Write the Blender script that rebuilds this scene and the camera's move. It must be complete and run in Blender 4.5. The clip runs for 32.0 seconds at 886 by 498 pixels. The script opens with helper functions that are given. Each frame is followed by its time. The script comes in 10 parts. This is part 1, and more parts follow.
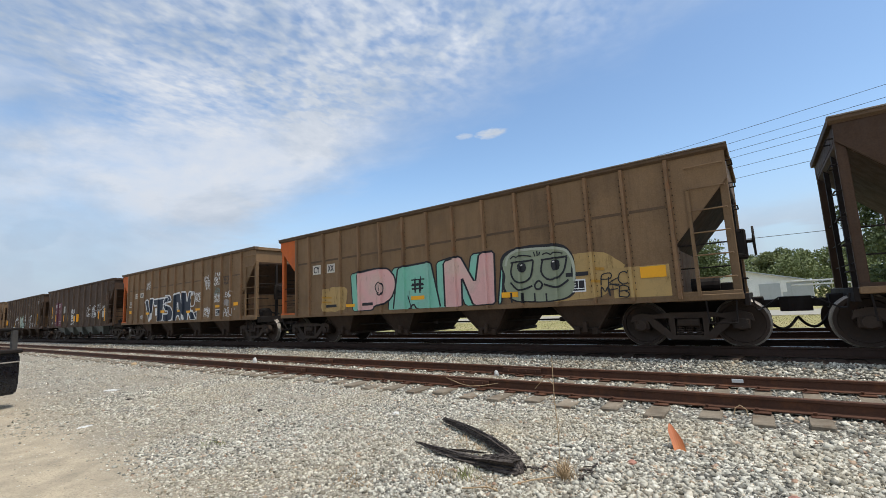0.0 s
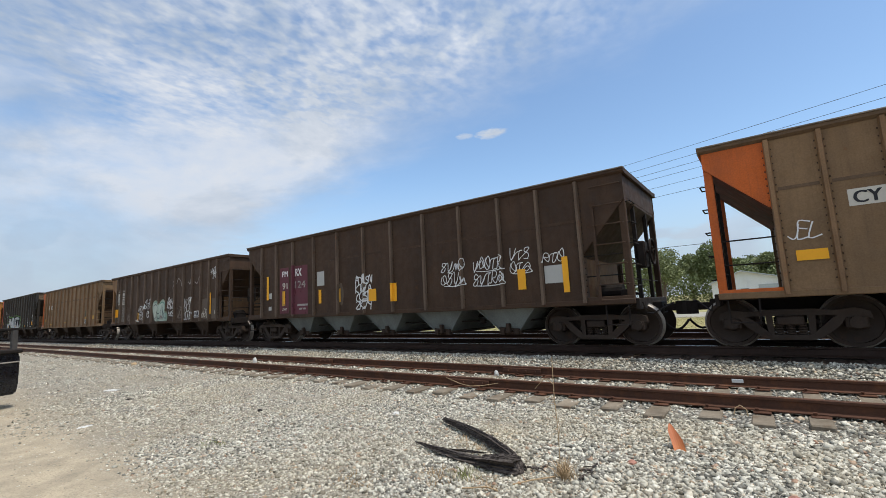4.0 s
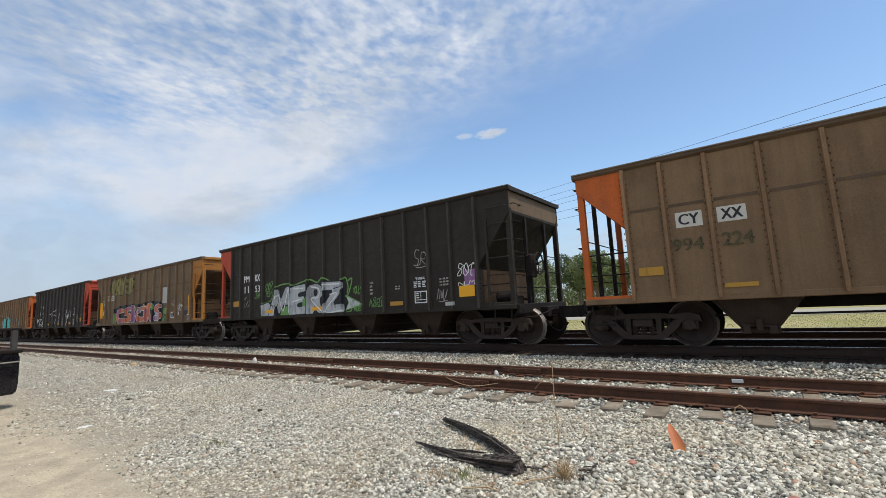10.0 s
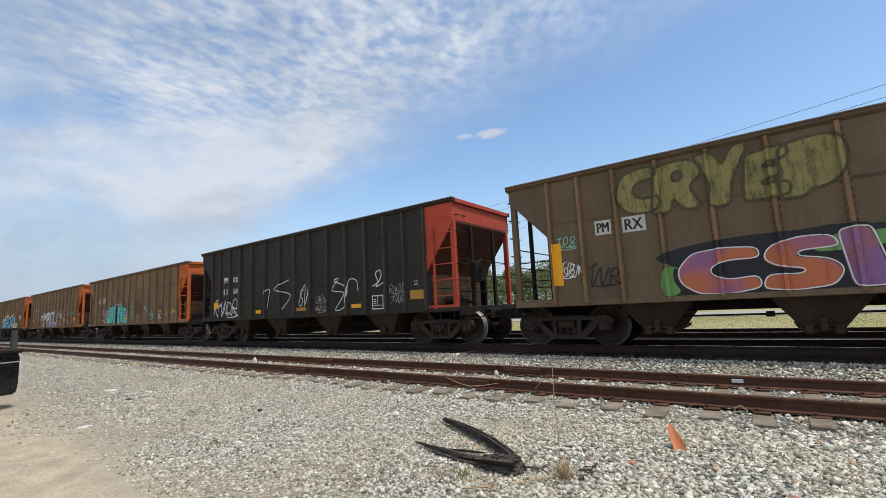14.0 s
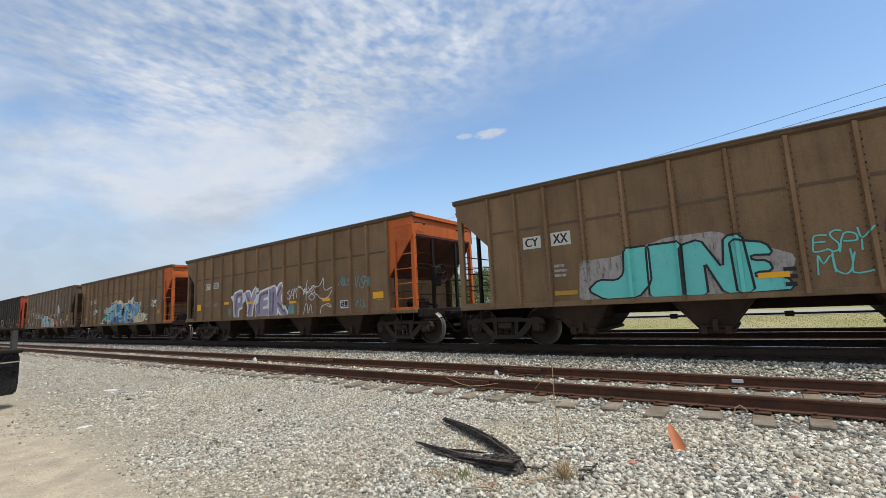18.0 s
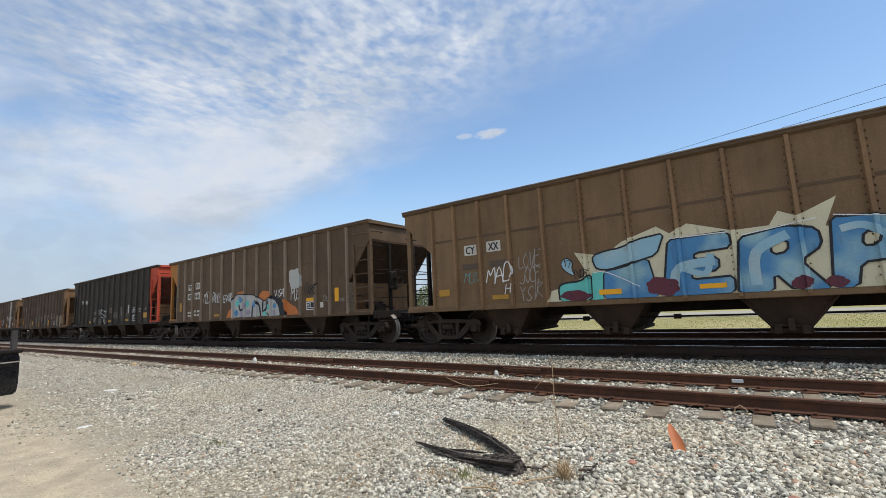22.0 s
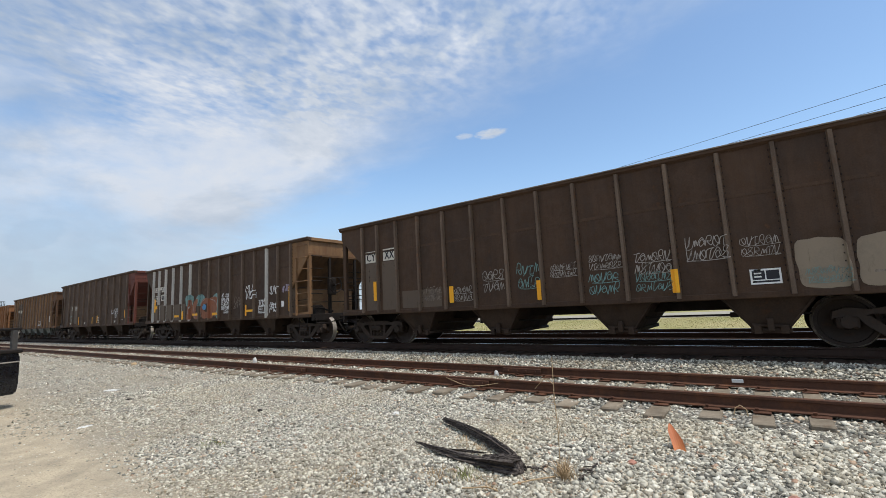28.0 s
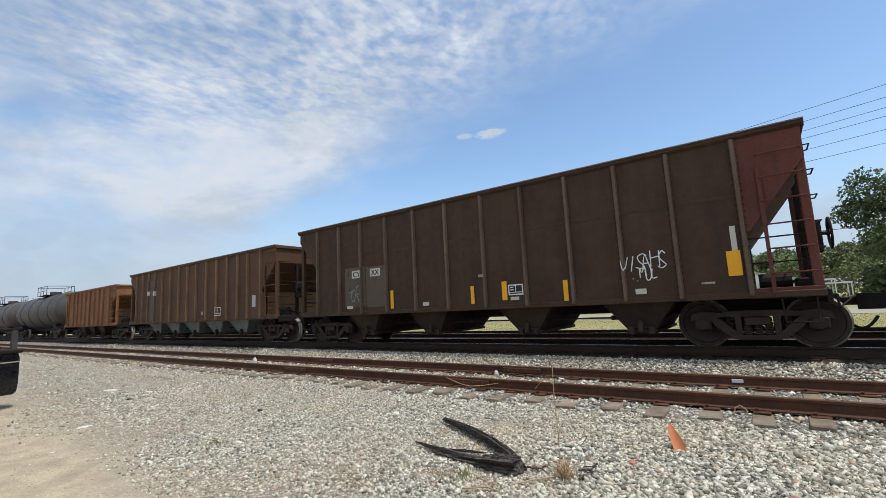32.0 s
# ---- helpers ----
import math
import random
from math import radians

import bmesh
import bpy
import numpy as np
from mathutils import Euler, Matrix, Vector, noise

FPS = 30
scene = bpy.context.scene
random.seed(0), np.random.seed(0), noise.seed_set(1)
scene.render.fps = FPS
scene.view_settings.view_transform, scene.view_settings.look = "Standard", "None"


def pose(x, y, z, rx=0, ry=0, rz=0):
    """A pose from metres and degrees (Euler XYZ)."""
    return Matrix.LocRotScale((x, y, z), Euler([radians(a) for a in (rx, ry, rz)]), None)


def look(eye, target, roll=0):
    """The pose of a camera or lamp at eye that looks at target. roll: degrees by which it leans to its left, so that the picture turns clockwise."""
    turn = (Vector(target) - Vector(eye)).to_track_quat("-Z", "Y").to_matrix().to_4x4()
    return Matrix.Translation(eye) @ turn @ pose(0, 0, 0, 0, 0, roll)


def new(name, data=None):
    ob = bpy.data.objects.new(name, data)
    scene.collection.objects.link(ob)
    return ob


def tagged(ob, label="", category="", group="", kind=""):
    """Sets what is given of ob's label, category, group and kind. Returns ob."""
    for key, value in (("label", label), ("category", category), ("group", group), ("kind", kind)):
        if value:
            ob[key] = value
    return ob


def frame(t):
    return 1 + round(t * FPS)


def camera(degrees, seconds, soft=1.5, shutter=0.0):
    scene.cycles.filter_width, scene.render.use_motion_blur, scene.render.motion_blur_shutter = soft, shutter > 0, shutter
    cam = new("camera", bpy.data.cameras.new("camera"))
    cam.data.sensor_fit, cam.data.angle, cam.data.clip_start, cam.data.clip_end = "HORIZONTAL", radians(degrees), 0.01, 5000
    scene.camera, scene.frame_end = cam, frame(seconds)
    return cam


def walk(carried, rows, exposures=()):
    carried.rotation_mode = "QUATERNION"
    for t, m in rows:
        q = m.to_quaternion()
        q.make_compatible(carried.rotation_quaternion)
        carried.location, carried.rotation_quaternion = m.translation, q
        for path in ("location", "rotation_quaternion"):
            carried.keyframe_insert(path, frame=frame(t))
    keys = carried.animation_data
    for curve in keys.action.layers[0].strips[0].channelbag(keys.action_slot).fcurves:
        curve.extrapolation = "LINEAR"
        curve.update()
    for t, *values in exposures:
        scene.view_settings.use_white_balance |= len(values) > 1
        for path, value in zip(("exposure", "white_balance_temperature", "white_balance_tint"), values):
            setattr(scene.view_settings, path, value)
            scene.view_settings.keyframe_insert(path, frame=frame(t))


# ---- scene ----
D = 9.586            # near side of the train, across the tracks
YC = D + 1.6         # centre line of the main track
cam = camera(91.10, 32.0, 0.6)


def camera_pose(pitch, roll, yaw, height):
    """Looks along +y, turned by yaw to the right, raised by pitch, leaning by roll (radians)."""
    m = Matrix.Rotation(-yaw, 4, "Z") @ Matrix.Rotation(math.pi / 2 + pitch, 4, "X") @ Matrix.Rotation(-roll, 4, "Z")
    return Matrix.Translation((0, 0, height)) @ m


EYE = camera_pose(0.132584, 0.049844, -0.629513, 1.0482)
walk(cam, [(0, EYE), (32, EYE)])

# ---------------------------------------------------------------- light
SUN_EL, SUN_AZ = radians(68), radians(89.5)      # azimuth from +y towards +x
scene.view_settings.exposure = 0.0


def make_world():
    world = bpy.data.worlds.new("sky")
    scene.world = world
    world.use_nodes = True
    nt = world.node_tree
    nt.nodes.clear()
    N = lambda kind, **k: node(nt, kind, **k)
    out = N("ShaderNodeOutputWorld")
    bg = N("ShaderNodeBackground")
    sky = N("ShaderNodeTexSky")
    sky.sky_type, sky.sun_disc = "NISHITA", False
    sky.sun_elevation, sky.sun_rotation = SUN_EL, SUN_AZ
    sky.air_density, sky.dust_density, sky.ozone_density = 1.0, 0.6, 2.0
    co = N("ShaderNodeTexCoord")
    sep = N("ShaderNodeSeparateXYZ")
    nt.links.new(co.outputs["Generated"], sep.inputs[0])
    zc = math_node(nt, "MAXIMUM", sep.outputs[2], 0.11)
    px = math_node(nt, "DIVIDE", sep.outputs[0], zc)
    py = math_node(nt, "DIVIDE", sep.outputs[1], zc)
    comb = N("ShaderNodeCombineXYZ")
    nt.links.new(px, comb.inputs[0])
    nt.links.new(py, comb.inputs[1])

    def noise_tex(scale, detail, rough, dist, stretch=(1, 1, 1), turn=0.0, off=0.0):
        mp = N("ShaderNodeMapping")
        mp.inputs["Scale"].default_value = stretch
        mp.inputs["Rotation"].default_value = (0, 0, turn)
        mp.inputs["Location"].default_value = (off, off * 0.7, 0)
        nt.links.new(comb.outputs[0], mp.inputs[0])
        t = N("ShaderNodeTexNoise")
        t.inputs["Scale"].default_value, t.inputs["Detail"].default_value = scale, detail
        t.inputs["Roughness"].default_value, t.inputs["Distortion"].default_value = rough, dist
        nt.links.new(mp.outputs[0], t.inputs["Vector"])
        return t.outputs[0]

    def lumps(scale, detail, rough, off):
        """Soft cloud lumps, a little flattened."""
        mp = N("ShaderNodeMapping")
        mp.inputs["Scale"].default_value = (1, 1, 1.9)
        mp.inputs["Location"].default_value = (off, off * 0.7, off * 0.3)
        nt.links.new(co.outputs["Generated"], mp.inputs[0])
        t = N("ShaderNodeTexNoise")
        t.inputs["Scale"].default_value, t.inputs["Detail"].default_value, t.inputs["Roughness"].default_value = scale, detail, rough
        t.inputs["Distortion"].default_value = 0.25
        nt.links.new(mp.outputs[0], t.inputs["Vector"])
        return t.outputs[0]

    def smooth(v, lo, hi):
        m = N("ShaderNodeMapRange")
        m.interpolation_type = "SMOOTHSTEP"
        m.inputs[1].default_value, m.inputs[2].default_value = lo, hi
        nt.links.new(v, m.inputs[0])
        return m.outputs[0]

    def ellipse(cx, cy, rx, ry, turn=0.0, ragged=0.0, seed=0.0, scale=3.0):
        """One inside an ellipse on the cloud sheet, falling softly to zero outside."""
        ax, ay = math_node(nt, "SUBTRACT", px, cx), math_node(nt, "SUBTRACT", py, cy)
        c, k = math.cos(turn), math.sin(turn)
        u = math_node(nt, "DIVIDE", math_node(nt, "ADD", math_node(nt, "MULTIPLY", ax, c), math_node(nt, "MULTIPLY", ay, k)), rx)
        v = math_node(nt, "DIVIDE", math_node(nt, "SUBTRACT", math_node(nt, "MULTIPLY", ay, c), math_node(nt, "MULTIPLY", ax, k)), ry)
        r = math_node(nt, "ADD", math_node(nt, "MULTIPLY", u, u), math_node(nt, "MULTIPLY", v, v))
        if ragged:
            r = math_node(nt, "ADD", r, math_node(nt, "MULTIPLY", math_node(nt, "SUBTRACT", lumps(scale, 6, 0.6, seed), 0.5), ragged))
        return smooth(r, 1.5, 0.1)

    def times(a, b):
        return math_node(nt, "MULTIPLY", a, b)

    def plus(a, b):
        return math_node(nt, "ADD", a, b)

    big = noise_tex(0.9, 5, 0.55, 0.4)
    # edge of the cloud sheet: clear towards the far side of the tracks
    e = plus(times(px, -0.30), 1.64)
    e = math_node(nt, "SUBTRACT", e, py)
    e = plus(e, times(math_node(nt, "SUBTRACT", big, 0.5), 1.1))
    e = plus(e, times(math_node(nt, "SUBTRACT", noise_tex(5.0, 5, 0.6, 0.3, (0.8, 1.3, 1), 0.6, 4.0), 0.5), 0.35))
    edge = smooth(e, -0.22, 0.75)
    veil = lumps(3.0, 7, 0.58, 3.1)
    soft = lumps(9.0, 6, 0.6, 5.5)
    ripple = smooth(noise_tex(13.0, 2, 0.45, 0.15, (1.15, 0.8, 1), 0.75, 1.7), 0.32, 0.68)
    fine = smooth(noise_tex(22.0, 3, 0.5, 0.3, (1.1, 0.9, 1), 0.75, 7.7), 0.34, 0.66)
    # the rippled patch lies overhead, beyond it the sheet is smooth
    patch = ellipse(-1.15, 0.95, 1.35, 0.75, 0.25, 2.0, 2.2, 4.0)
    dens = plus(0.61, times(math_node(nt, "SUBTRACT", veil, 0.5), 1.3))
    dens = plus(dens, times(math_node(nt, "SUBTRACT", soft, 0.5), 0.55))
    dens = plus(dens, times(times(math_node(nt, "SUBTRACT", ripple, 0.58), patch), 0.50))
    dens = plus(dens, times(times(math_node(nt, "SUBTRACT", fine, 0.5), patch), 0.22))
    # thin streak of clear sky through the sheet
    dens = math_node(nt, "SUBTRACT", dens, times(ellipse(-2.45, 0.62, 0.95, 0.18, 0.62, 2.2, 6.0, 6.0), 0.30))
    # bright bank over the far end of the line, and its ragged border
    bank = ellipse(-3.35, 1.45, 1.75, 0.85, -0.15, 3.2, 8.0, 6.0)
    dens = plus(dens, times(bank, 0.36))
    dens = math_node(nt, "MAXIMUM", dens, 0.06)
    dens = times(dens, edge)

    def puff(cx, cy, rx, ry, seed, scale=18):
        ax = math_node(nt, "DIVIDE", math_node(nt, "SUBTRACT", px, cx), rx)
        ay = math_node(nt, "DIVIDE", math_node(nt, "SUBTRACT", py, cy), ry)
        r = plus(times(ax, ax), times(ay, ay))
        r = plus(r, times(noise_tex(scale, 5, 0.6, 0.3, (1, 1, 1), 0, seed), 1.6))
        return smooth(r, 1.75, 0.75)

    dens = math_node(nt, "MAXIMUM", dens, times(puff(-1.19, 2.17, 0.115, 0.09, 2.0), 0.95))
    dens = math_node(nt, "MAXIMUM", dens, times(puff(-1.33, 2.10, 0.065, 0.06, 5.0), 0.6))
    # a low bank of cumulus over the far trees
    low = math_node(nt, "MULTIPLY", smooth(sep.outputs[2], 0.20, 0.10), smooth(noise_tex(0.55, 4, 0.55, 0.3, (1, 0.5, 1), 0, 9.0), 0.45, 0.62))
    dens = math_node(nt, "MAXIMUM", dens, math_node(nt, "MULTIPLY", low, 0.75))
    # haze near the horizon
    haze = math_node(nt, "MULTIPLY", smooth(sep.outputs[2], 0.30, 0.0), 0.85)
    dens = math_node(nt, "MINIMUM", dens, 0.96)
    lit = N("ShaderNodeMix")
    lit.data_type = "RGBA"
    tone = smooth(lumps(4.5, 6, 0.6, 12.0), 0.30, 0.70)
    tone = plus(tone, times(bank, 0.45))
    grey = ellipse(-6.6, 1.15, 1.2, 0.24, -0.1, 2.5, 5.0, 8.0)
    tone = math_node(nt, "SUBTRACT", tone, times(grey, 0.8))
    nt.links.new(math_node(nt, "MINIMUM", math_node(nt, "MAXIMUM", tone, 0.0), 1.15), lit.inputs[0])
    lit.inputs[6].default_value = CLOUD_SHADE
    lit.inputs[7].default_value = CLOUD_LIT
    # thin cloud scatters more light towards the sun; added out of view to brighten the train's side
    near = N("ShaderNodeVectorMath")
    near.operation = "DOT_PRODUCT"
    nt.links.new(co.outputs["Generated"], near.inputs[0])
    near.inputs[1].default_value = (math.sin(SUN_AZ) * math.cos(SUN_EL), math.cos(SUN_AZ) * math.cos(SUN_EL), math.sin(SUN_EL))
    glow = math_node(nt, "POWER", math_node(nt, "MAXIMUM", near.outputs["Value"], 0.0), 3.0)
    shine = N("ShaderNodeVectorMath")
    shine.operation = "SCALE"
    nt.links.new(lit.outputs[2], shine.inputs[0])
    nt.links.new(plus(1.0, times(glow, 1.8)), shine.inputs["Scale"])
    mix = N("ShaderNodeMix")
    mix.data_type = "RGBA"
    nt.links.new(dens, mix.inputs[0])
    tint = N("ShaderNodeMix")
    tint.data_type, tint.blend_type = "RGBA", "MULTIPLY"
    tint.inputs[0].default_value = 1.0
    tint.inputs[7].default_value = SKY_TINT
    nt.links.new(sky.outputs[0], tint.inputs[6])
    nt.links.new(tint.outputs[2], mix.inputs[6])
    nt.links.new(shine.outputs[0], mix.inputs[7])
    far = N("ShaderNodeMix")
    far.data_type = "RGBA"
    nt.links.new(haze, far.inputs[0])
    nt.links.new(mix.outputs[2], far.inputs[6])
    far.inputs[7].default_value = HORIZON
    nt.links.new(far.outputs[2], bg.inputs[0])
    bg.inputs[1].default_value = 0.135
    nt.links.new(bg.outputs[0], out.inputs[0])


HORIZON = (3.25, 3.9, 4.8, 1)
CLOUD_LIT, CLOUD_SHADE, SKY_TINT = (5.3, 5.6, 6.1, 1), (3.2, 3.8, 4.65, 1), (1.38, 1.45, 1.44, 1)


def node(nt, kind, **k):
    n = nt.nodes.new(kind)
    for key, value in k.items():
        n.inputs[key].default_value = value
    return n


def math_node(nt, op, a, b):
    n = nt.nodes.new("ShaderNodeMath")
    n.operation = op
    for i, v in enumerate((a, b)):
        if isinstance(v, (int, float)):
            n.inputs[i].default_value = v
        else:
            nt.links.new(v, n.inputs[i])
    return n.outputs[0]


make_world()
sun = new("sun", bpy.data.lights.new("sun", "SUN"))
sun.data.energy, sun.data.angle, sun.data.color = 3.2, radians(0.6), (1.0, 0.95, 0.87)
sun_from = Vector((math.sin(SUN_AZ) * math.cos(SUN_EL), math.cos(SUN_AZ) * math.cos(SUN_EL), math.sin(SUN_EL)))
sun.matrix_world = look(sun_from * 60, (0, 0, 0))


# ---------------------------------------------------------------- materials
def base_mat(name, rough=0.8, metal=0.0):
    m = bpy.data.materials.new(name)
    m.use_nodes = True
    nt = m.node_tree
    b = nt.nodes["Principled BSDF"]
    b.inputs["Roughness"].default_value, b.inputs["Metallic"].default_value = rough, metal
    return m, nt, b


def coords(nt, scale=(1, 1, 1), vary=True):
    co = nt.nodes.new("ShaderNodeTexCoord")
    mp = nt.nodes.new("ShaderNodeMapping")
    mp.inputs["Scale"].default_value = scale
    if vary:
        inf = nt.nodes.new("ShaderNodeObjectInfo")
        add = nt.nodes.new("ShaderNodeVectorMath")
        add.operation = "ADD"
        off = math_node(nt, "MULTIPLY", inf.outputs["Random"], 61.0)
        nt.links.new(co.outputs["Object"], add.inputs[0])
        nt.links.new(off, add.inputs[1])
        nt.links.new(add.outputs[0], mp.inputs[0])
    else:
        nt.links.new(co.outputs["Object"], mp.inputs[0])
    return mp.outputs[0]


def noise_out(nt, vec, scale, detail=4, rough=0.55):
    t = nt.nodes.new("ShaderNodeTexNoise")
    t.inputs["Scale"].default_value, t.inputs["Detail"].default_value, t.inputs["Roughness"].default_value = scale, detail, rough
    nt.links.new(vec, t.inputs["Vector"])
    return t.outputs[0]


def ranged(nt, v, lo, hi, a=0.0, b=1.0):
    m = nt.nodes.new("ShaderNodeMapRange")
    m.inputs[1].default_value, m.inputs[2].default_value, m.inputs[3].default_value, m.inputs[4].default_value = lo, hi, a, b
    nt.links.new(v, m.inputs[0])
    return m.outputs[0]


def mix_rgb(nt, f, a, b, mode="MIX"):
    n = nt.nodes.new("ShaderNodeMix")
    n.data_type, n.blend_type = "RGBA", mode
    for i, v in ((0, f), (6, a), (7, b)):
        if isinstance(v, (int, float)):
            n.inputs[i].default_value = v
        elif isinstance(v, tuple):
            n.inputs[i].default_value = (*v[:3], 1)
        else:
            nt.links.new(v, n.inputs[i])
    return n.outputs[2]


def bump(nt, b, height, strength, dist=0.02):
    n = nt.nodes.new("ShaderNodeBump")
    n.inputs["Strength"].default_value, n.inputs["Distance"].default_value = strength, dist
    nt.links.new(height, n.inputs["Height"])
    nt.links.new(n.outputs[0], b.inputs["Normal"])


def weathered(name, base, grime, rust, grime_at=(0.45, 0.75), rust_at=(0.62, 0.75), rough=0.72, metal=0.0, spec=0.3):
    """Old paint on steel: large stains, streaks that run down, grain and rust spots."""
    m, nt, b = base_mat(name, rough, metal)
    v = coords(nt)
    big = noise_out(nt, v, 0.9, 4, 0.6)
    streak = noise_out(nt, coords(nt, (3.2, 3.2, 0.4)), 1.0, 5, 0.6)
    fine = noise_out(nt, v, 38, 4, 0.65)
    mid = noise_out(nt, v, 5.5, 5, 0.6)
    g = math_node(nt, "ADD", math_node(nt, "MULTIPLY", big, 0.5), math_node(nt, "MULTIPLY", streak, 0.5))
    col = mix_rgb(nt, ranged(nt, g, *grime_at), base, grime)
    r = math_node(nt, "ADD", math_node(nt, "MULTIPLY", mid, 0.6), math_node(nt, "MULTIPLY", streak, 0.4))
    col = mix_rgb(nt, ranged(nt, r, *rust_at), col, rust)
    run = noise_out(nt, coords(nt, (26, 26, 0.9)), 1.0, 3, 0.6)
    col = mix_rgb(nt, ranged(nt, run, 0.54, 0.76, 0.0, 0.42), col, grime)
    inf = nt.nodes.new("ShaderNodeObjectInfo")
    shade = math_node(nt, "MULTIPLY", ranged(nt, fine, 0.25, 0.75, 0.80, 1.18), ranged(nt, inf.outputs["Random"], 0.0, 1.0, 0.90, 1.10))
    mul = nt.nodes.new("ShaderNodeVectorMath")
    mul.operation = "SCALE"
    nt.links.new(col, mul.inputs[0])
    nt.links.new(shade, mul.inputs["Scale"])
    nt.links.new(mul.outputs[0], b.inputs["Base Color"])
    nt.links.new(ranged(nt, mid, 0.3, 0.7, rough - 0.12, min(1, rough + 0.12)), b.inputs["Roughness"])
    b.inputs["Specular IOR Level"].default_value = spec
    bump(nt, b, math_node(nt, "ADD", math_node(nt, "MULTIPLY", big, 1.5), math_node(nt, "MULTIPLY", fine, 0.12)), 0.35, 0.03)
    return m


def sprayed(name, rgb, wear=0.25, second=None):
    """Spray or stencil paint, thin and uneven, worn through in places to the steel below."""
    m, nt, b = base_mat(name, 0.6)
    v = coords(nt)
    n1 = noise_out(nt, v, 2.2, 4, 0.6)
    n2 = noise_out(nt, v, 26, 4, 0.7)
    dark = tuple(c * 0.45 + 0.03 for c in rgb)
    f = math_node(nt, "ADD", math_node(nt, "MULTIPLY", n1, 0.55), math_node(nt, "MULTIPLY", n2, 0.45))
    col = rgb if second is None else mix_rgb(nt, ranged(nt, noise_out(nt, v, 1.1, 2, 0.5), 0.48, 0.64), rgb, second)
    nt.links.new(mix_rgb(nt, ranged(nt, f, 0.48, 0.78, 0.0, wear * 2.2), col, dark), b.inputs["Base Color"])
    if wear > 0.13:
        n3 = noise_out(nt, coords(nt, (9, 9, 2.2)), 1.0, 6, 0.72)
        nt.links.new(ranged(nt, n3, 0.70 - wear * 0.40, 0.80 - wear * 0.28, 1.0, max(0.3, 0.75 - wear * 0.7)), b.inputs["Alpha"])
    b.inputs["Specular IOR Level"].default_value = 0.3
    return m


BROWN = weathered("brown_car_paint", (0.205, 0.125, 0.062), (0.120, 0.075, 0.039), (0.20, 0.078, 0.028), (0.45, 0.72), (0.62, 0.76))
OLIVE = weathered("olive_brown_car_paint", (0.158, 0.106, 0.059), (0.096, 0.066, 0.039), (0.15, 0.075, 0.034), (0.45, 0.72), (0.64, 0.78))
DARK = weathered("dark_brown_car_paint", (0.065, 0.035, 0.0185), (0.035, 0.0205, 0.0122), (0.112, 0.050, 0.021), (0.42, 0.7), (0.60, 0.78))
BLACK = weathered("black_car_paint", (0.032, 0.0245, 0.0165), (0.020, 0.016, 0.012), (0.065, 0.035, 0.019), (0.42, 0.7), (0.66, 0.82))
RUST_BROWN = weathered("rust_brown_car_paint", (0.098, 0.050, 0.026), (0.054, 0.029, 0.017), (0.17, 0.066, 0.025), (0.42, 0.7), (0.52, 0.72))
LIP_LIGHT = weathered("light_edge_lip_steel", (0.24, 0.21, 0.18), (0.11, 0.09, 0.07), (0.2, 0.1, 0.05), (0.45, 0.72), (0.6, 0.75), 0.6)
RUSTY = weathered("rusty_tan_car_paint", (0.25, 0.115, 0.045), (0.13, 0.060, 0.027), (0.22, 0.072, 0.024), (0.42, 0.7), (0.5, 0.7))
ORANGE = weathered("orange_end_paint", (0.52, 0.115, 0.022), (0.26, 0.075, 0.028), (0.20, 0.07, 0.03), (0.5, 0.8), (0.62, 0.76))
RED = weathered("red_end_paint", (0.46, 0.065, 0.030), (0.22, 0.048, 0.028), (0.16, 0.05, 0.03), (0.5, 0.8), (0.62, 0.76))
YELLOW_END = weathered("ochre_end_paint", (0.37, 0.150, 0.030), (0.20, 0.088, 0.028), (0.16, 0.065, 0.03), (0.5, 0.8), (0.6, 0.74))
TAN_END = weathered("tan_end_paint", (0.24, 0.130, 0.058), (0.11, 0.060, 0.030), (0.18, 0.070, 0.03), (0.44, 0.7), (0.54, 0.72))
MAROON = weathered("maroon_end_paint", (0.115, 0.036, 0.024), (0.058, 0.023, 0.016), (0.11, 0.045, 0.026), (0.48, 0.75), (0.6, 0.74))
RIB_TAN = weathered("worn_rib_paint", (0.25, 0.145, 0.072), (0.125, 0.070, 0.034), (0.22, 0.092, 0.036), (0.42, 0.7), (0.55, 0.72))
RIB_DARK = weathered("dark_rib_paint", (0.15, 0.103, 0.070), (0.060, 0.038, 0.025), (0.14, 0.065, 0.03), (0.42, 0.7), (0.55, 0.72))
RIB_BLACK = weathered("black_rib_paint", (0.062, 0.050, 0.038), (0.034, 0.028, 0.022), (0.13, 0.085, 0.05), (0.42, 0.7), (0.6, 0.78))
RIB_PALE = weathered("pale_worn_rib_paint", (0.30, 0.225, 0.155), (0.17, 0.12, 0.08), (0.22, 0.12, 0.06), (0.42, 0.7), (0.58, 0.75))
UMBER = weathered("umber_car_paint", (0.125, 0.078, 0.043), (0.075, 0.048, 0.028), (0.15, 0.070, 0.030), (0.42, 0.7), (0.62, 0.78))
RIB_WHITE = weathered("white_rib_paint", (0.50, 0.47, 0.42), (0.27, 0.23, 0.18), (0.22, 0.13, 0.07), (0.5, 0.8), (0.64, 0.76))
# dusty hopper brown, lowered to deepen the shade under the cars
DUSTY_SHADE = weathered("dusty_shaded_hopper_steel", (0.050, 0.031, 0.020), (0.022, 0.015, 0.0105), (0.085, 0.038, 0.018), (0.42, 0.7), (0.58, 0.76), 0.8)
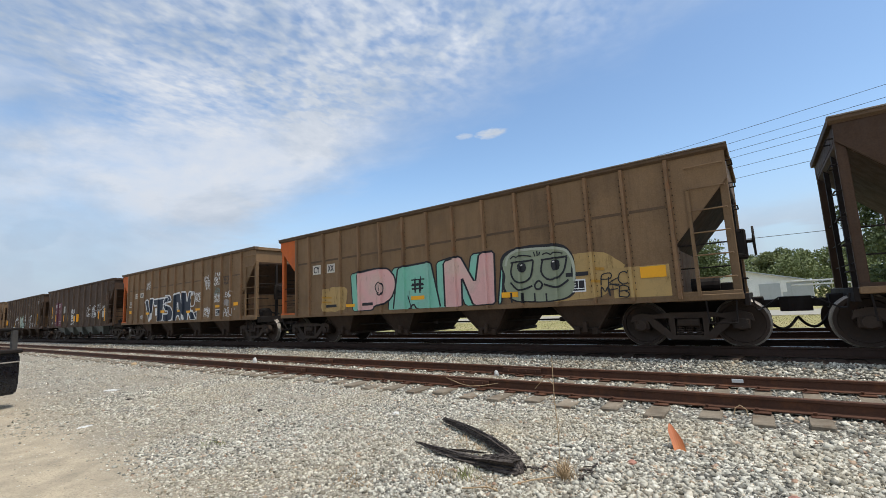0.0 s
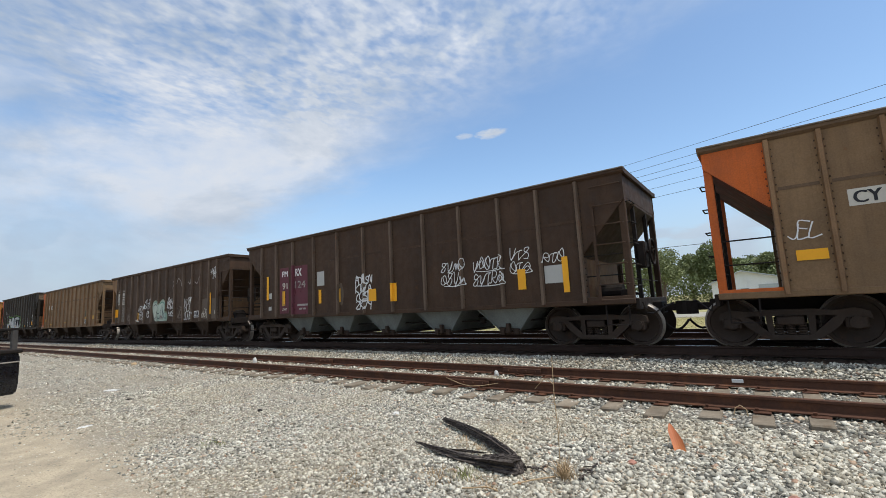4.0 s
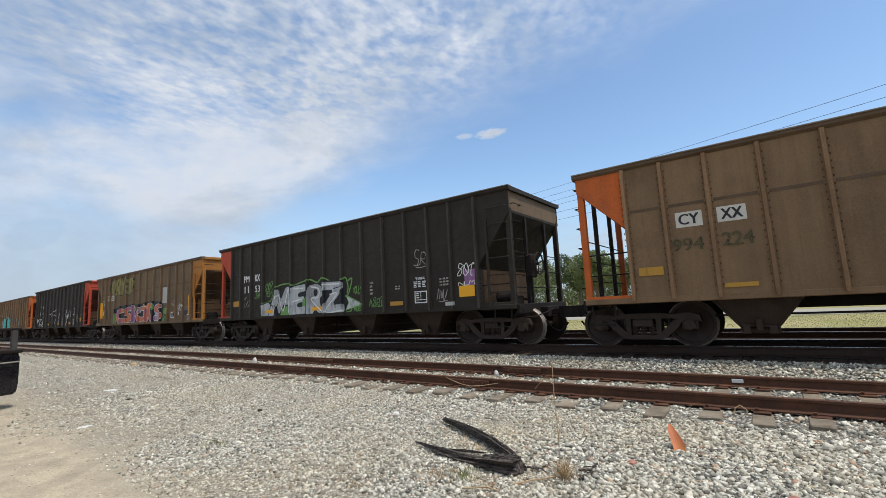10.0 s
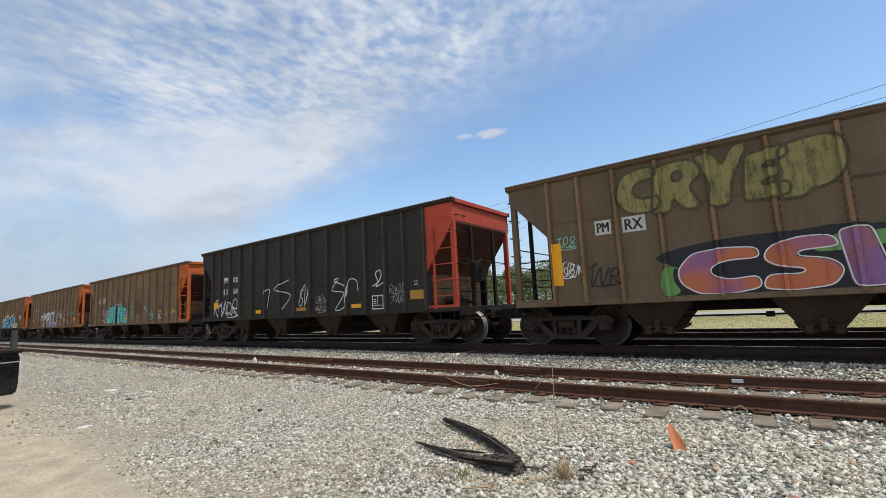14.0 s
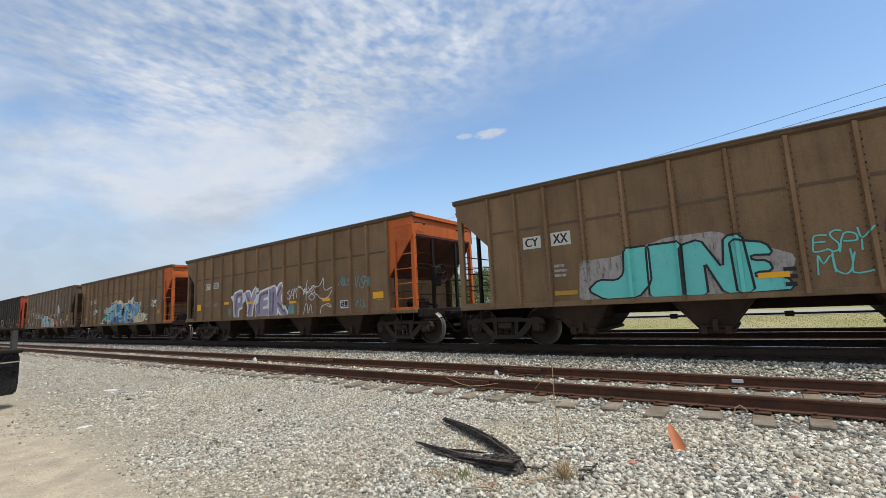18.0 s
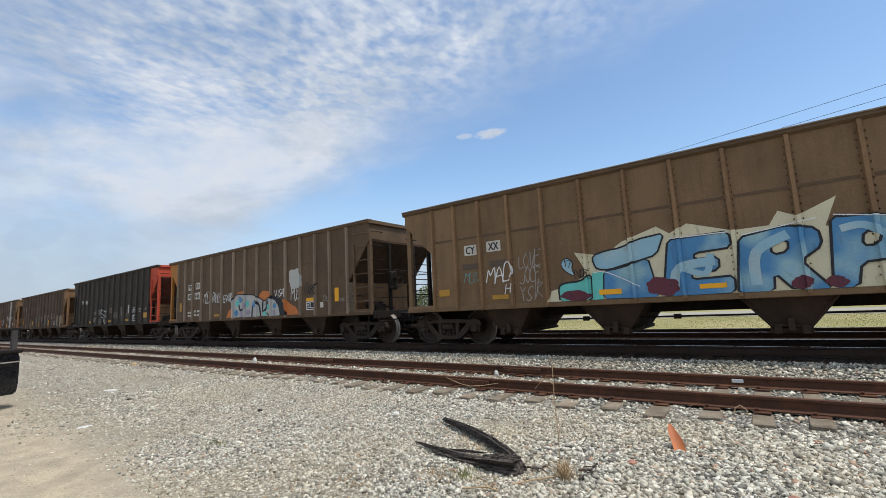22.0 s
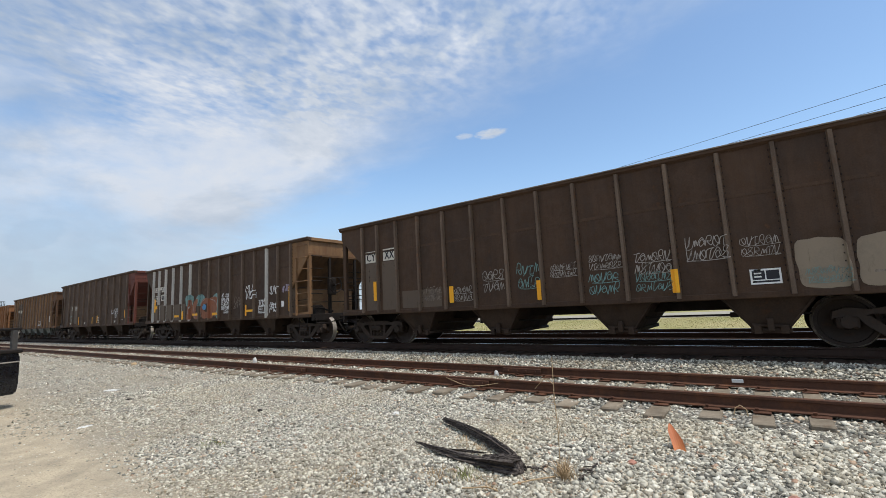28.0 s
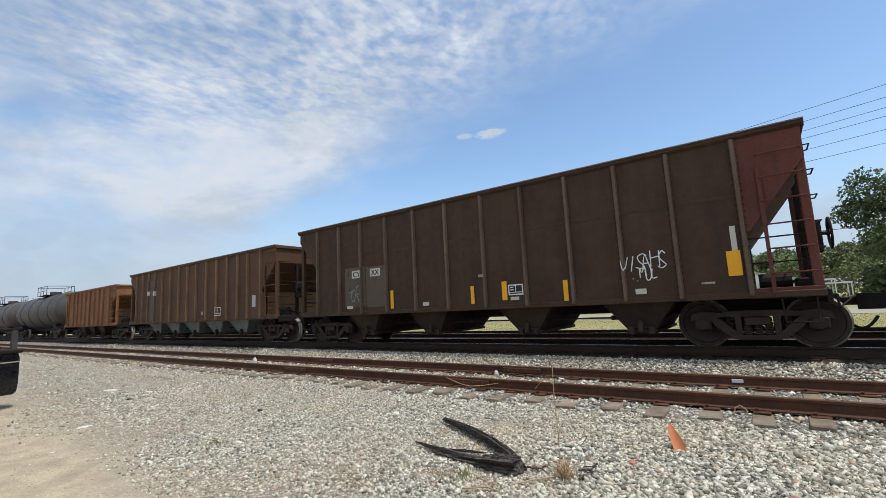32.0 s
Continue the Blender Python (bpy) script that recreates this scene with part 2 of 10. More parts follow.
GREY_HOPPER = weathered("blue_grey_hopper_paint", (0.17, 0.19, 0.18), (0.10, 0.105, 0.10), (0.12, 0.08, 0.05), (0.42, 0.7), (0.62, 0.76))
# sooty underframe colour, cut further so the shade below cars reads black
SOOT_SHADE = weathered("sooty_shaded_steel", (0.016, 0.0105, 0.0078), (0.009, 0.0068, 0.0053), (0.045, 0.021, 0.011), (0.42, 0.7), (0.58, 0.76), 0.8)
TRUCK_STEEL = weathered("grimy_cast_steel", (0.050, 0.033, 0.023), (0.024, 0.017, 0.013), (0.080, 0.038, 0.020), (0.42, 0.7), (0.56, 0.75), 0.7)
WHEEL_STEEL = weathered("brown_wheel_steel", (0.042, 0.026, 0.017), (0.024, 0.016, 0.011), (0.095, 0.045, 0.022), (0.42, 0.7), (0.56, 0.75), 0.65)
TREAD = weathered("polished_wheel_tread", (0.34, 0.30, 0.25), (0.20, 0.165, 0.135), (0.16, 0.1, 0.07), (0.5, 0.8), (0.7, 0.85), 0.45, 0.3, 0.4)
RAIL_RUST = weathered("rusty_rail_steel", (0.086, 0.035, 0.018), (0.050, 0.022, 0.013), (0.15, 0.062, 0.028), (0.42, 0.7), (0.5, 0.7), 0.75)
RAIL_MAIN = weathered("dark_main_rail_steel", (0.048, 0.025, 0.016), (0.028, 0.016, 0.011), (0.07, 0.032, 0.017), (0.42, 0.7), (0.55, 0.72), 0.7)
RAIL_TOP = weathered("polished_rail_head", (0.42, 0.40, 0.38), (0.28, 0.26, 0.24), (0.25, 0.18, 0.14), (0.5, 0.8), (0.7, 0.85), 0.25, 0.9, 0.5)
TIE_WOOD = weathered("grey_weathered_tie_wood", (0.25, 0.205, 0.150), (0.11, 0.088, 0.062), (0.14, 0.085, 0.050), (0.42, 0.66), (0.55, 0.75), 0.9)
# creosoted wood, its colour also lowered for shade under the train
TIE_DARK = weathered("creosoted_shaded_tie_wood", (0.052, 0.033, 0.022), (0.030, 0.020, 0.014), (0.075, 0.043, 0.027), (0.42, 0.66), (0.55, 0.75), 0.9)
CHAR_WOOD = weathered("dark_rotten_wood", (0.050, 0.042, 0.038), (0.026, 0.022, 0.020), (0.10, 0.085, 0.072), (0.42, 0.62), (0.58, 0.7), 0.9)


def rotten_wood():
    """Dark split wood with pale fibres along its grain."""
    m, nt, b = base_mat("rotten_split_wood", 0.95)
    co = nt.nodes.new("ShaderNodeTexCoord")
    mp = nt.nodes.new("ShaderNodeMapping")
    mp.inputs["Rotation"].default_value = (0, 0, radians(30))
    mp.inputs["Scale"].default_value = (3, 70, 70)
    nt.links.new(co.outputs["Object"], mp.inputs[0])
    f = noise_out(nt, mp.outputs[0], 1.0, 5, 0.65)
    g = noise_out(nt, co.outputs["Object"], 9, 4, 0.6)
    col = mix_rgb(nt, ranged(nt, f, 0.42, 0.64), (0.030, 0.024, 0.022), (0.155, 0.130, 0.112))
    col = mix_rgb(nt, ranged(nt, g, 0.58, 0.72, 0.0, 0.8), col, (0.15, 0.125, 0.10))
    nt.links.new(col, b.inputs["Base Color"])
    b.inputs["Specular IOR Level"].default_value = 0.15
    bump(nt, b, f, 1.0, 0.02)
    return m


ROTTEN = rotten_wood()
WIRE = weathered("black_wire", (0.09, 0.09, 0.10), (0.07, 0.07, 0.08), (0.05, 0.045, 0.04))
POLE_WOOD = weathered("pole_wood", (0.16, 0.12, 0.09), (0.10, 0.075, 0.055), (0.12, 0.08, 0.05))
HOUSE_WHITE = weathered("white_siding", (0.74, 0.75, 0.76), (0.60, 0.61, 0.62), (0.5, 0.48, 0.44), (0.5, 0.85), (0.75, 0.9), 0.6)
HOUSE_ROOF = weathered("pale_grey_metal_roof", (0.50, 0.53, 0.56), (0.38, 0.40, 0.42), (0.4, 0.36, 0.32), (0.5, 0.8), (0.72, 0.88), 0.5)
TANK_GREY = weathered("grimy_tank_paint", (0.075, 0.068, 0.060), (0.040, 0.036, 0.033), (0.10, 0.07, 0.05), (0.42, 0.7), (0.62, 0.78), 0.55)
PAPER = sprayed("white_litter_plastic", (0.60, 0.585, 0.55), 0.1)
WHITE_P = sprayed("white_spray", (0.74, 0.73, 0.70), 0.28)
BONE_P = sprayed("bone_spray", (0.62, 0.56, 0.38), 0.3)
CREAM_P = sprayed("cream_stencil", (0.56, 0.52, 0.44), 0.16)
GREY_P = sprayed("grey_patch_paint", (0.45, 0.44, 0.40), 0.13)
DULL_P = sprayed("faded_white_spray", (0.36, 0.32, 0.28), 0.52)
FAINT_P = sprayed("faint_chalk", (0.25, 0.20, 0.155), 0.6)
BLACK_P = sprayed("black_spray", (0.022, 0.022, 0.025), 0.2)
NAVY_P = sprayed("navy_spray", (0.030, 0.038, 0.055), 0.2)
PINK_P = sprayed("pink_spray", (0.70, 0.40, 0.36), 0.25, (0.66, 0.46, 0.38))
MINT_P = sprayed("mint_spray", (0.22, 0.52, 0.38), 0.25, (0.27, 0.50, 0.40))
MINT_PALE_P = sprayed("pale_mint_spray", (0.50, 0.56, 0.47), 0.35, (0.34, 0.45, 0.37))
MINT_DARK_P = sprayed("sea_green_spray", (0.10, 0.26, 0.19), 0.3)
TURQ_P = sprayed("turquoise_spray", (0.14, 0.54, 0.47))
BLUE_P = sprayed("blue_spray", (0.075, 0.23, 0.42), 0.25, (0.32, 0.50, 0.52))
LILAC_P = sprayed("lilac_spray", (0.36, 0.30, 0.37), 0.45)
SALMON_P = sprayed("salmon_spray", (0.52, 0.15, 0.065), 0.28, (0.30, 0.12, 0.26))
SILVER_P = sprayed("silver_spray", (0.50, 0.51, 0.50), 0.45, (0.30, 0.31, 0.31))
DUSK_P = sprayed("dusk_violet_spray", (0.16, 0.12, 0.17), 0.4)
PURPLE_P = sprayed("purple_spray", (0.28, 0.13, 0.27), 0.28, (0.44, 0.15, 0.10))
LIME_P = sprayed("green_spray", (0.16, 0.32, 0.085), 0.32)
SAGE_P = sprayed("grey_green_spray", (0.27, 0.30, 0.20), 0.25)
PALE_P = sprayed("pale_grey_green_spray", (0.40, 0.42, 0.32), 0.2)
OCHRE_P = sprayed("ochre_spray", (0.44, 0.29, 0.11), 0.34)
OLIVE_P = sprayed("olive_yellow_spray", (0.27, 0.225, 0.075), 0.55)
MOSS_P = sprayed("dark_olive_spray", (0.085, 0.068, 0.028), 0.5)
ORANGE_P = sprayed("orange_spray", (0.55, 0.17, 0.04))
TEAL_P = sprayed("dull_teal_spray", (0.16, 0.28, 0.26), 0.5)
MAROON_P = sprayed("maroon_panel_paint", (0.125, 0.030, 0.042), 0.35)
SKYBLUE_P = sprayed("pale_blue_spray", (0.27, 0.45, 0.53), 0.22, (0.40, 0.52, 0.54))
BROWN_P = sprayed("brown_patch_paint", (0.105, 0.074, 0.050), 0.3)
TAN_P = sprayed("tan_patch_paint", (0.25, 0.195, 0.135), 0.25)
RUST_P = sprayed("rust_primer_patch", (0.24, 0.085, 0.04), 0.4)
YELLOW_REFL = sprayed("yellow_reflector", (0.86, 0.40, 0.02), 0.12)
DULL_REFL = sprayed("grimy_amber_reflector", (0.46, 0.24, 0.035), 0.3)


def ground_material():
    """Packed sandy dirt with fine gravel near the tracks, dry grass far off."""
    m, nt, b = base_mat("sandy_gravel_ground", 0.95)
    co = nt.nodes.new("ShaderNodeTexCoord")
    v = co.outputs["Object"]
    sep = nt.nodes.new("ShaderNodeSeparateXYZ")
    nt.links.new(v, sep.inputs[0])
    big = noise_out(nt, v, 0.55, 4, 0.6)
    mid = noise_out(nt, v, 3.5, 5, 0.6)
    fine = noise_out(nt, v, 60, 3, 0.7)
    vor = nt.nodes.new("ShaderNodeTexVoronoi")
    vor.inputs["Scale"].default_value = 40
    nt.links.new(v, vor.inputs["Vector"])
    vor2 = nt.nodes.new("ShaderNodeTexVoronoi")
    vor2.inputs["Scale"].default_value = 75
    nt.links.new(v, vor2.inputs["Vector"])
    hue = nt.nodes.new("ShaderNodeSeparateColor")
    nt.links.new(vor.outputs["Color"], hue.inputs[0])
    stone = mix_rgb(nt, hue.outputs[0], (0.14, 0.13, 0.105), (0.66, 0.615, 0.51))
    stone = mix_rgb(nt, ranged(nt, hue.outputs[1], 0.86, 0.9), stone, (0.36, 0.25, 0.18))
    gap = ranged(nt, vor.outputs["Distance"], 0.25, 0.62)
    stone = mix_rgb(nt, gap, stone, (0.24, 0.21, 0.16))
    dirt = mix_rgb(nt, ranged(nt, mid, 0.35, 0.7), (0.50, 0.410, 0.285), (0.32, 0.27, 0.195))
    dirt = mix_rgb(nt, ranged(nt, fine, 0.50, 0.72, 0.0, 0.8), dirt, (0.20, 0.17, 0.125))
    # bare earth lies away from the track, towards the camera's side
    e = math_node(nt, "ADD", math_node(nt, "MULTIPLY", sep.outputs[0], -0.04), math_node(nt, "MULTIPLY", sep.outputs[1], -1.0))
    e = math_node(nt, "ADD", e, 1.80)
    e = math_node(nt, "ADD", e, math_node(nt, "MULTIPLY", math_node(nt, "SUBTRACT", big, 0.5), 1.8))
    e = math_node(nt, "ADD", e, math_node(nt, "MULTIPLY", math_node(nt, "SUBTRACT", mid, 0.5), 1.2))
    bare = ranged(nt, e, -0.5, 0.6)
    col = mix_rgb(nt, bare, stone, dirt)
    grass = mix_rgb(nt, ranged(nt, noise_out(nt, v, 0.22, 5, 0.65), 0.4, 0.62), (0.36, 0.31, 0.15), (0.27, 0.255, 0.10))
    far = ranged(nt, sep.outputs[1], 17.4, 18.6)
    col = mix_rgb(nt, far, col, grass)
    nt.links.new(col, b.inputs["Base Color"])
    b.inputs["Specular IOR Level"].default_value = 0.15
    h = math_node(nt, "SUBTRACT", math_node(nt, "MULTIPLY", fine, 0.35), math_node(nt, "MULTIPLY", vor.outputs["Distance"], 0.8))
    h = math_node(nt, "SUBTRACT", h, math_node(nt, "MULTIPLY", vor2.outputs["Distance"], 0.35))
    bump(nt, b, h, 0.9, 0.02)
    return m


def ballast_material(name, lo, hi, warm):
    m, nt, b = base_mat(name, 0.92)
    co = nt.nodes.new("ShaderNodeTexCoord")
    v = co.outputs["Object"]
    vor = nt.nodes.new("ShaderNodeTexVoronoi")
    vor.inputs["Scale"].default_value = 22
    nt.links.new(v, vor.inputs["Vector"])
    hue = nt.nodes.new("ShaderNodeSeparateColor")
    nt.links.new(vor.outputs["Color"], hue.inputs[0])
    fine = noise_out(nt, v, 70, 3, 0.7)
    big = noise_out(nt, v, 0.8, 4, 0.6)
    col = mix_rgb(nt, hue.outputs[0], lo, hi)
    col = mix_rgb(nt, ranged(nt, hue.outputs[1], 0.85, 0.9), col, warm)
    col = mix_rgb(nt, ranged(nt, vor.outputs["Distance"], 0.3, 0.62, 0.0, 0.85), col, tuple(c * 0.35 for c in lo))
    col = mix_rgb(nt, ranged(nt, big, 0.45, 0.7, 0.0, 0.35), col, warm)
    nt.links.new(col, b.inputs["Base Color"])
    b.inputs["Specular IOR Level"].default_value = 0.15
    bump(nt, b, math_node(nt, "SUBTRACT", math_node(nt, "MULTIPLY", fine, 0.25), vor.outputs["Distance"]), 1.0, 0.03)
    return m


def stone_material():
    m, nt, b = base_mat("crushed_stone", 0.9)
    geo = nt.nodes.new("ShaderNodeNewGeometry")
    ramp = nt.nodes.new("ShaderNodeValToRGB")
    stops = [(0.0, (0.075, 0.070, 0.060)), (0.22, (0.20, 0.192, 0.163)), (0.50, (0.42, 0.40, 0.33)), (0.78, (0.62, 0.585, 0.485)), (0.92, (0.82, 0.78, 0.66)), (0.96, (0.46, 0.35, 0.235)), (1.0, (0.32, 0.18, 0.12))]
    el = ramp.color_ramp.elements
    for i, (p, c) in enumerate(stops):
        s = el[i] if i < 2 else el.new(p)
        s.position, s.color = p, (*c, 1)
    nt.links.new(geo.outputs["Random Per Island"], ramp.inputs[0])
    co = nt.nodes.new("ShaderNodeTexCoord")
    n1 = noise_out(nt, co.outputs["Object"], 45, 4, 0.65)
    n2 = noise_out(nt, co.outputs["Object"], 0.7, 3, 0.6)
    col = mix_rgb(nt, ranged(nt, n1, 0.35, 0.75, 0.0, 0.45), ramp.outputs[0], (0.26, 0.235, 0.19))
    col = mix_rgb(nt, ranged(nt, n2, 0.42, 0.72, 0.0, 0.5), col, (0.42, 0.35, 0.23))
    nt.links.new(col, b.inputs["Base Color"])
    b.inputs["Specular IOR Level"].default_value = 0.2
    bump(nt, b, n1, 0.5, 0.008)
    return m


def leaf_material(name, a, c):
    m, nt, b = base_mat(name, 0.6)
    geo = nt.nodes.new("ShaderNodeNewGeometry")
    co = nt.nodes.new("ShaderNodeTexCoord")
    n = noise_out(nt, co.outputs["Object"], 0.5, 3, 0.6)
    f = math_node(nt, "ADD", math_node(nt, "MULTIPLY", geo.outputs["Random Per Island"], 0.6), math_node(nt, "MULTIPLY", n, 0.4))
    nt.links.new(mix_rgb(nt, f, a, c), b.inputs["Base Color"])
    b.inputs["Specular IOR Level"].default_value = 0.25
    b.inputs["Transmission Weight"].default_value = 0.0
    return m


GROUND = ground_material()
BALLAST = ballast_material("grey_ballast", (0.17, 0.158, 0.135), (0.50, 0.475, 0.41), (0.34, 0.27, 0.19))
# oily stone, with the shade beneath the train darkened into its colour
BALLAST_SHADED = ballast_material("oily_shaded_ballast", (0.050, 0.036, 0.026), (0.140, 0.100, 0.072), (0.11, 0.068, 0.042))
STONE = stone_material()
LEAF_A = leaf_material("green_leaves", (0.085, 0.110, 0.040), (0.19, 0.22, 0.085))
LEAF_B = leaf_material("dark_green_leaves", (0.045, 0.066, 0.028), (0.11, 0.14, 0.058))
LEAF_C = leaf_material("yellow_green_leaves", (0.11, 0.135, 0.050), (0.23, 0.25, 0.11))
STRAW = leaf_material("dry_straw", (0.26, 0.17, 0.085), (0.50, 0.37, 0.22))
GRASS = leaf_material("low_green_grass", (0.09, 0.13, 0.03), (0.26, 0.25, 0.09))
DRY_GRASS = leaf_material("dry_field_grass", (0.27, 0.245, 0.10), (0.36, 0.31, 0.15))
ROAD = sprayed("pale_worn_asphalt", (0.31, 0.28, 0.215), 0.1)


# ---------------------------------------------------------------- mesh helpers
def finish(bm, name):
    me = bpy.data.meshes.new(name)
    bmesh.ops.recalc_face_normals(bm, faces=bm.faces)
    bm.to_mesh(me)
    bm.free()
    return me


def part(name, bm, material, parent, label=""):
    """Links a bmesh, or a mesh that others share, as one mesh object under a thing or a part."""
    me = bm if isinstance(bm, bpy.types.Mesh) else finish(bm, name)
    if not me.materials:
        me.materials.append(material)
    ob = new(name, me)
    ob.parent = parent
    if me.materials[0] != material:
        ob.material_slots[0].link = "OBJECT"
        ob.material_slots[0].material = material
    return tagged(ob, label)


def thing(name, label, category, group="", kind="", at=(0, 0, 0)):
    ob = new(name)
    ob.location = at
    return tagged(ob, label, category, group, kind)


def box(bm, x0, x1, y0, y1, z0, z1, bevel=0.0):
    m = Matrix.Translation(((x0 + x1) / 2, (y0 + y1) / 2, (z0 + z1) / 2)) @ Matrix.Diagonal((abs(x1 - x0), abs(y1 - y0), abs(z1 - z0), 1))
    r = bmesh.ops.create_cube(bm, size=1, matrix=m)
    if bevel:
        es = {e for v in r["verts"] for e in v.link_edges}
        bmesh.ops.bevel(bm, geom=list(es), offset=bevel, segments=1, affect="EDGES")
    return r["verts"]


def prism(bm, outline, axis, lo, hi):
    """A closed outline in the plane across axis ('x', 'y' or 'z'), drawn out from lo to hi."""
    put = {"y": lambda a, b, k: (a, k, b), "x": lambda a, b, k: (k, a, b), "z": lambda a, b, k: (a, b, k)}[axis]
    va = [bm.verts.new(put(a, b, lo)) for a, b in outline]
    vb = [bm.verts.new(put(a, b, hi)) for a, b in outline]
    n = len(outline)
    bm.faces.new(va), bm.faces.new(vb[::-1])
    for i in range(n):
        bm.faces.new((va[i], va[(i + 1) % n], vb[(i + 1) % n], vb[i]))


def beam(bm, a, b, w, h):
    """A bar of section w x h from a to b."""
    a, b = Vector(a), Vector(b)
    q = (b - a).to_track_quat("Z", "Y").to_matrix().to_4x4()
    m = Matrix.Translation((a + b) / 2) @ q @ Matrix.Diagonal((w, h, (b - a).length, 1))
    bmesh.ops.create_cube(bm, size=1, matrix=m)


def rod(bm, a, b, r, n=8):
    a, b = Vector(a), Vector(b)
    q = (b - a).to_track_quat("Z", "Y").to_matrix().to_4x4()
    bmesh.ops.create_cone(bm, cap_ends=True, segments=n, radius1=r, radius2=r, depth=(b - a).length, matrix=Matrix.Translation((a + b) / 2) @ q)


def tube(bm, points, r, n=6):
    """A bent pipe along points."""
    pts = [Vector(p) for p in points]
    rings = []
    for i, p in enumerate(pts):
        t = (pts[min(i + 1, len(pts) - 1)] - pts[max(i - 1, 0)]).normalized()
        u = t.orthogonal().normalized() if not rings else (u - t * u.dot(t)).normalized()
        w = t.cross(u)
        rings.append([bm.verts.new(p + (u * math.cos(k * 2 * math.pi / n) + w * math.sin(k * 2 * math.pi / n)) * r) for k in range(n)])
    for a, b in zip(rings, rings[1:]):
        for k in range(n):
            bm.faces.new((a[k], a[(k + 1) % n], b[(k + 1) % n], b[k]))
    bm.faces.new(rings[0][::-1]), bm.faces.new(rings[-1])


def lathe(bm, profile, n, axis_y=True, mat=None):
    """Turns (radius, y) pairs round the y axis; mat gives a material index for each band."""
    rings = [[bm.verts.new((r * math.cos(2 * math.pi * k / n), y, r * math.sin(2 * math.pi * k / n))) for k in range(n)] for r, y in profile]
    for i, (a, b) in enumerate(zip(rings, rings[1:])):
        for k in range(n):
            f = bm.faces.new((a[k], a[(k + 1) % n], b[(k + 1) % n], b[k]))
            f.material_index = mat[i] if mat else 0
            f.smooth = False
    bm.faces.new(rings[0][::-1]), bm.faces.new(rings[-1])


def arrays_mesh(name, verts, tris):
    """A mesh from numpy arrays of corners and of triangles or quads."""
    me = bpy.data.meshes.new(name)
    k = tris.shape[1]
    me.vertices.add(len(verts)), me.loops.add(tris.size), me.polygons.add(len(tris))
    me.vertices.foreach_set("co", verts.astype(np.float32).ravel())
    me.loops.foreach_set("vertex_index", tris.astype(np.int32).ravel())
    me.polygons.foreach_set("loop_start", np.arange(0, tris.size, k, dtype=np.int32))
    me.update(calc_edges=True)
    return me


# ---------------------------------------------------------------- ground
def make_ground():
    far = [60, 90, 140, 220, 400, 800, 1600, 3200]
    xs = [-x for x in far[::-1]] + list(np.arange(-45, 16, 0.5)) + [20, 30, 45] + far
    ys = [-y for y in far[::-1]] + [-40, -25, -12] + list(np.arange(-6, 5.6, 0.4)) + [6.4, 9, 13, 17.5, 19, 22, 30, 45] + far
    X, Y = np.meshgrid(xs, ys, indexing="ij")
    Z = np.full(X.shape, -0.47)
    for i in range(X.shape[0]):
        for j in range(X.shape[1]):
            if -45 <= X[i, j] <= 15 and -6 <= Y[i, j] <= 5.2:
                Z[i, j] += 0.05 * noise.noise((X[i, j] * 0.35, Y[i, j] * 0.35, 0))
    ny = len(ys)
    v = np.stack([X.ravel(), Y.ravel(), Z.ravel()], 1)
    a = (np.arange(len(xs) - 1)[:, None] * ny + np.arange(ny - 1)[None, :]).ravel()
    ob = part("ground", arrays_mesh("ground", v, np.stack([a, a + ny, a + ny + 1, a + 1], 1)), GROUND, None)
    tagged(ob, "pale sandy ground with fine gravel and dry grass", "ground", kind="structure")


def ground_z(x, y):
    return -0.475 + (0.05 * noise.noise((x * 0.35, y * 0.35, 0)) if y < 5.2 else 0)


def bed(name, outline, material, label):
    bm = bmesh.new()
    xs = [-420, -200, -100, -60, -30, -15, 0, 15, 40, 120, 300]
    rows = [[bm.verts.new((x, y, z)) for y, z in outline] for x in xs]
    for a, b in zip(rows, rows[1:]):
        for i in range(len(outline) - 1):
            bm.faces.new((a[i], b[i], b[i + 1], a[i + 1]))
    ob = part(name, bm, material, None)
    return tagged(ob, label, "ballast", kind="structure")


def bed_z(y):
    """Height of the ballast across the tracks."""
    return float(np.interp(y, [5.2, 5.8, 6.25, 6.6, 8.85, 9.15, 9.36, 9.58, 9.72, 12.6], [-0.49, -0.48, -0.45, -0.42, -0.42, -0.385, -0.30, -0.215, -0.205, -0.205]))


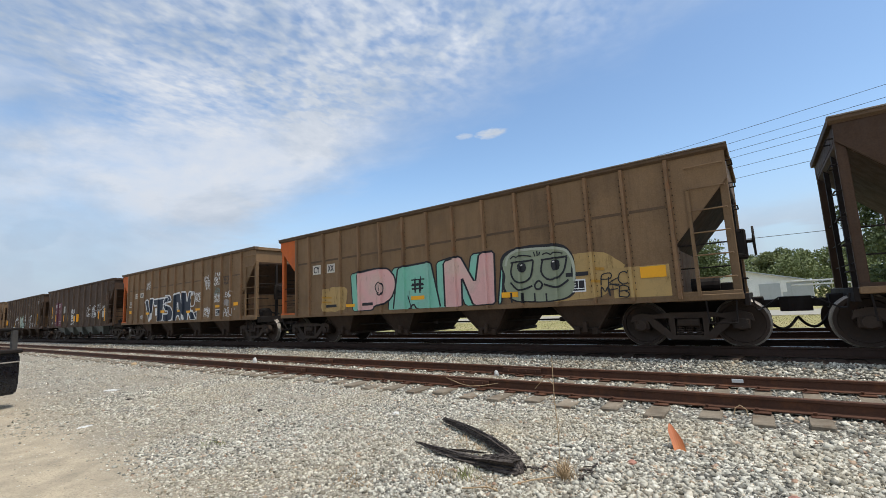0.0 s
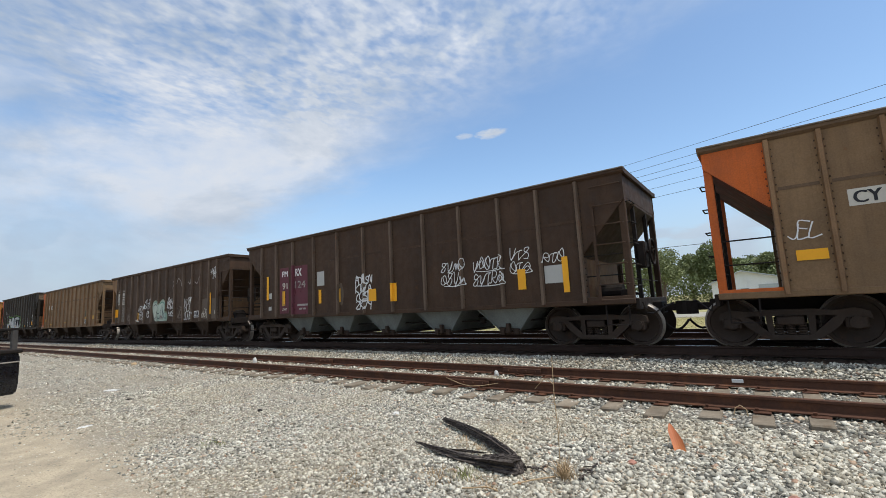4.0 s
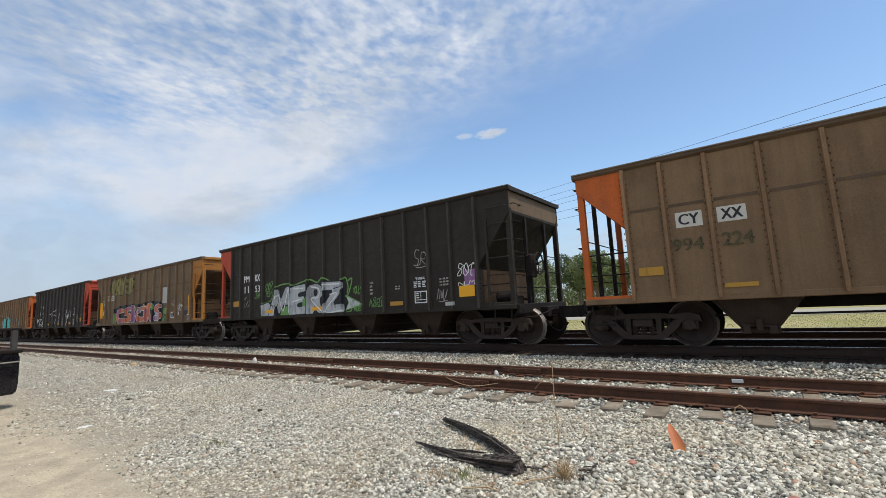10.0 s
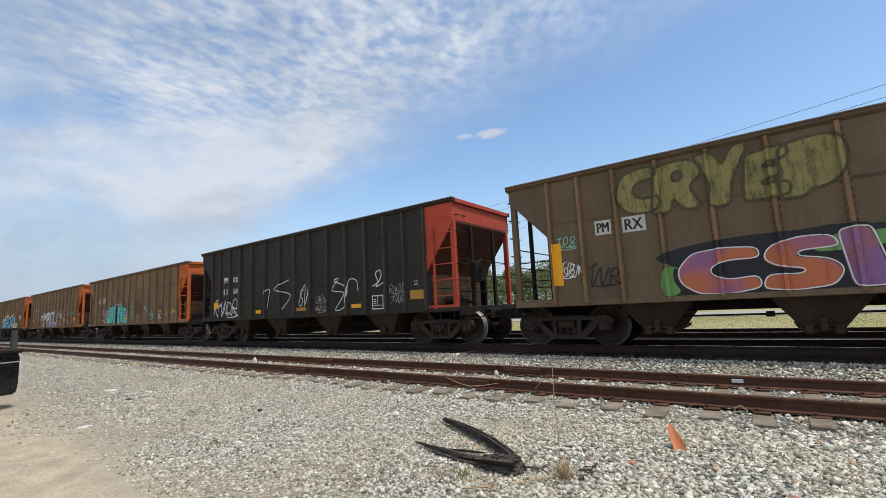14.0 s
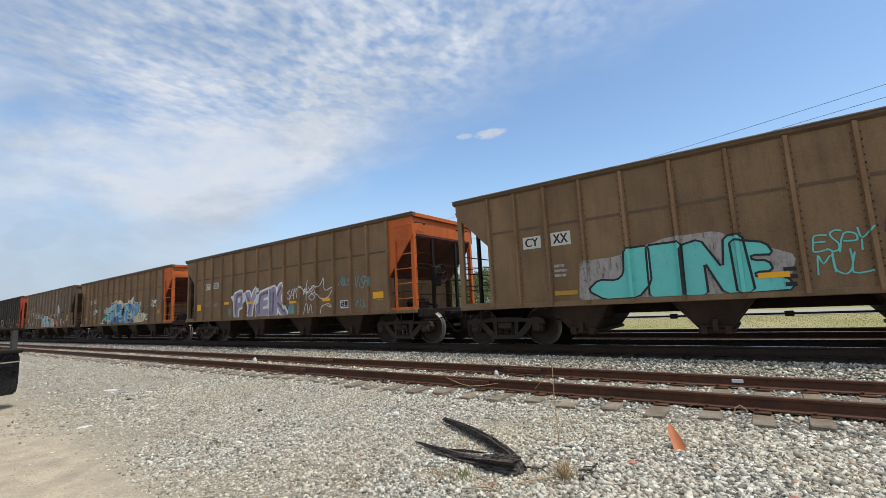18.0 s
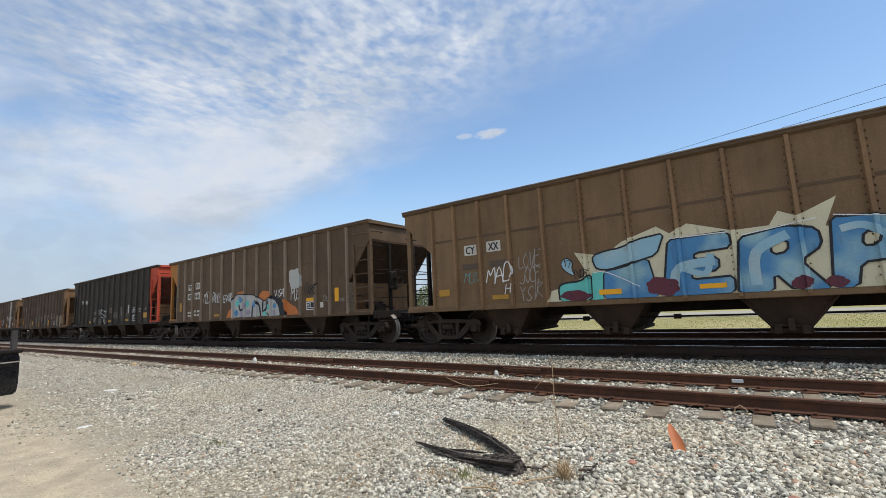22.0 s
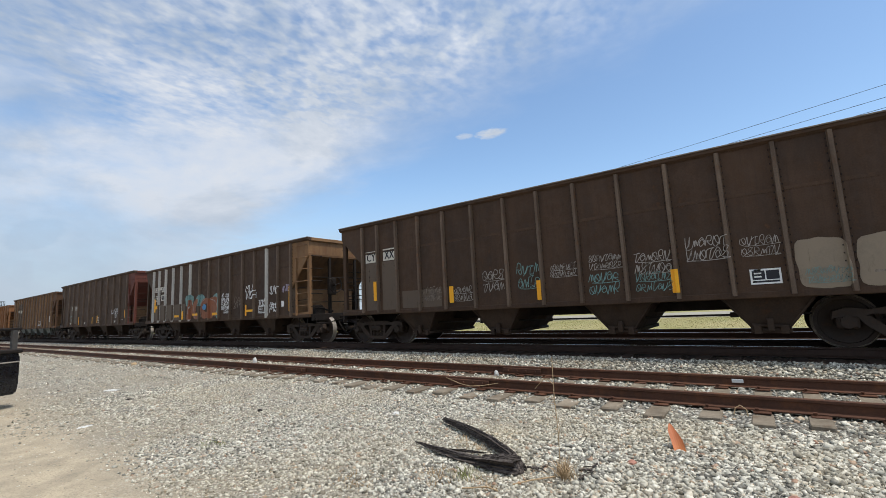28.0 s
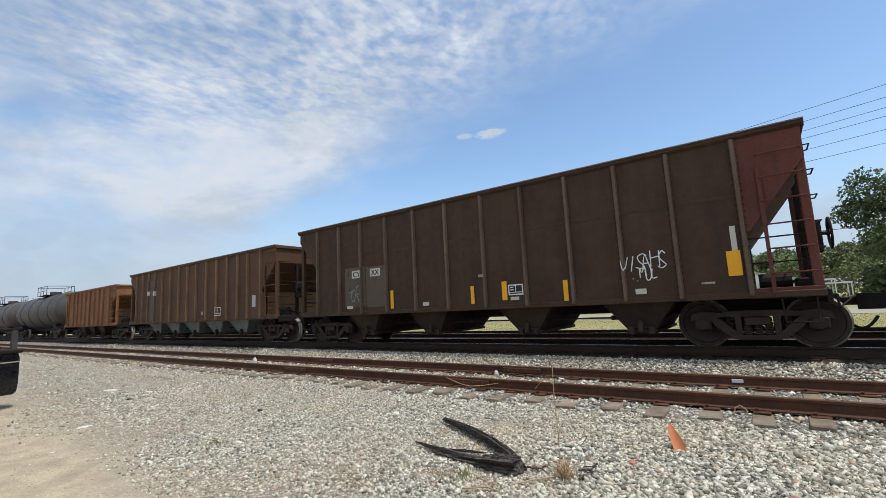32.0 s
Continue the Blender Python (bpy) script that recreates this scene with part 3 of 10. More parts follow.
def stones(name, label, count, region, size, height, keep=None, seed=1, grow=None):
    """Angular stones, each an island of its own, lying in region (x0, x1, y0, y1)."""
    rng = np.random.default_rng(seed)
    base = np.array([(i, j, k) for i in (-1, 1) for j in (-1, 1) for k in (-1, 1)], float) * 0.66
    tri = np.array([(0, 1, 3), (0, 3, 2), (4, 6, 7), (4, 7, 5), (0, 4, 5), (0, 5, 1), (2, 3, 7), (2, 7, 6), (0, 2, 6), (0, 6, 4), (1, 5, 7), (1, 7, 3)])
    x = rng.uniform(region[0], region[1], count)
    y = rng.uniform(region[2], region[3], count)
    if keep is not None:
        ok = keep(x, y, rng)
        x, y = x[ok], y[ok]
    n = len(x)
    r = size[0] + (size[1] - size[0]) * rng.beta(1.6, 3.0, n)
    if grow is not None:
        r = r * np.interp(x, *grow)
    sh = (base[None] + rng.uniform(-0.52, 0.52, (n, 8, 3))) * rng.uniform(0.55, 1.3, (n, 1, 3))
    a = rng.uniform(0, 2 * math.pi, (n, 3))
    for k, (i, j) in enumerate(((0, 1), (1, 2), (0, 2))):
        c, s = np.cos(a[:, k])[:, None], np.sin(a[:, k])[:, None]
        p, q = sh[..., i].copy(), sh[..., j].copy()
        sh[..., i], sh[..., j] = p * c - q * s, p * s + q * c
    sh[..., 2] *= 0.8
    z = np.array([height(float(p), float(q)) for p, q in zip(x, y)]) + r * rng.uniform(0.0, 0.6, n)
    v = sh * r[:, None, None] + np.stack([x, y, z], 1)[:, None]
    f = tri[None] + (np.arange(n) * 8)[:, None, None]
    ob = part(name, arrays_mesh(name, v.reshape(-1, 3), f.reshape(-1, 3)), STONE, None)
    return tagged(ob, label, "gravel", kind="stuff")


make_ground()
bed("ballast_1", [(5.0, -0.50), (5.8, -0.485), (6.25, -0.455), (6.6, -0.425), (8.85, -0.425), (9.15, -0.39)], BALLAST, "grey crushed stone ballast under the disused siding")
bed("ballast_2", [(9.13, -0.41), (9.15, -0.388), (9.36, -0.305), (9.58, -0.222), (9.72, -0.214)], BALLAST, "grey crushed stone shoulder beside the main track")
bed("ballast_3", [(9.66, -0.26), (9.70, -0.212), (12.65, -0.205), (13.2, -0.29), (13.8, -0.235), (16.8, -0.235), (17.8, -0.49)], BALLAST_SHADED, "oily ballast under the main track, darkened for the train's shade")


# ---------------------------------------------------------------- tracks
def rail_outline(h):
    return [(-0.07, 0), (0.07, 0), (0.07, 0.012), (0.012, 0.035), (0.012, h - 0.045), (0.036, h - 0.035), (0.036, h - 0.006), (0.03, h), (-0.03, h), (-0.036, h - 0.006), (-0.036, h - 0.035), (-0.012, h - 0.045), (-0.012, 0.035), (-0.07, 0.012)]


def rail(parent, y, top, h, body, head, label, x0=-420, x1=200):
    bm = bmesh.new()
    prism(bm, [(y + a, top - h + b) for a, b in rail_outline(h)], "x", x0, x1)
    me = finish(bm, "rail")
    me.materials.append(body), me.materials.append(head)
    for p in me.polygons:
        if p.normal.z > 0.9 and p.center.z > top - 0.003:
            p.material_index = 1
    return part("rail", me, body, parent, label)


def track(name, label, y_near, top, h, body, head, tie_mat, tie_y, tie_x, spacing, tie_top, uneven, rail_label):
    tr = thing(name, label, "railway track", kind="structure")
    rail(tr, y_near, top, h, body, head, rail_label)
    rail(tr, y_near + 1.505, top, h, body, head, rail_label)
    rng = random.Random(name)
    shapes = []
    for k in range(5):
        bm = bmesh.new()
        w, l = 0.115 + rng.uniform(-0.012, 0.012), (tie_y[1] - tie_y[0]) / 2
        box(bm, -w, w, -l, l, -0.18, 0, 0.012)
        for v in bm.verts:
            v.co += Vector((rng.uniform(-1, 1), rng.uniform(-1, 1), rng.uniform(-1, 0.4))) * 0.009
        shapes.append(finish(bm, "tie"))
    x = tie_x[0]
    ties = []
    while x < tie_x[1]:
        t = part("tie", shapes[rng.randrange(5)], tie_mat, tr)
        t.location = (x, (tie_y[0] + tie_y[1]) / 2 + rng.uniform(-1, 1) * uneven, tie_top + rng.uniform(-0.012, 0.004))
        t.rotation_euler = (rng.uniform(-0.006, 0.006), 0, rng.uniform(-0.03, 0.03))
        ties.append(x)
        x += spacing * rng.uniform(0.93, 1.07)
    return tr, ties


SIDE_Y, SIDE_Z = 6.728, -0.225
siding, side_ties = track("siding_track", "rusty disused siding with grey weathered ties", SIDE_Y, SIDE_Z, 0.165, RAIL_RUST, RAIL_RUST, TIE_WOOD, (6.15, 8.8), (-74, 9), 0.56, SIDE_Z - 0.182, 0.1, "red-brown rusty rail")
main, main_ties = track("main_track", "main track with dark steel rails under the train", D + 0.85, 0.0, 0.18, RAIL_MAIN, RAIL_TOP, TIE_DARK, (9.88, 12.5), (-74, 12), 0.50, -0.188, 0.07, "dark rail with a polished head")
track("far_track", "third track beyond the train with dark rails", 14.5, -0.03, 0.18, RAIL_MAIN, RAIL_TOP, TIE_DARK, (13.95, 16.55), (-50, 16), 0.50, -0.225, 0.03, "dark rail with a polished head")


def siding_hardware():
    """Tie plates, spikes and joint bars of the siding."""
    bm = bmesh.new()
    box(bm, -0.09, 0.09, -0.16, 0.16, 0, 0.016, 0.004)
    plate = finish(bm, "tie_plate")
    bm = bmesh.new()
    box(bm, -0.012, 0.012, -0.012, 0.012, 0, 0.05)
    box(bm, -0.02, 0.02, -0.024, 0.018, 0.042, 0.06, 0.004)
    spike = finish(bm, "spike")
    for x in side_ties:
        if -16 < x < 5:
            for y in (SIDE_Y, SIDE_Y + 1.505):
                p = part("tie_plate", plate, RAIL_RUST, siding)
                p.location = (x, y, SIDE_Z - 0.181)
                for sx, sy, turn in ((-0.05, -0.095, 0), (0.05, 0.095, math.pi)):
                    s = part("spike", spike, RAIL_RUST, siding)
                    s.location, s.rotation_euler = (x + sx, y + sy, SIDE_Z - 0.185), (0, 0, turn)
    bm = bmesh.new()
    box(bm, -0.42, 0.42, -0.052, -0.022, -0.135, -0.035, 0.008)
    box(bm, -0.42, 0.42, 0.022, 0.052, -0.135, -0.035, 0.008)
    for k in range(4):
        rod(bm, (-0.3 + 0.2 * k, -0.085, -0.085), (-0.3 + 0.2 * k, 0.075, -0.085), 0.018, 6)
    bar = finish(bm, "joint_bar")
    for x, y in ((-4.45, SIDE_Y), (-4.15, SIDE_Y + 1.505), (-10.4, SIDE_Y + 1.505), (-9.6, SIDE_Y), (-21, SIDE_Y), (-21.6, SIDE_Y + 1.505)):
        j = part("joint_bar", bar, RAIL_RUST, siding)
        j.location = (x, y, SIDE_Z)


siding_hardware()


# ---------------------------------------------------------------- hopper cars
SHARED = {}


def shared(key, make):
    """A mesh that all parts of the same shape use."""
    if key not in SHARED:
        bm = bmesh.new()
        make(bm)
        SHARED[key] = finish(bm, key[0])
    return SHARED[key]


WHEEL_R, AXLE = 0.457, 0.889
WHEELSETS = []


def wheelset_mesh(bm):
    for s in (-1, 1):
        prof = [(0.10, 0.66), (0.36, 0.69), (0.375, 0.685), (0.485, 0.68), (0.485, 0.705), (0.462, 0.718), (0.457, 0.80), (0.445, 0.815), (0.385, 0.815), (0.375, 0.775), (0.16, 0.735), (0.145, 0.80), (0.12, 0.83), (0.09, 0.83)]
        mats = [0, 0, 0, 1, 1, 1, 1, 0, 0, 0, 0, 0, 0]
        lathe(bm, [(r, s * y) for r, y in prof], 40, mat=mats)
    lathe(bm, [(0.085, -1.02), (0.085, 1.02)], 12)


def side_frame_mesh(bm):
    """Cast side frame with two windows, jaws over the journals and a spring seat."""
    y0, y1 = -1.07, -0.92
    out = [(-1.10, 0.50), (-1.07, 0.64), (-0.90, 0.70), (-0.62, 0.665), (-0.34, 0.70), (0.34, 0.70), (0.62, 0.665), (0.90, 0.70), (1.07, 0.64), (1.10, 0.50)]
    low = [(1.04, 0.46), (0.76, 0.46), (0.66, 0.40), (0.42, 0.185), (0.32, 0.155), (-0.32, 0.155), (-0.42, 0.185), (-0.66, 0.40), (-0.76, 0.46), (-1.04, 0.46)]
    # top member
    prism(bm, out + [(1.05, 0.53), (0.74, 0.53), (0.58, 0.585), (-0.58, 0.585), (-0.74, 0.53), (-1.05, 0.53)], "y", y0, y1)
    for s in (-1, 1):
        prism(bm, [(s * 0.78, 0.58), (s * 0.60, 0.55), (s * 0.30, 0.26), (s * 0.30, 0.16), (s * 0.42, 0.185), (s * 0.68, 0.41)], "y", y0 + 0.004, y1 - 0.004)
        prism(bm, [(s * 0.36, 0.60), (s * 0.25, 0.60), (s * 0.25, 0.24), (s * 0.34, 0.24)], "y", y0 + 0.012, y1 - 0.012)
        box(bm, s * AXLE - 0.15, s * AXLE + 0.15, y0 - 0.015, y1, 0.34, 0.56, 0.03)
        rod(bm, (s * AXLE, y0 - 0.06, 0.455), (s * AXLE, y0 + 0.02, 0.455), 0.105, 16)
        for a in range(3):
            t = a * 2.1 + 0.5
            rod(bm, (s * AXLE + 0.06 * math.cos(t), y0 - 0.075, 0.455 + 0.06 * math.sin(t)), (s * AXLE + 0.06 * math.cos(t), y0 - 0.05, 0.455 + 0.06 * math.sin(t)), 0.015, 6)
    prism(bm, [(-0.42, 0.185), (-0.32, 0.155), (0.32, 0.155), (0.42, 0.185), (0.36, 0.245), (-0.36, 0.245)], "y", y0 - 0.006, y1 + 0.006)


def spring_mesh(bm):
    """A coil spring as a stack of swelling turns."""
    prof = [(0.05, 0.245)]
    for k in range(5):
        prof += [(0.075, 0.256 + 0.046 * k), (0.075, 0.272 + 0.046 * k), (0.048, 0.284 + 0.046 * k)]
    lathe(bm, prof, 10)
    for v in bm.verts:
        v.co = Vector((v.co.x, v.co.z, v.co.y))


def mirrored(me_key, make):
    def run(bm):
        make(bm)
        for v in bm.verts:
            v.co.y = -v.co.y
    return shared((me_key + "_far",), run)


def bogie(car, x):
    def bolster(bm):
        box(bm, -0.2, 0.2, -1.12, 1.12, 0.42, 0.575, 0.02)
        box(bm, -0.19, 0.19, -0.42, 0.42, 0.57, 0.68, 0.02)
        for s in (-1, 1):
            box(bm, s * 0.37, s * 0.45, -0.78, 0.78, 0.40, 0.50, 0.01)
    t = part("truck", shared(("truck_bolster",), bolster), TRUCK_STEEL, car, "four-wheeled freight truck of grimy cast steel")
    t.location = (x, 0, 0)
    part("side_frame", shared(("side_frame",), side_frame_mesh), TRUCK_STEEL, t)
    part("side_frame", mirrored("side_frame", side_frame_mesh), TRUCK_STEEL, t)
    for y in (-1.0, 1.0):
        for k in (-1, 0, 1):
            part("spring", shared(("spring",), spring_mesh), TRUCK_STEEL, t).location = (0.165 * k, y, 0)
    me = shared(("wheelset",), wheelset_mesh)
    if len(me.materials) < 2:
        me.materials.append(WHEEL_STEEL), me.materials.append(TREAD)
    for s in (-1, 1):
        w = part("wheelset", me, WHEEL_STEEL, t, "steel wheels on one axle with polished treads")
        w.location = (s * AXLE, 0, WHEEL_R)
        WHEELSETS.append(w)


RIBS_A = (0, 0.90, 1.86, 2.80, 3.70, 4.55, 5.33)
RIBS = {
    "a": lambda h: [s * r - 0.06 for r in RIBS_A for s in ((-1, 1) if r else (1,))] + [-h + 1.07, h - 1.07],
    "b": lambda h: [s * r for r in (0.6, 1.85, 3.1, 4.3, 5.35) for s in (-1, 1)] + [-h + 1.07, h - 1.07],
    "c": lambda h: [s * r for r in (0.58, 1.72, 2.85, 3.95, 4.98) for s in (-1, 1)] + [-h + 1.07, h - 1.07],
    "s": lambda h: [s * r for r in (0.45, 1.35, 2.2, 3.0) for s in (-1, 1)] + [-h + 1.07, h - 1.07],
}
RIB_B, RIB_T, RIB_D = 0.046, 0.030, 0.080
SILL = 1.03


def side_face(x, ribs):
    """How far the side stands out at x: the sheet, or the hat-shaped ribs on it."""
    for r in ribs:
        a = abs(x - r)
        if a < RIB_B:
            return 1.6 + RIB_D * min(1.0, (RIB_B - a) / (RIB_B - RIB_T))
    return 1.6


# darker copies of the end paints: grime plus the overhang's shade, in the colour
SLOPE_RED = weathered("grimed_shaded_red_sheet", (0.16, 0.042, 0.026), (0.055, 0.026, 0.018), (0.11, 0.045, 0.025), (0.36, 0.62), (0.56, 0.74), 0.85)
SLOPE_TAN = weathered("grimed_shaded_tan_sheet", (0.15, 0.080, 0.036), (0.060, 0.036, 0.021), (0.12, 0.055, 0.025), (0.36, 0.62), (0.56, 0.74), 0.85)
SLOPE_DARK = weathered("grimed_shaded_brown_sheet", (0.085, 0.048, 0.026), (0.040, 0.025, 0.016), (0.11, 0.048, 0.022), (0.36, 0.62), (0.56, 0.74), 0.85)
GRIMED_SHADED = {RED.name: SLOPE_RED, ORANGE.name: SLOPE_RED, YELLOW_END.name: SLOPE_TAN, TAN_END.name: SLOPE_TAN, BROWN.name: SLOPE_DARK, OLIVE.name: SLOPE_DARK, UMBER.name: SLOPE_DARK}


def hopper_car(spec):
    L, H = spec["length"], spec["height"]
    h = L / 2
    body, front, rear = spec["body"], spec["front"], spec["rear"]
    rib_mat = spec.get("rib", RIB_TAN)
    car = thing("hopper_car", spec["label"], "hopper car", "cars of the coal train")
    ribs = sorted(RIBS[spec.get("ribs", "a")](h))
    weld = SOOT_SHADE if body in (DARK, BLACK) else DARK
    key = (round(L, 2), round(H, 2), spec.get("ribs", "a"))
    top = H - 0.12

    # sheets of the near side, one between each two ribs
    for i, (a, b) in enumerate(zip(ribs, ribs[1:])):
        part("side_panel", shared(("side_panel", round(b - a, 2), key, i), lambda bm: box(bm, a, b, -1.6, -1.57, SILL, top)), spec.get("panels", {}).get(i, body), car)
    for s, mat in ((-1, rear), (1, front)):
        e = h - 0.06
        cut, low = (0.66, 2.0) if s > 0 else (0.42, 2.45)
        part("end_side_panel", shared(("end_side_panel", key, s), lambda bm: prism(bm, [(s * (h - 1.07), top), (s * e, top), (s * e, H - cut), (s * (h - 1.07), low)], "y", -1.6, -1.56)), mat, car, "end panel cut off along the slope sheet")
        part("slope_sheet", shared(("slope_sheet", key, s), lambda bm: prism(bm, [(s * (h - 0.075), H - cut + 0.09), (s * (h - 0.075), H - cut - 0.02), (s * (h - 1.10), low - 0.05), (s * (h - 2.6), 1.05), (s * (h - 2.6), 1.13), (s * (h - 1.07), low + 0.06)], "y", -1.555, 1.555)), GRIMED_SHADED.get(mat.name, mat), car, "grimed inclined end sheet of the hopper, its shade in the colour")
        part("end_sheet", shared(("end_sheet", key, s), lambda bm: box(bm, s * (h - 0.12), s * (h - 0.07), -1.555, 1.555, H - cut + 0.04, top)), spec.get("face", mat) if s > 0 else mat, car)
        # front bulkhead is given paler tan, so sunlight is in its colour
        part("end_bulkhead", shared(("end_bulkhead", key, s), lambda bm: box(bm, s * (h - 1.12), s * (h - 1.08), -1.3, 1.3, 0.95, low - 0.02)), spec.get("bulkhead", TAN_END if s > 0 else body), car, "dusty plate below the slope sheet, sunlit tone put in at the front")
        for y in (-1.5, 1.5):
            part("corner_post", shared(("corner_post", key, s, y), lambda bm: box(bm, s * (h - 0.2), s * (h - 0.06), y - 0.06, y + 0.06, 0.95, H - cut + 0.1, 0.012)), mat, car)
        part("end_sill", shared(("end_sill", key, s), lambda bm: box(bm, s * (h - 1.06), s * (h - 0.065), -1.6, -1.57, 0.94, 1.10, 0.006)), mat, car)
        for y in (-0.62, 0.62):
            part("end_post", shared(("end_post", key, s, y), lambda bm: box(bm, s * (h - 0.17), s * (h - 0.09), y - 0.05, y + 0.05, 0.95, H - cut + 0.07)), SOOT_SHADE, car)
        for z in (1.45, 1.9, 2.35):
            part("handrail", shared(("handrail", key, s, z), lambda bm: (rod(bm, (s * (h - 0.13), -1.46, z), (s * (h - 0.13), 1.46, z), 0.014, 6))), SOOT_SHADE, car)
        part("end_rail", shared(("end_rail", key, s), lambda bm: [rod(bm, (s * (h - 1.05), -1.5, z), (s * (h - 0.15), -1.5, z), 0.013, 6) for z in (1.55, 2.0)]), SOOT_SHADE, car)
        part("end_platform", shared(("end_platform", key, s), lambda bm: (box(bm, s * (h - 1.1), s * (h + 0.0), -1.5, 1.5, 0.90, 0.955), box(bm, s * (h - 0.06), s * (h + 0.02), -1.52, 1.52, 0.80, 1.03, 0.01))), SOOT_SHADE, car)
        part("draft_sill", shared(("draft_sill", key, s), lambda bm: box(bm, s * (h - 3.0), s * (h + 0.22), -0.3, 0.3, 0.66, 0.94, 0.02)), SOOT_SHADE, car)

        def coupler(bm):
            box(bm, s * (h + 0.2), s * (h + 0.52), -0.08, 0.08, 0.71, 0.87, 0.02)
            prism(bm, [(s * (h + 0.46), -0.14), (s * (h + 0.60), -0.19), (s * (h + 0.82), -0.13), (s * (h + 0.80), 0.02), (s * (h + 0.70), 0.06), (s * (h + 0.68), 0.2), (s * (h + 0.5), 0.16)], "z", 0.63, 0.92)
        part("coupler", shared(("coupler", key, s), coupler), SOOT_SHADE, car)

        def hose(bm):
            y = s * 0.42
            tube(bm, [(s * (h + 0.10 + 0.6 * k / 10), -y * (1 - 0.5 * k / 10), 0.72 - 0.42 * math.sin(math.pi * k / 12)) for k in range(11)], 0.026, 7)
        part("air_hose", shared(("air_hose", key, s), hose), SOOT_SHADE, car)
        part("cut_lever", shared(("cut_lever", key, s), lambda bm: tube(bm, [(s * (h + 0.06), -1.45, 0.95), (s * (h + 0.10), -1.4, 0.72), (s * (h + 0.14), -0.9, 0.70), (s * (h + 0.45), -0.2, 0.9)], 0.016, 6)), SOOT_SHADE, car)
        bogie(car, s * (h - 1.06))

    # far side and floor
    part("far_side_panel", shared(("far_side_panel", key), lambda bm: prism(bm, [(-h + 0.06, top), (h - 0.06, top), (h - 0.06, H - 0.66), (h - 1.07, 2.0), (h - 1.07, SILL), (-h + 1.07, SILL), (-h + 1.07, 2.45), (-h + 0.06, H - 0.42)], "y", 1.57, 1.6)), body, car)
    part("floor_sheet", shared(("floor_sheet", key), lambda bm: box(bm, -h + 2.5, h - 2.5, -1.56, 1.56, 1.06, 1.1)), body, car)
    for r in ribs:
        part("side_rib", shared(("far_rib", round(H, 2)), lambda bm: box(bm, -0.04, 0.04, 1.6, 1.68, SILL, top)), rib_mat, car).location.x = r
    for i, r in enumerate(ribs):
        heavy = i in (0, len(ribs) - 1)

        def rib_mesh(bm):
            k = 1.0
            z0 = 0.98
            sec = [(-RIB_B, -1.598), (RIB_B, -1.598), (RIB_T, -1.6 - RIB_D), (-RIB_T, -1.6 - RIB_D)]
            prism(bm, [(a * k, b) for a, b in sec], "z", z0, top)
            if heavy:
                box(bm, -0.05, 0.05, -1.6, -1.42, 0.93, 2.0)
        ob = part("side_rib", shared(("side_rib", heavy, round(H, 2)), rib_mesh), spec.get("rib_paint", {}).get(i, rib_mat), car)
        ob.location.x = r
        if i in spec.get("rib_paint", {}):
            part("rib_flange", shared(("rib_flange", round(H, 2)), lambda bm: box(bm, -0.088, 0.088, -1.605, -1.598, SILL + 0.02, top)), spec["rib_paint"][i], car).location.x = r
    rk = ("rivet_row", key)
    if rk not in SHARED:
        cube = np.array([(a, b, c) for a in (-0.009, 0.009) for b in (-1.608, -1.6) for c in (0, 0.026)])
        quad = np.array([(0, 1, 3, 2), (4, 6, 7, 5), (0, 4, 5, 1), (2, 3, 7, 6), (0, 2, 6, 4), (1, 5, 7, 3)])
        at = np.array([(r + d, 0, z) for r in ribs for d in (-0.064, 0.064) for z in np.arange(1.2, top - 0.1, 0.13)])
        SHARED[rk] = arrays_mesh("rivet_row", (cube[None] + at[:, None]).reshape(-1, 3), (quad[None] + 8 * np.arange(len(at))[:, None, None]).reshape(-1, 4))
    part("rivet_row", SHARED[rk], weld, car)["kind"] = "stuff"
    part("side_weld", shared(("side_weld", key), lambda bm: [box(bm, a + 0.08, b - 0.08, -1.606, -1.598, 2.79, 2.85) for a, b in zip(ribs, ribs[1:])]), UMBER if body in (BROWN, OLIVE) else body, car)["kind"] = "stuff"

    for s in (-1, 1):
        part("top_chord", shared(("top_chord", key, s), lambda bm: prism(bm, [(s * 1.52, H - 0.13), (s * 1.61, H - 0.13), (s * 1.66, H - 0.085), (s * 1.66, H - 0.024), (s * 1.52, H - 0.024)], "x", -h, h)), UMBER if body in (BROWN, OLIVE) else body, car)
        # pale grey lip draws the bright line of light on the top edge
        part("top_lip", shared(("top_lip", key, s), lambda bm: box(bm, -h, h, s * 1.50, s * 1.685, H - 0.024, H, 0.004)), LIP_LIGHT, car, "steel lip along the top, its lit edge in the colour")
        part("end_chord", shared(("end_chord", key, s), lambda bm: box(bm, s * h, s * (h - 0.12), -1.519, 1.519, H - 0.13, H - 0.01, 0.01)), front if s > 0 else rear, car)
        part("side_sill", shared(("side_sill", key, s), lambda bm: box(bm, -h + 0.05, h - 0.05, s * 1.42, s * 1.612, 0.925, SILL + 0.01, 0.012)), spec.get("sill", body), car)
    part("center_sill", shared(("center_sill", key), lambda bm: box(bm, -h + 3, h - 3, -0.28, 0.28, 0.70, 1.0)), SOOT_SHADE, car)

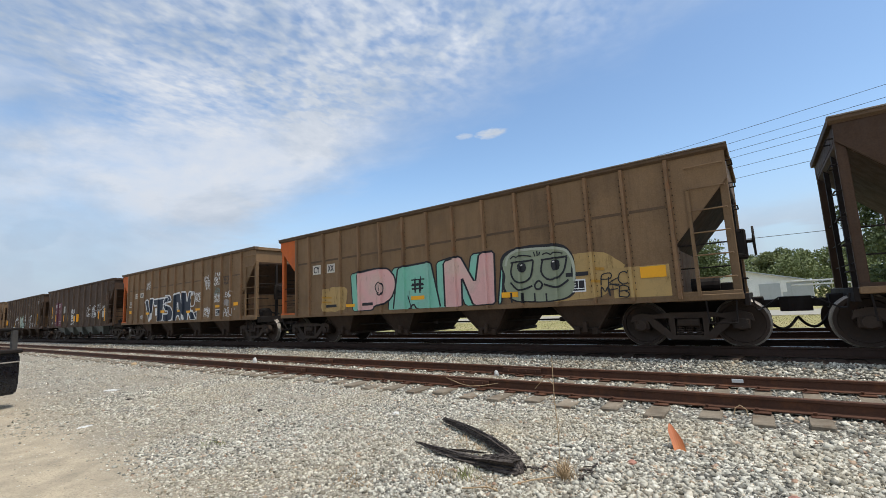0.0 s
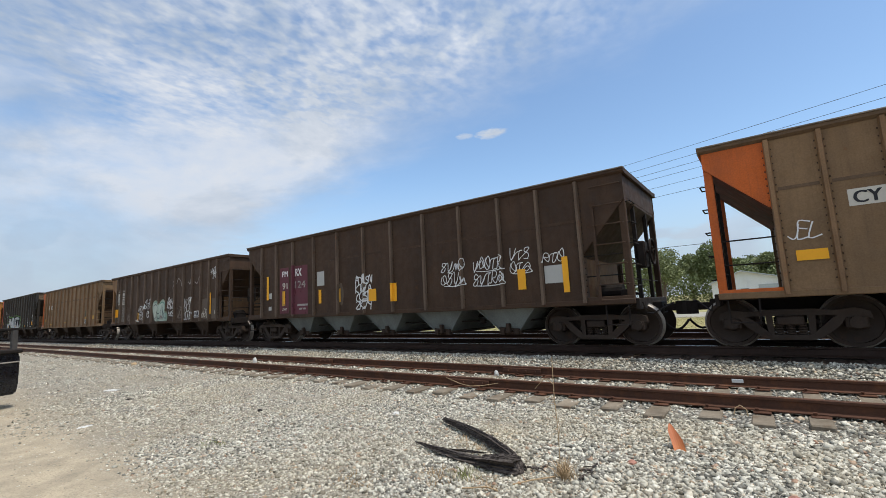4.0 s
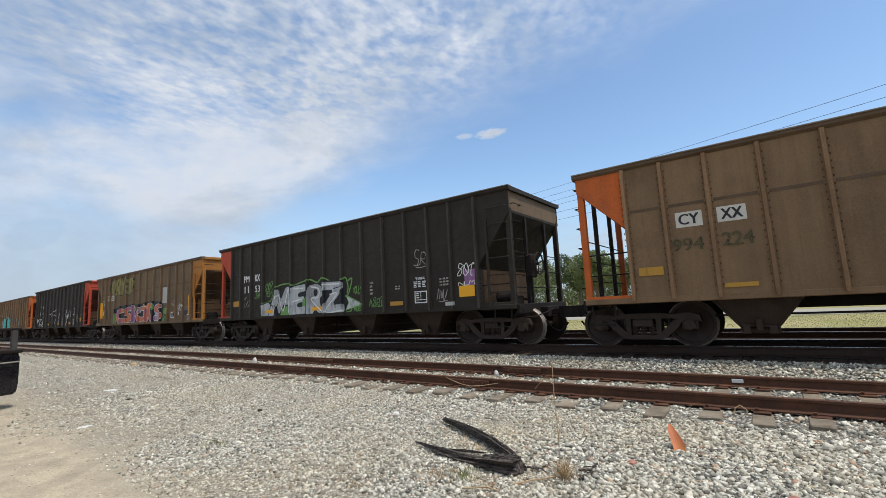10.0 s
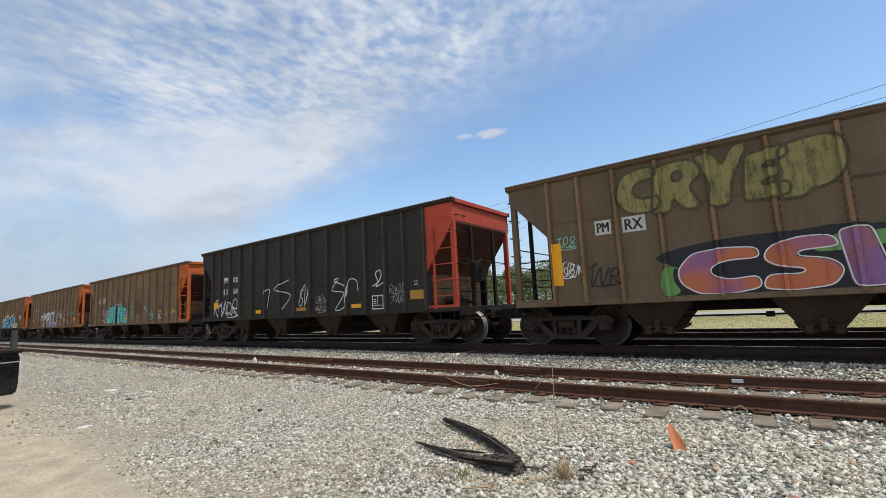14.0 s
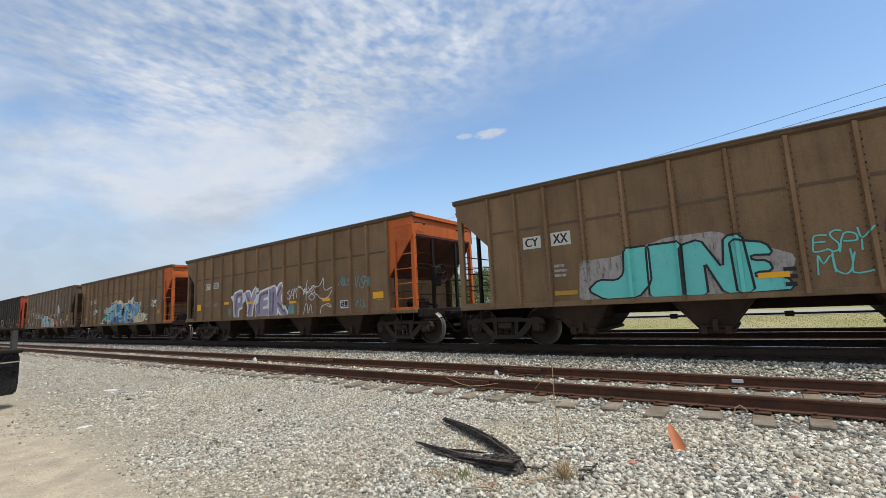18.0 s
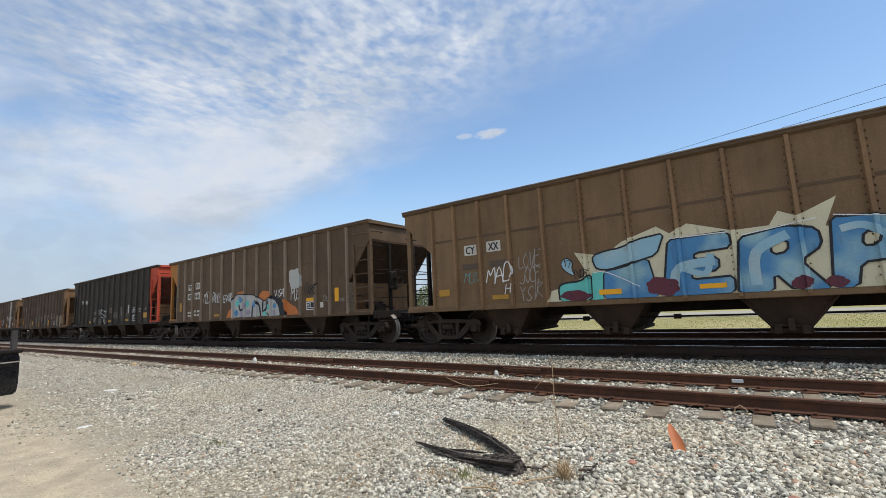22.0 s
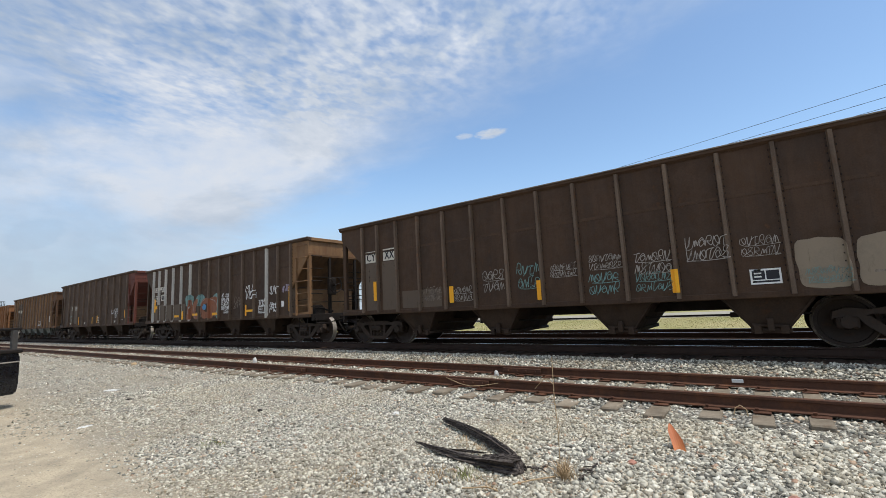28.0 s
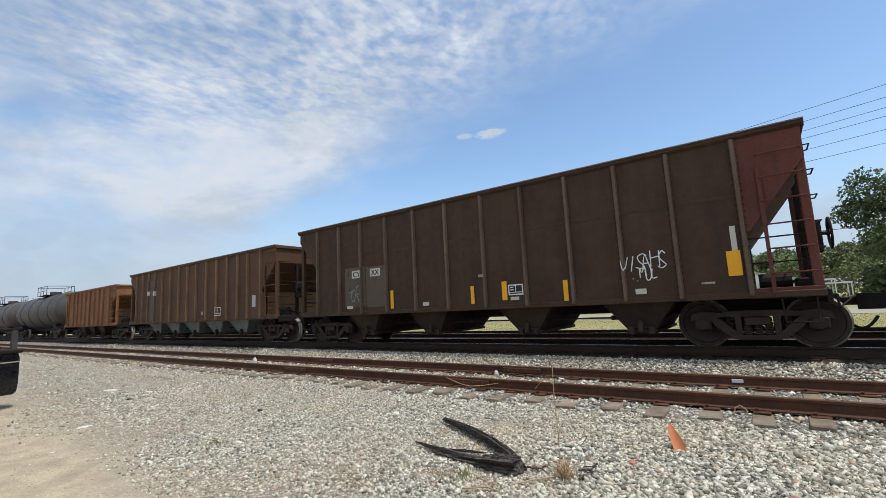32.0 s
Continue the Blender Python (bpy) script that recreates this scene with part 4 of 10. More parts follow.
    part("brake_pipe", shared(("brake_pipe", key), lambda bm: (rod(bm, (-h + 2.4, -0.95, 0.62), (h - 2.4, -0.95, 0.62), 0.02, 6), [box(bm, x, x + 0.14, -1.0, -0.9, 0.57, 0.67, 0.01) for x in np.arange(-h + 3.0, h - 2.6, 1.9)])), SOOT_SHADE, car)
    centres = spec.get("hoppers", (-4.1, -1.5, 1.5, 4.1))
    for c in centres:
        def hop(bm):
            wt, wb = spec.get("hopper_half", 0.72), 0.25
            v = [bm.verts.new(p) for p in [(c - wt, -1.40, 1.0), (c + wt, -1.40, 1.0), (c + wt, 1.40, 1.0), (c - wt, 1.40, 1.0), (c - wb, -1.16, 0.36), (c + wb, -1.16, 0.36), (c + wb, 1.16, 0.36), (c - wb, 1.16, 0.36)]]
            for f in ((0, 1, 5, 4), (1, 2, 6, 5), (2, 3, 7, 6), (3, 0, 4, 7), (4, 5, 6, 7)):
                bm.faces.new([v[k] for k in f])
            for s in (-1, 1):
                beam(bm, (c + s * wt, -1.41, 0.98), (c + s * wb, -1.17, 0.36), 0.05, 0.03)
        hp = part("hopper", shared(("hopper", round(c, 2), spec.get("hopper_half", 0.72)), hop), spec.get("hopper", DUSTY_SHADE), car, "tapered discharge hopper under the car")

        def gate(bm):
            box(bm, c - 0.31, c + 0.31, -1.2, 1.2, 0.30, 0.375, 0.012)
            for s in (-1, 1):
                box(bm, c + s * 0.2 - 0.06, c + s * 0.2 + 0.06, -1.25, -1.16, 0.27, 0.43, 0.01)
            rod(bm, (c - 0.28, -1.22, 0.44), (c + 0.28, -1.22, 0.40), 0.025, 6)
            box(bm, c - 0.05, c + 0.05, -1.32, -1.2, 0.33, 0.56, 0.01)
        part("discharge_gate", shared(("discharge_gate", round(c, 2)), gate), DUSTY_SHADE, hp)

    # ladder at the leading corner, steps and brake gear
    lx0, lx1 = h - 0.74, h - 0.12
    for z in np.arange(1.35, H - 0.2, 0.43):
        part("rung", shared(("rung", key, round(float(z), 2)), lambda bm: tube(bm, [(lx0, -1.61, z), (lx0, -1.68, z), (lx1, -1.68, z), (lx1, -1.61, z)], 0.014, 6)), front, car)
    part("ladder_stile", shared(("ladder_stile", key), lambda bm: box(bm, lx0 - 0.03, lx0 + 0.03, -1.65, -1.60, 1.0, H - 0.75)), front, car)
    for z in np.arange(1.3, H - 0.3, 0.45):
        part("end_rung", shared(("end_rung", key, round(float(z), 2)), lambda bm: tube(bm, [(h - 0.06, -1.5, z), (h + 0.03, -1.5, z), (h + 0.03, -1.08, z), (h - 0.06, -1.08, z)], 0.013, 6)), SOOT_SHADE, car)
        part("end_rung", shared(("rear_rung", key, round(float(z), 2)), lambda bm: tube(bm, [(-h + 0.06, -1.5, z), (-h - 0.03, -1.5, z), (-h - 0.03, -1.1, z), (-h + 0.06, -1.1, z)], 0.013, 6)), SOOT_SHADE, car)
    for s in (-1, 1):
        part("stirrup_step", shared(("stirrup_step", key, s), lambda bm: tube(bm, [(s * (h - 0.66), -1.55, 0.95), (s * (h - 0.64), -1.6, 0.5), (s * (h - 0.2), -1.6, 0.5), (s * (h - 0.18), -1.55, 0.95)], 0.018, 6)), SOOT_SHADE, car)

    def brake_wheel(bm):
        ring = [(h + 0.2, -0.62 + 0.28 * math.cos(a), 2.05 + 0.28 * math.sin(a)) for a in np.linspace(0, 2 * math.pi, 21)]
        tube(bm, ring, 0.022, 6)
        for a in (0.3, 2.4, 4.5):
            rod(bm, (h + 0.18, -0.62, 2.05), (h + 0.2, -0.62 + 0.28 * math.cos(a), 2.05 + 0.28 * math.sin(a)), 0.015, 6)
        rod(bm, (h - 0.1, -0.62, 2.05), (h + 0.21, -0.62, 2.05), 0.035, 8)
        box(bm, h - 0.1, h + 0.08, -0.78, -0.46, 1.7, 2.3, 0.03)
    part("brake_wheel", shared(("brake_wheel", key), brake_wheel), SOOT_SHADE, car)

    def reservoir(bm):
        lathe(bm, [(0.05, -1.02), (0.17, -0.98), (0.24, -0.88), (0.24, 0.25), (0.17, 0.35), (0.05, 0.38)], 14)
        for v in bm.verts:
            v.co += Vector((-h + 0.66, 0, 1.32))
    if spec.get("tank"):
        part("air_reservoir", shared(("air_reservoir", key), reservoir), SOOT_SHADE, car)

    def cylinder(bm):
        rod(bm, (h - 0.95, -0.8, 1.22), (h - 0.45, -0.8, 1.22), 0.15, 12)
        box(bm, h - 0.42, h - 0.22, -1.2, -0.75, 0.96, 1.25, 0.02)
        rod(bm, (h - 0.5, -0.8, 1.22), (h - 0.1, -0.5, 1.1), 0.03, 6)
    part("brake_cylinder", shared(("brake_cylinder", key), cylinder), SOOT_SHADE, car)
    paint_side(car, spec, ribs, h)
    return car


# ---------------------------------------------------------------- paint on the sides
def lay(bm, ribs, lift, h):
    """Bends flat paint, given in (x, z) from the rear end, over the sheet and its ribs."""
    for v in bm.verts:
        v.co.x -= h
    lo, hi = min(v.co.x for v in bm.verts), max(v.co.x for v in bm.verts)
    for r in ribs:
        for d in (-RIB_B, -RIB_T, RIB_T, RIB_B):
            if lo < r + d < hi:
                bmesh.ops.bisect_plane(bm, geom=bm.verts[:] + bm.edges[:] + bm.faces[:], plane_co=(r + d, 0, 0), plane_no=(1, 0, 0), dist=1e-5)
    for v in bm.verts:
        v.co.y = -side_face(v.co.x, ribs) - lift - v.co.y
        v.co.z = max(v.co.z, SILL + 0.012)
    return bm


def flat_text(body, fat):
    key = ("text", body, fat)
    if key not in SHARED:
        cu = bpy.data.curves.new("lettering", "FONT")
        cu.body, cu.size, cu.offset, cu.resolution_u = body, 1.0, fat, 3
        ob = bpy.data.objects.new("lettering", cu)
        me = ob.to_mesh()
        co = np.empty(len(me.vertices) * 3)
        me.vertices.foreach_get("co", co)
        co = co.reshape(-1, 3)
        SHARED[key] = (co[:, :2].copy(), [tuple(p.vertices) for p in me.polygons])
        ob.to_mesh_clear()
        bpy.data.objects.remove(ob)
        bpy.data.curves.remove(cu)
    return SHARED[key]


def lettering(body, x0, x1, z0, z1, fat=0.0, lean=0.0, warp=0):
    co, faces = flat_text(body, fat)
    a, b = co.min(0), co.max(0)
    bm = bmesh.new()
    vs = []
    for p in co:
        u, w = (p - a) / (b - a)
        if warp:
            u, w = u + 0.07 * math.sin(3.1 * w + warp) + 0.05 * math.sin(5 * u + 2 * warp), w + 0.06 * math.sin(4.0 * u + 1.7 * warp)
        vs.append(bm.verts.new((x0 + u * (x1 - x0) + lean * w * (z1 - z0), 0, z0 + w * (z1 - z0))))
    for f in faces:
        try:
            bm.faces.new([vs[k] for k in f])
        except ValueError:
            pass
    return bm


def bold(body, x0, x1, z0, z1, heavy=0.009):
    """Stencilled capitals with heavy stems."""
    out = bmesh.new()
    for k in (-1, 0, 1):
        bm = lettering(body, x0 + heavy + k * heavy, x1 - heavy + k * heavy, z0, z1)
        for v in bm.verts:
            v.co.y += 0.0004 * (k + 1)
        me = bpy.data.meshes.new("bold")
        bm.to_mesh(me)
        bm.free()
        out.from_mesh(me)
        bpy.data.meshes.remove(me)
    return out


def blot(x0, x1, z0, z1, seed, rough=0.12, power=3.0, n=44):
    """An uneven filled shape with rounded corners."""
    rng = random.Random(seed)
    ph = [rng.uniform(0, 6.28) for _ in range(5)]
    bm = bmesh.new()
    c = bm.verts.new(((x0 + x1) / 2, 0, (z0 + z1) / 2))
    ring = []
    for k in range(n):
        a = 2 * math.pi * k / n
        ca, sa = math.cos(a), math.sin(a)
        r = (abs(ca) ** power + abs(sa) ** power) ** (-1 / power)
        r *= 1 + rough * sum(math.sin(a * (2 + 2 * i) + ph[i]) / (1 + i * 0.6) for i in range(5)) * 0.6
        ring.append(bm.verts.new(((x0 + x1) / 2 + r * ca * (x1 - x0) / 2, 0, (z0 + z1) / 2 + r * sa * (z1 - z0) / 2)))
    for k in range(n):
        bm.faces.new((c, ring[k], ring[(k + 1) % n]))
    return bm


def stroke(points, w):
    """A ribbon of width w along points in (x, z)."""
    bm = bmesh.new()
    ribbon(bm, points, w)
    return bm


def ribbon(bm, points, w):
    start = max((v.co.y for v in bm.verts), default=0.0)
    pts = [Vector((a, start + 0.00002 * (k + 1), b)) for k, (a, b) in enumerate(points)]
    prev = None
    for i, p in enumerate(pts):
        t = (pts[min(i + 1, len(pts) - 1)] - pts[max(i - 1, 0)])
        t.y = 0
        t = t.normalized() if t.length > 1e-6 else Vector((1, 0, 0))
        nrm = Vector((-t.z, 0, t.x)) * w / 2
        pair = (bm.verts.new(p + nrm), bm.verts.new(p - nrm))
        if prev:
            bm.faces.new((prev[0], prev[1], pair[1], pair[0]))
        prev = pair


def scrawl(x0, x1, z0, z1, seed, w=0.03, loops=5, rows=1):
    """One running spray line a row, looping up and down as unreadable tags do."""
    rng = random.Random(seed)
    bm = bmesh.new()
    hgt = (z1 - z0) / rows
    shapes = [
        [(0.0, 0.1), (0.15, 1.0), (0.75, 0.95), (0.7, 0.5), (0.15, 0.5), (0.8, 0.05)],
        [(0.1, 0.9), (0.0, 0.3), (0.45, 0.0), (0.9, 0.4), (0.6, 1.0), (0.2, 0.7), (0.9, 0.15)],
        [(0.85, 0.9), (0.3, 1.0), (0.2, 0.6), (0.8, 0.4), (0.6, 0.0), (0.05, 0.1)],
        [(0.05, 0.0), (0.35, 0.95), (0.55, 0.1), (0.7, 0.8), (1.0, 0.1)],
        [(0.0, 0.6), (0.5, 1.05), (0.9, 0.5), (0.4, 0.1), (0.1, 0.5), (0.6, 0.75), (1.0, 0.2)],
        [(0.0, 0.85), (0.9, 1.0), (0.5, 0.9), (0.4, 0.0), (0.7, 0.1)],
        [(0.1, 1.0), (0.3, 0.1), (0.75, 0.35), (0.9, 1.0), (0.6, 0.2), (0.3, -0.1)],
    ]
    deck = list(range(len(shapes)))
    for row in range(rows):
        zb, hh = z1 - hgt * (row + 1) + hgt * 0.08, hgt * 0.82
        n = max(2, min(8, round((x1 - x0) / (0.62 * hh))))
        step = (x1 - x0) / n
        ctl = []
        for k in range(n):
            big = rng.uniform(0.72, 1.12)
            if k % len(deck) == 0:
                rng.shuffle(deck)
            for u, v in shapes[deck[k % len(deck)]]:
                ctl.append((x0 + step * (k + 0.95 * u) + 0.12 * hh * v + rng.uniform(-0.06, 0.06) * step, zb + hh * (v * big + rng.uniform(-0.07, 0.07))))
        if rng.random() < 0.5:
            ctl += [(x1 + 0.05 * hh, zb - 0.02 * hh), ((x0 + x1) / 2, zb - 0.12 * hh), (x0 + step * 0.3, zb - 0.04 * hh)]
        ctl = [ctl[0]] + ctl + [ctl[-1]]
        pts = []
        for a, b, c, d in zip(ctl, ctl[1:], ctl[2:], ctl[3:]):
            for k in range(5):
                t = k / 5
                pts.append(tuple(0.5 * (2 * b[i] + (c[i] - a[i]) * t + (2 * a[i] - 5 * b[i] + 4 * c[i] - d[i]) * t * t + (3 * b[i] - a[i] - 3 * c[i] + d[i]) * t ** 3) for i in (0, 1)))
        ribbon(bm, pts, min(w, 0.085 * hh) * 0.78)
    return bm


def bars(x0, x1, z0, z1, rows, seed, words=2, fill=0.55):
    """Plain bars where small print stands."""
    rng = random.Random(seed)
    bm = bmesh.new()
    hgt = (z1 - z0) / rows
    for r in range(rows):
        xa = x0
        for k in range(words):
            wd = (x1 - x0) / words
            b = xa + wd * rng.uniform(0.6, 0.88)
            z = z1 - hgt * (r + 1)
            rect(bm, xa, b, z, z + hgt * fill)
            xa += wd
    return bm


def rect(bm, x0, x1, z0, z1):
    v = [bm.verts.new(p) for p in ((x0, 0, z0), (x1, 0, z0), (x1, 0, z1), (x0, 0, z1))]
    bm.faces.new(v)


def plate(x0, x1, z0, z1):
    bm = bmesh.new()
    rect(bm, x0, x1, z0, z1)
    return bm


def hollow(x0, x1, z0, z1, w=0.03, mid=True):
    """A white-lined data box: the frame and its dividing lines."""
    bm = bmesh.new()
    for r in ((x0, x1, z0, z0 + w), (x0, x1, z1 - w, z1), (x0, x0 + w, z0 + w, z1 - w), (x1 - w, x1, z0 + w, z1 - w)):
        rect(bm, *r)
    if mid:
        xm, zm = x0 + (x1 - x0) * 0.48, z0 + (z1 - z0) * 0.3
        rect(bm, xm, xm + w * 0.6, zm, z1 - w)
        rect(bm, x0 + w, x1 - w, zm - w * 0.6, zm)
        for k in range(3):
            rect(bm, x0 + 0.06, xm - 0.05, zm + 0.04 + k * 0.06, zm + 0.065 + k * 0.06)
    return bm


GLYPHS = {
    "A": ([(0, 0), (0.22, 1), (0.76, 1), (1, 0), (0.66, 0), (0.61, 0.2), (0.38, 0.2), (0.34, 0)], [(0.43, 0.4), (0.57, 0.4), (0.5, 0.72)]),
    "A_SOLID": ([(0, 0), (0.08, 0.96), (0.78, 1), (1, 0), (0.52, 0), (0.44, 0.15), (0.36, 0)],),
    "C": ([(1, 0.72), (0.98, 0.95), (0.6, 1), (0.2, 0.93), (0, 0.6), (0.02, 0.28), (0.25, 0.03), (0.65, 0), (1, 0.1), (0.97, 0.36), (0.62, 0.3), (0.42, 0.42), (0.42, 0.6), (0.62, 0.72)],),
    "D_SOLID": ([(0, 0), (0, 0.93), (0.5, 1), (0.8, 0.97), (0.97, 0.75), (1, 0.5), (0.9, 0.24), (0.7, 0.12), (0.45, 0.1), (0.4, 0)],),
    "E": ([(0, 0), (0.04, 0.96), (0.95, 1), (0.98, 0.74), (0.45, 0.7), (0.45, 0.6), (0.8, 0.62), (0.8, 0.4), (0.42, 0.38), (0.42, 0.28), (1, 0.3), (1, 0.02)],),
    "I": ([(0.1, 0), (0, 1), (0.9, 1), (1, 0)],),
    "J": ([(0.45, 1), (1, 1), (0.95, 0.3), (0.75, 0.02), (0.3, 0), (0, 0.2), (0.1, 0.42), (0.42, 0.38), (0.52, 0.5)],),
    "K": ([(0, 0), (0.02, 1), (0.38, 1), (0.4, 0.62), (0.62, 1), (1, 1), (0.66, 0.52), (1, 0), (0.62, 0), (0.42, 0.32), (0.4, 0)],),
    "M": ([(0, 0), (0.12, 1), (0.36, 1), (0.5, 0.6), (0.68, 1), (0.92, 1), (1, 0), (0.74, 0), (0.72, 0.5), (0.54, 0.12), (0.44, 0.12), (0.3, 0.48), (0.26, 0)],),
    "N": ([(0.03, 0), (0, 0.93), (0.33, 1), (0.62, 0.45), (0.68, 1), (0.95, 1), (1, 0.03), (0.6, 0.02), (0.36, 0.6), (0.38, 0)],),
    "P": ([(0, 0), (0.05, 0.95), (0.6, 1), (0.95, 0.88), (1, 0.6), (0.8, 0.38), (0.42, 0.34), (0.4, 0)], [(0.42, 0.56), (0.6, 0.58), (0.62, 0.76), (0.42, 0.76)]),
    "R": ([(0, 0), (0.05, 0.95), (0.6, 1), (0.95, 0.88), (0.97, 0.62), (0.72, 0.44), (1, 0), (0.62, 0), (0.42, 0.3), (0.4, 0)], [(0.42, 0.58), (0.6, 0.6), (0.62, 0.78), (0.42, 0.78)]),
    "S": ([(1, 0.74), (0.92, 0.96), (0.5, 1), (0.1, 0.9), (0, 0.66), (0.2, 0.48), (0.55, 0.4), (0.5, 0.3), (0.05, 0.34), (0, 0.06), (0.4, 0), (0.85, 0.06), (1, 0.34), (0.85, 0.54), (0.45, 0.64), (0.5, 0.74)],),
    "T": ([(0.3, 0), (0.36, 0.7), (0.02, 0.68), (0, 0.96), (1, 1), (0.98, 0.74), (0.68, 0.72), (0.64, 0)],),
    "V": ([(0, 1), (0.36, 0), (0.66, 0), (1, 1), (0.66, 1), (0.52, 0.4), (0.36, 1)],),
    "Y": ([(0.3, 0), (0.34, 0.4), (0, 1), (0.36, 1), (0.52, 0.68), (0.68, 1), (1, 1), (0.66, 0.4), (0.64, 0)],),
    "Z": ([(0, 0), (0.02, 0.24), (0.52, 0.72), (0.06, 0.7), (0.04, 1), (0.98, 1), (0.98, 0.76), (0.48, 0.28), (1, 0.3), (1, 0)],),
}


def softened(loop, times):
    """Cuts the corners of a closed loop."""
    for _ in range(times):
        cut = []
        for p, q in zip(loop, loop[1:] + loop[:1]):
            c = min(0.25, 0.07 / max(math.dist(p, q), 0.01))
            cut += [tuple(p[i] * (1 - k) + q[i] * k for i in (0, 1)) for k in (c, 1 - c)]
        loop = cut
    return loop


def loops_of(glyph, quad, soft, dx=0.0, dz=0.0):
    """A letter's loops, stretched into the quad given by its lower left, lower right, upper right and upper left corners."""
    if not isinstance(glyph, str):
        return [softened([(a + dx, b + dz) for a, b in glyph], soft)]
    q = [(quad[2 * i] + dx, quad[2 * i + 1] + dz) for i in range(4)]
    put = lambda u, v: tuple((1 - v) * ((1 - u) * q[0][i] + u * q[1][i]) + v * ((1 - u) * q[3][i] + u * q[2][i]) for i in (0, 1))
    return [softened([put(u, v) for u, v in loop], soft) for loop in GLYPHS[glyph]]


def slab(glyph, quad=(), soft=1, dx=0.0, dz=0.0):
    """A filled block letter, or a filled free shape."""
    bm = bmesh.new()
    es = []
    for loop in loops_of(glyph, quad, soft, dx, dz):
        vs = [bm.verts.new((a, 0, b)) for a, b in loop]
        es += [bm.edges.new((vs[k], vs[k - 1])) for k in range(len(vs))]
    bmesh.ops.triangle_fill(bm, edges=es, use_beauty=True, normal=(0, -1, 0))
    return bm


def rim(glyph, quad, w, soft=1, dx=0.0, dz=0.0):
    """The sprayed line round a block letter or a free shape."""
    bm = bmesh.new()
    for loop in loops_of(glyph, quad, soft, dx, dz):
        ribbon(bm, loop + loop[:2], w)
    return bm


HAND = {
    "A": "00 49 90,14 74", "B": "00 09 79 86 55 05,55 93 80 00", "C": "87 59 17 12 50 91", "D": "00 09 69 96 93 60 00", "E": "98 09 05 00 91,05 75",
    "F": "00 09 99,05 75", "G": "97 59 16 12 50 92 95 55", "H": "00 09,90 99,05 95", "I": "50 59", "J": "79 72 40 02", "K": "00 09,98 04 90", "L": "09 00 91",
    "M": "00 19 45 89 90", "N": "00 09 90 99", "O": "49 06 03 40 83 86 49", "P": "00 09 79 96 75 05", "R": "00 09 79 96 65 05,55 90",
    "S": "98 59 17 35 73 81 40 01", "T": "09 99,49 40", "U": "09 03 30 60 93 99", "V": "09 40 99", "W": "09 20 46 70 99", "X": "00 99,09 90",
    "Y": "09 45 99,45 40", "Z": "09 99 00 90", "1": "37 59 50", "2": "07 39 87 86 00 90", "4": "70 79 03 93", "7": "09 99 30", "9": "85 55 07 49 88 85 70",
    "!": "59 53,51 50", ".": "50 51", "'": "59 57",
}


def curve_through(P, n=4):
    """A smooth line through the points P."""
    P = [P[0]] + list(P) + [P[-1]]
    pts = []
    for a, b, c, d in zip(P, P[1:], P[2:], P[3:]):
        for k in range(n):
            t = k / n
            pts.append(tuple(0.5 * (2 * b[i] + (c[i] - a[i]) * t + (2 * a[i] - 5 * b[i] + 4 * c[i] - d[i]) * t * t + (3 * b[i] - a[i] - 3 * c[i] + d[i]) * t ** 3) for i in (0, 1)))
    return pts + [P[-1]]


def hand(text, x0, x1, z0, z1, w=0.03, lean=0.15, seed=1):
    """Sprayed handwriting, one row for each line of text."""
    rng = random.Random(seed)
    bm = bmesh.new()
    rows = text.split("/")
    rh = (z1 - z0) / len(rows)
    for r, row in enumerate(rows):
        cw = (x1 - x0) / max(len(row), 1)
        zb = z1 - rh * (r + 1) + rh * 0.08
        for n, ch in enumerate(row):
            if ch == " ":
                continue
            tall, drop, slant, wide = rng.uniform(0.78, 1.12), rng.uniform(-0.10, 0.08), lean + rng.uniform(-0.12, 0.16), rng.uniform(0.92, 1.2)
            for line in HAND[ch].split(","):
                P = []
                for p in line.split():
                    u, v = int(p[0]) / 9, int(p[1]) / 9
                    v = v * tall + drop + rng.uniform(-0.07, 0.07)
                    P.append((x0 + cw * (n + wide * u + rng.uniform(-0.08, 0.08)) + slant * v * rh, zb + rh * v))
                ribbon(bm, curve_through(P, 3), w * 0.82)
    return bm


def doodle(w, line):
    """A smooth sprayed line through a flat run of x and z."""
    bm = bmesh.new()
    ribbon(bm, curve_through(list(zip(line[::2], line[1::2]))), w)
    return bm


def paint_side(car, spec, ribs, h):
    for n, (name, label, material, layer, make) in enumerate(spec.get("paint", ())):
        bm = make()
        if bm.verts:
            part(name, lay(bm, ribs, 0.004 * layer + 0.0003 * (n % 9), h), material, car, label)




# ---------------------------------------------------------------- what is painted on each car
PAINT = {}


def add(car, name, label, material, layer, make, *args):
    PAINT.setdefault(car, []).append((name, label, material, layer, lambda: make(*args)))


def arrow(x0, x1, z0, z1, w, rising=0):
    """A shaft with two barbs, pointing up and back, or up and forward."""
    a, b = ((x1, z0), (x0, z1)) if not rising else ((x0, z0), (x1, z1))
    bm = stroke([a, b], w)
    dx, dz = (a[0] - b[0]) * 0.35, (a[1] - b[1]) * 0.35
    ribbon(bm, [(b[0] + dx * 0.9 - dz * 0.5, b[1] + dz * 0.9 + dx * 0.5), b], w)
    ribbon(bm, [(b[0] + dx * 0.9 + dz * 0.5, b[1] + dz * 0.9 - dx * 0.5), b], w)
    return bm


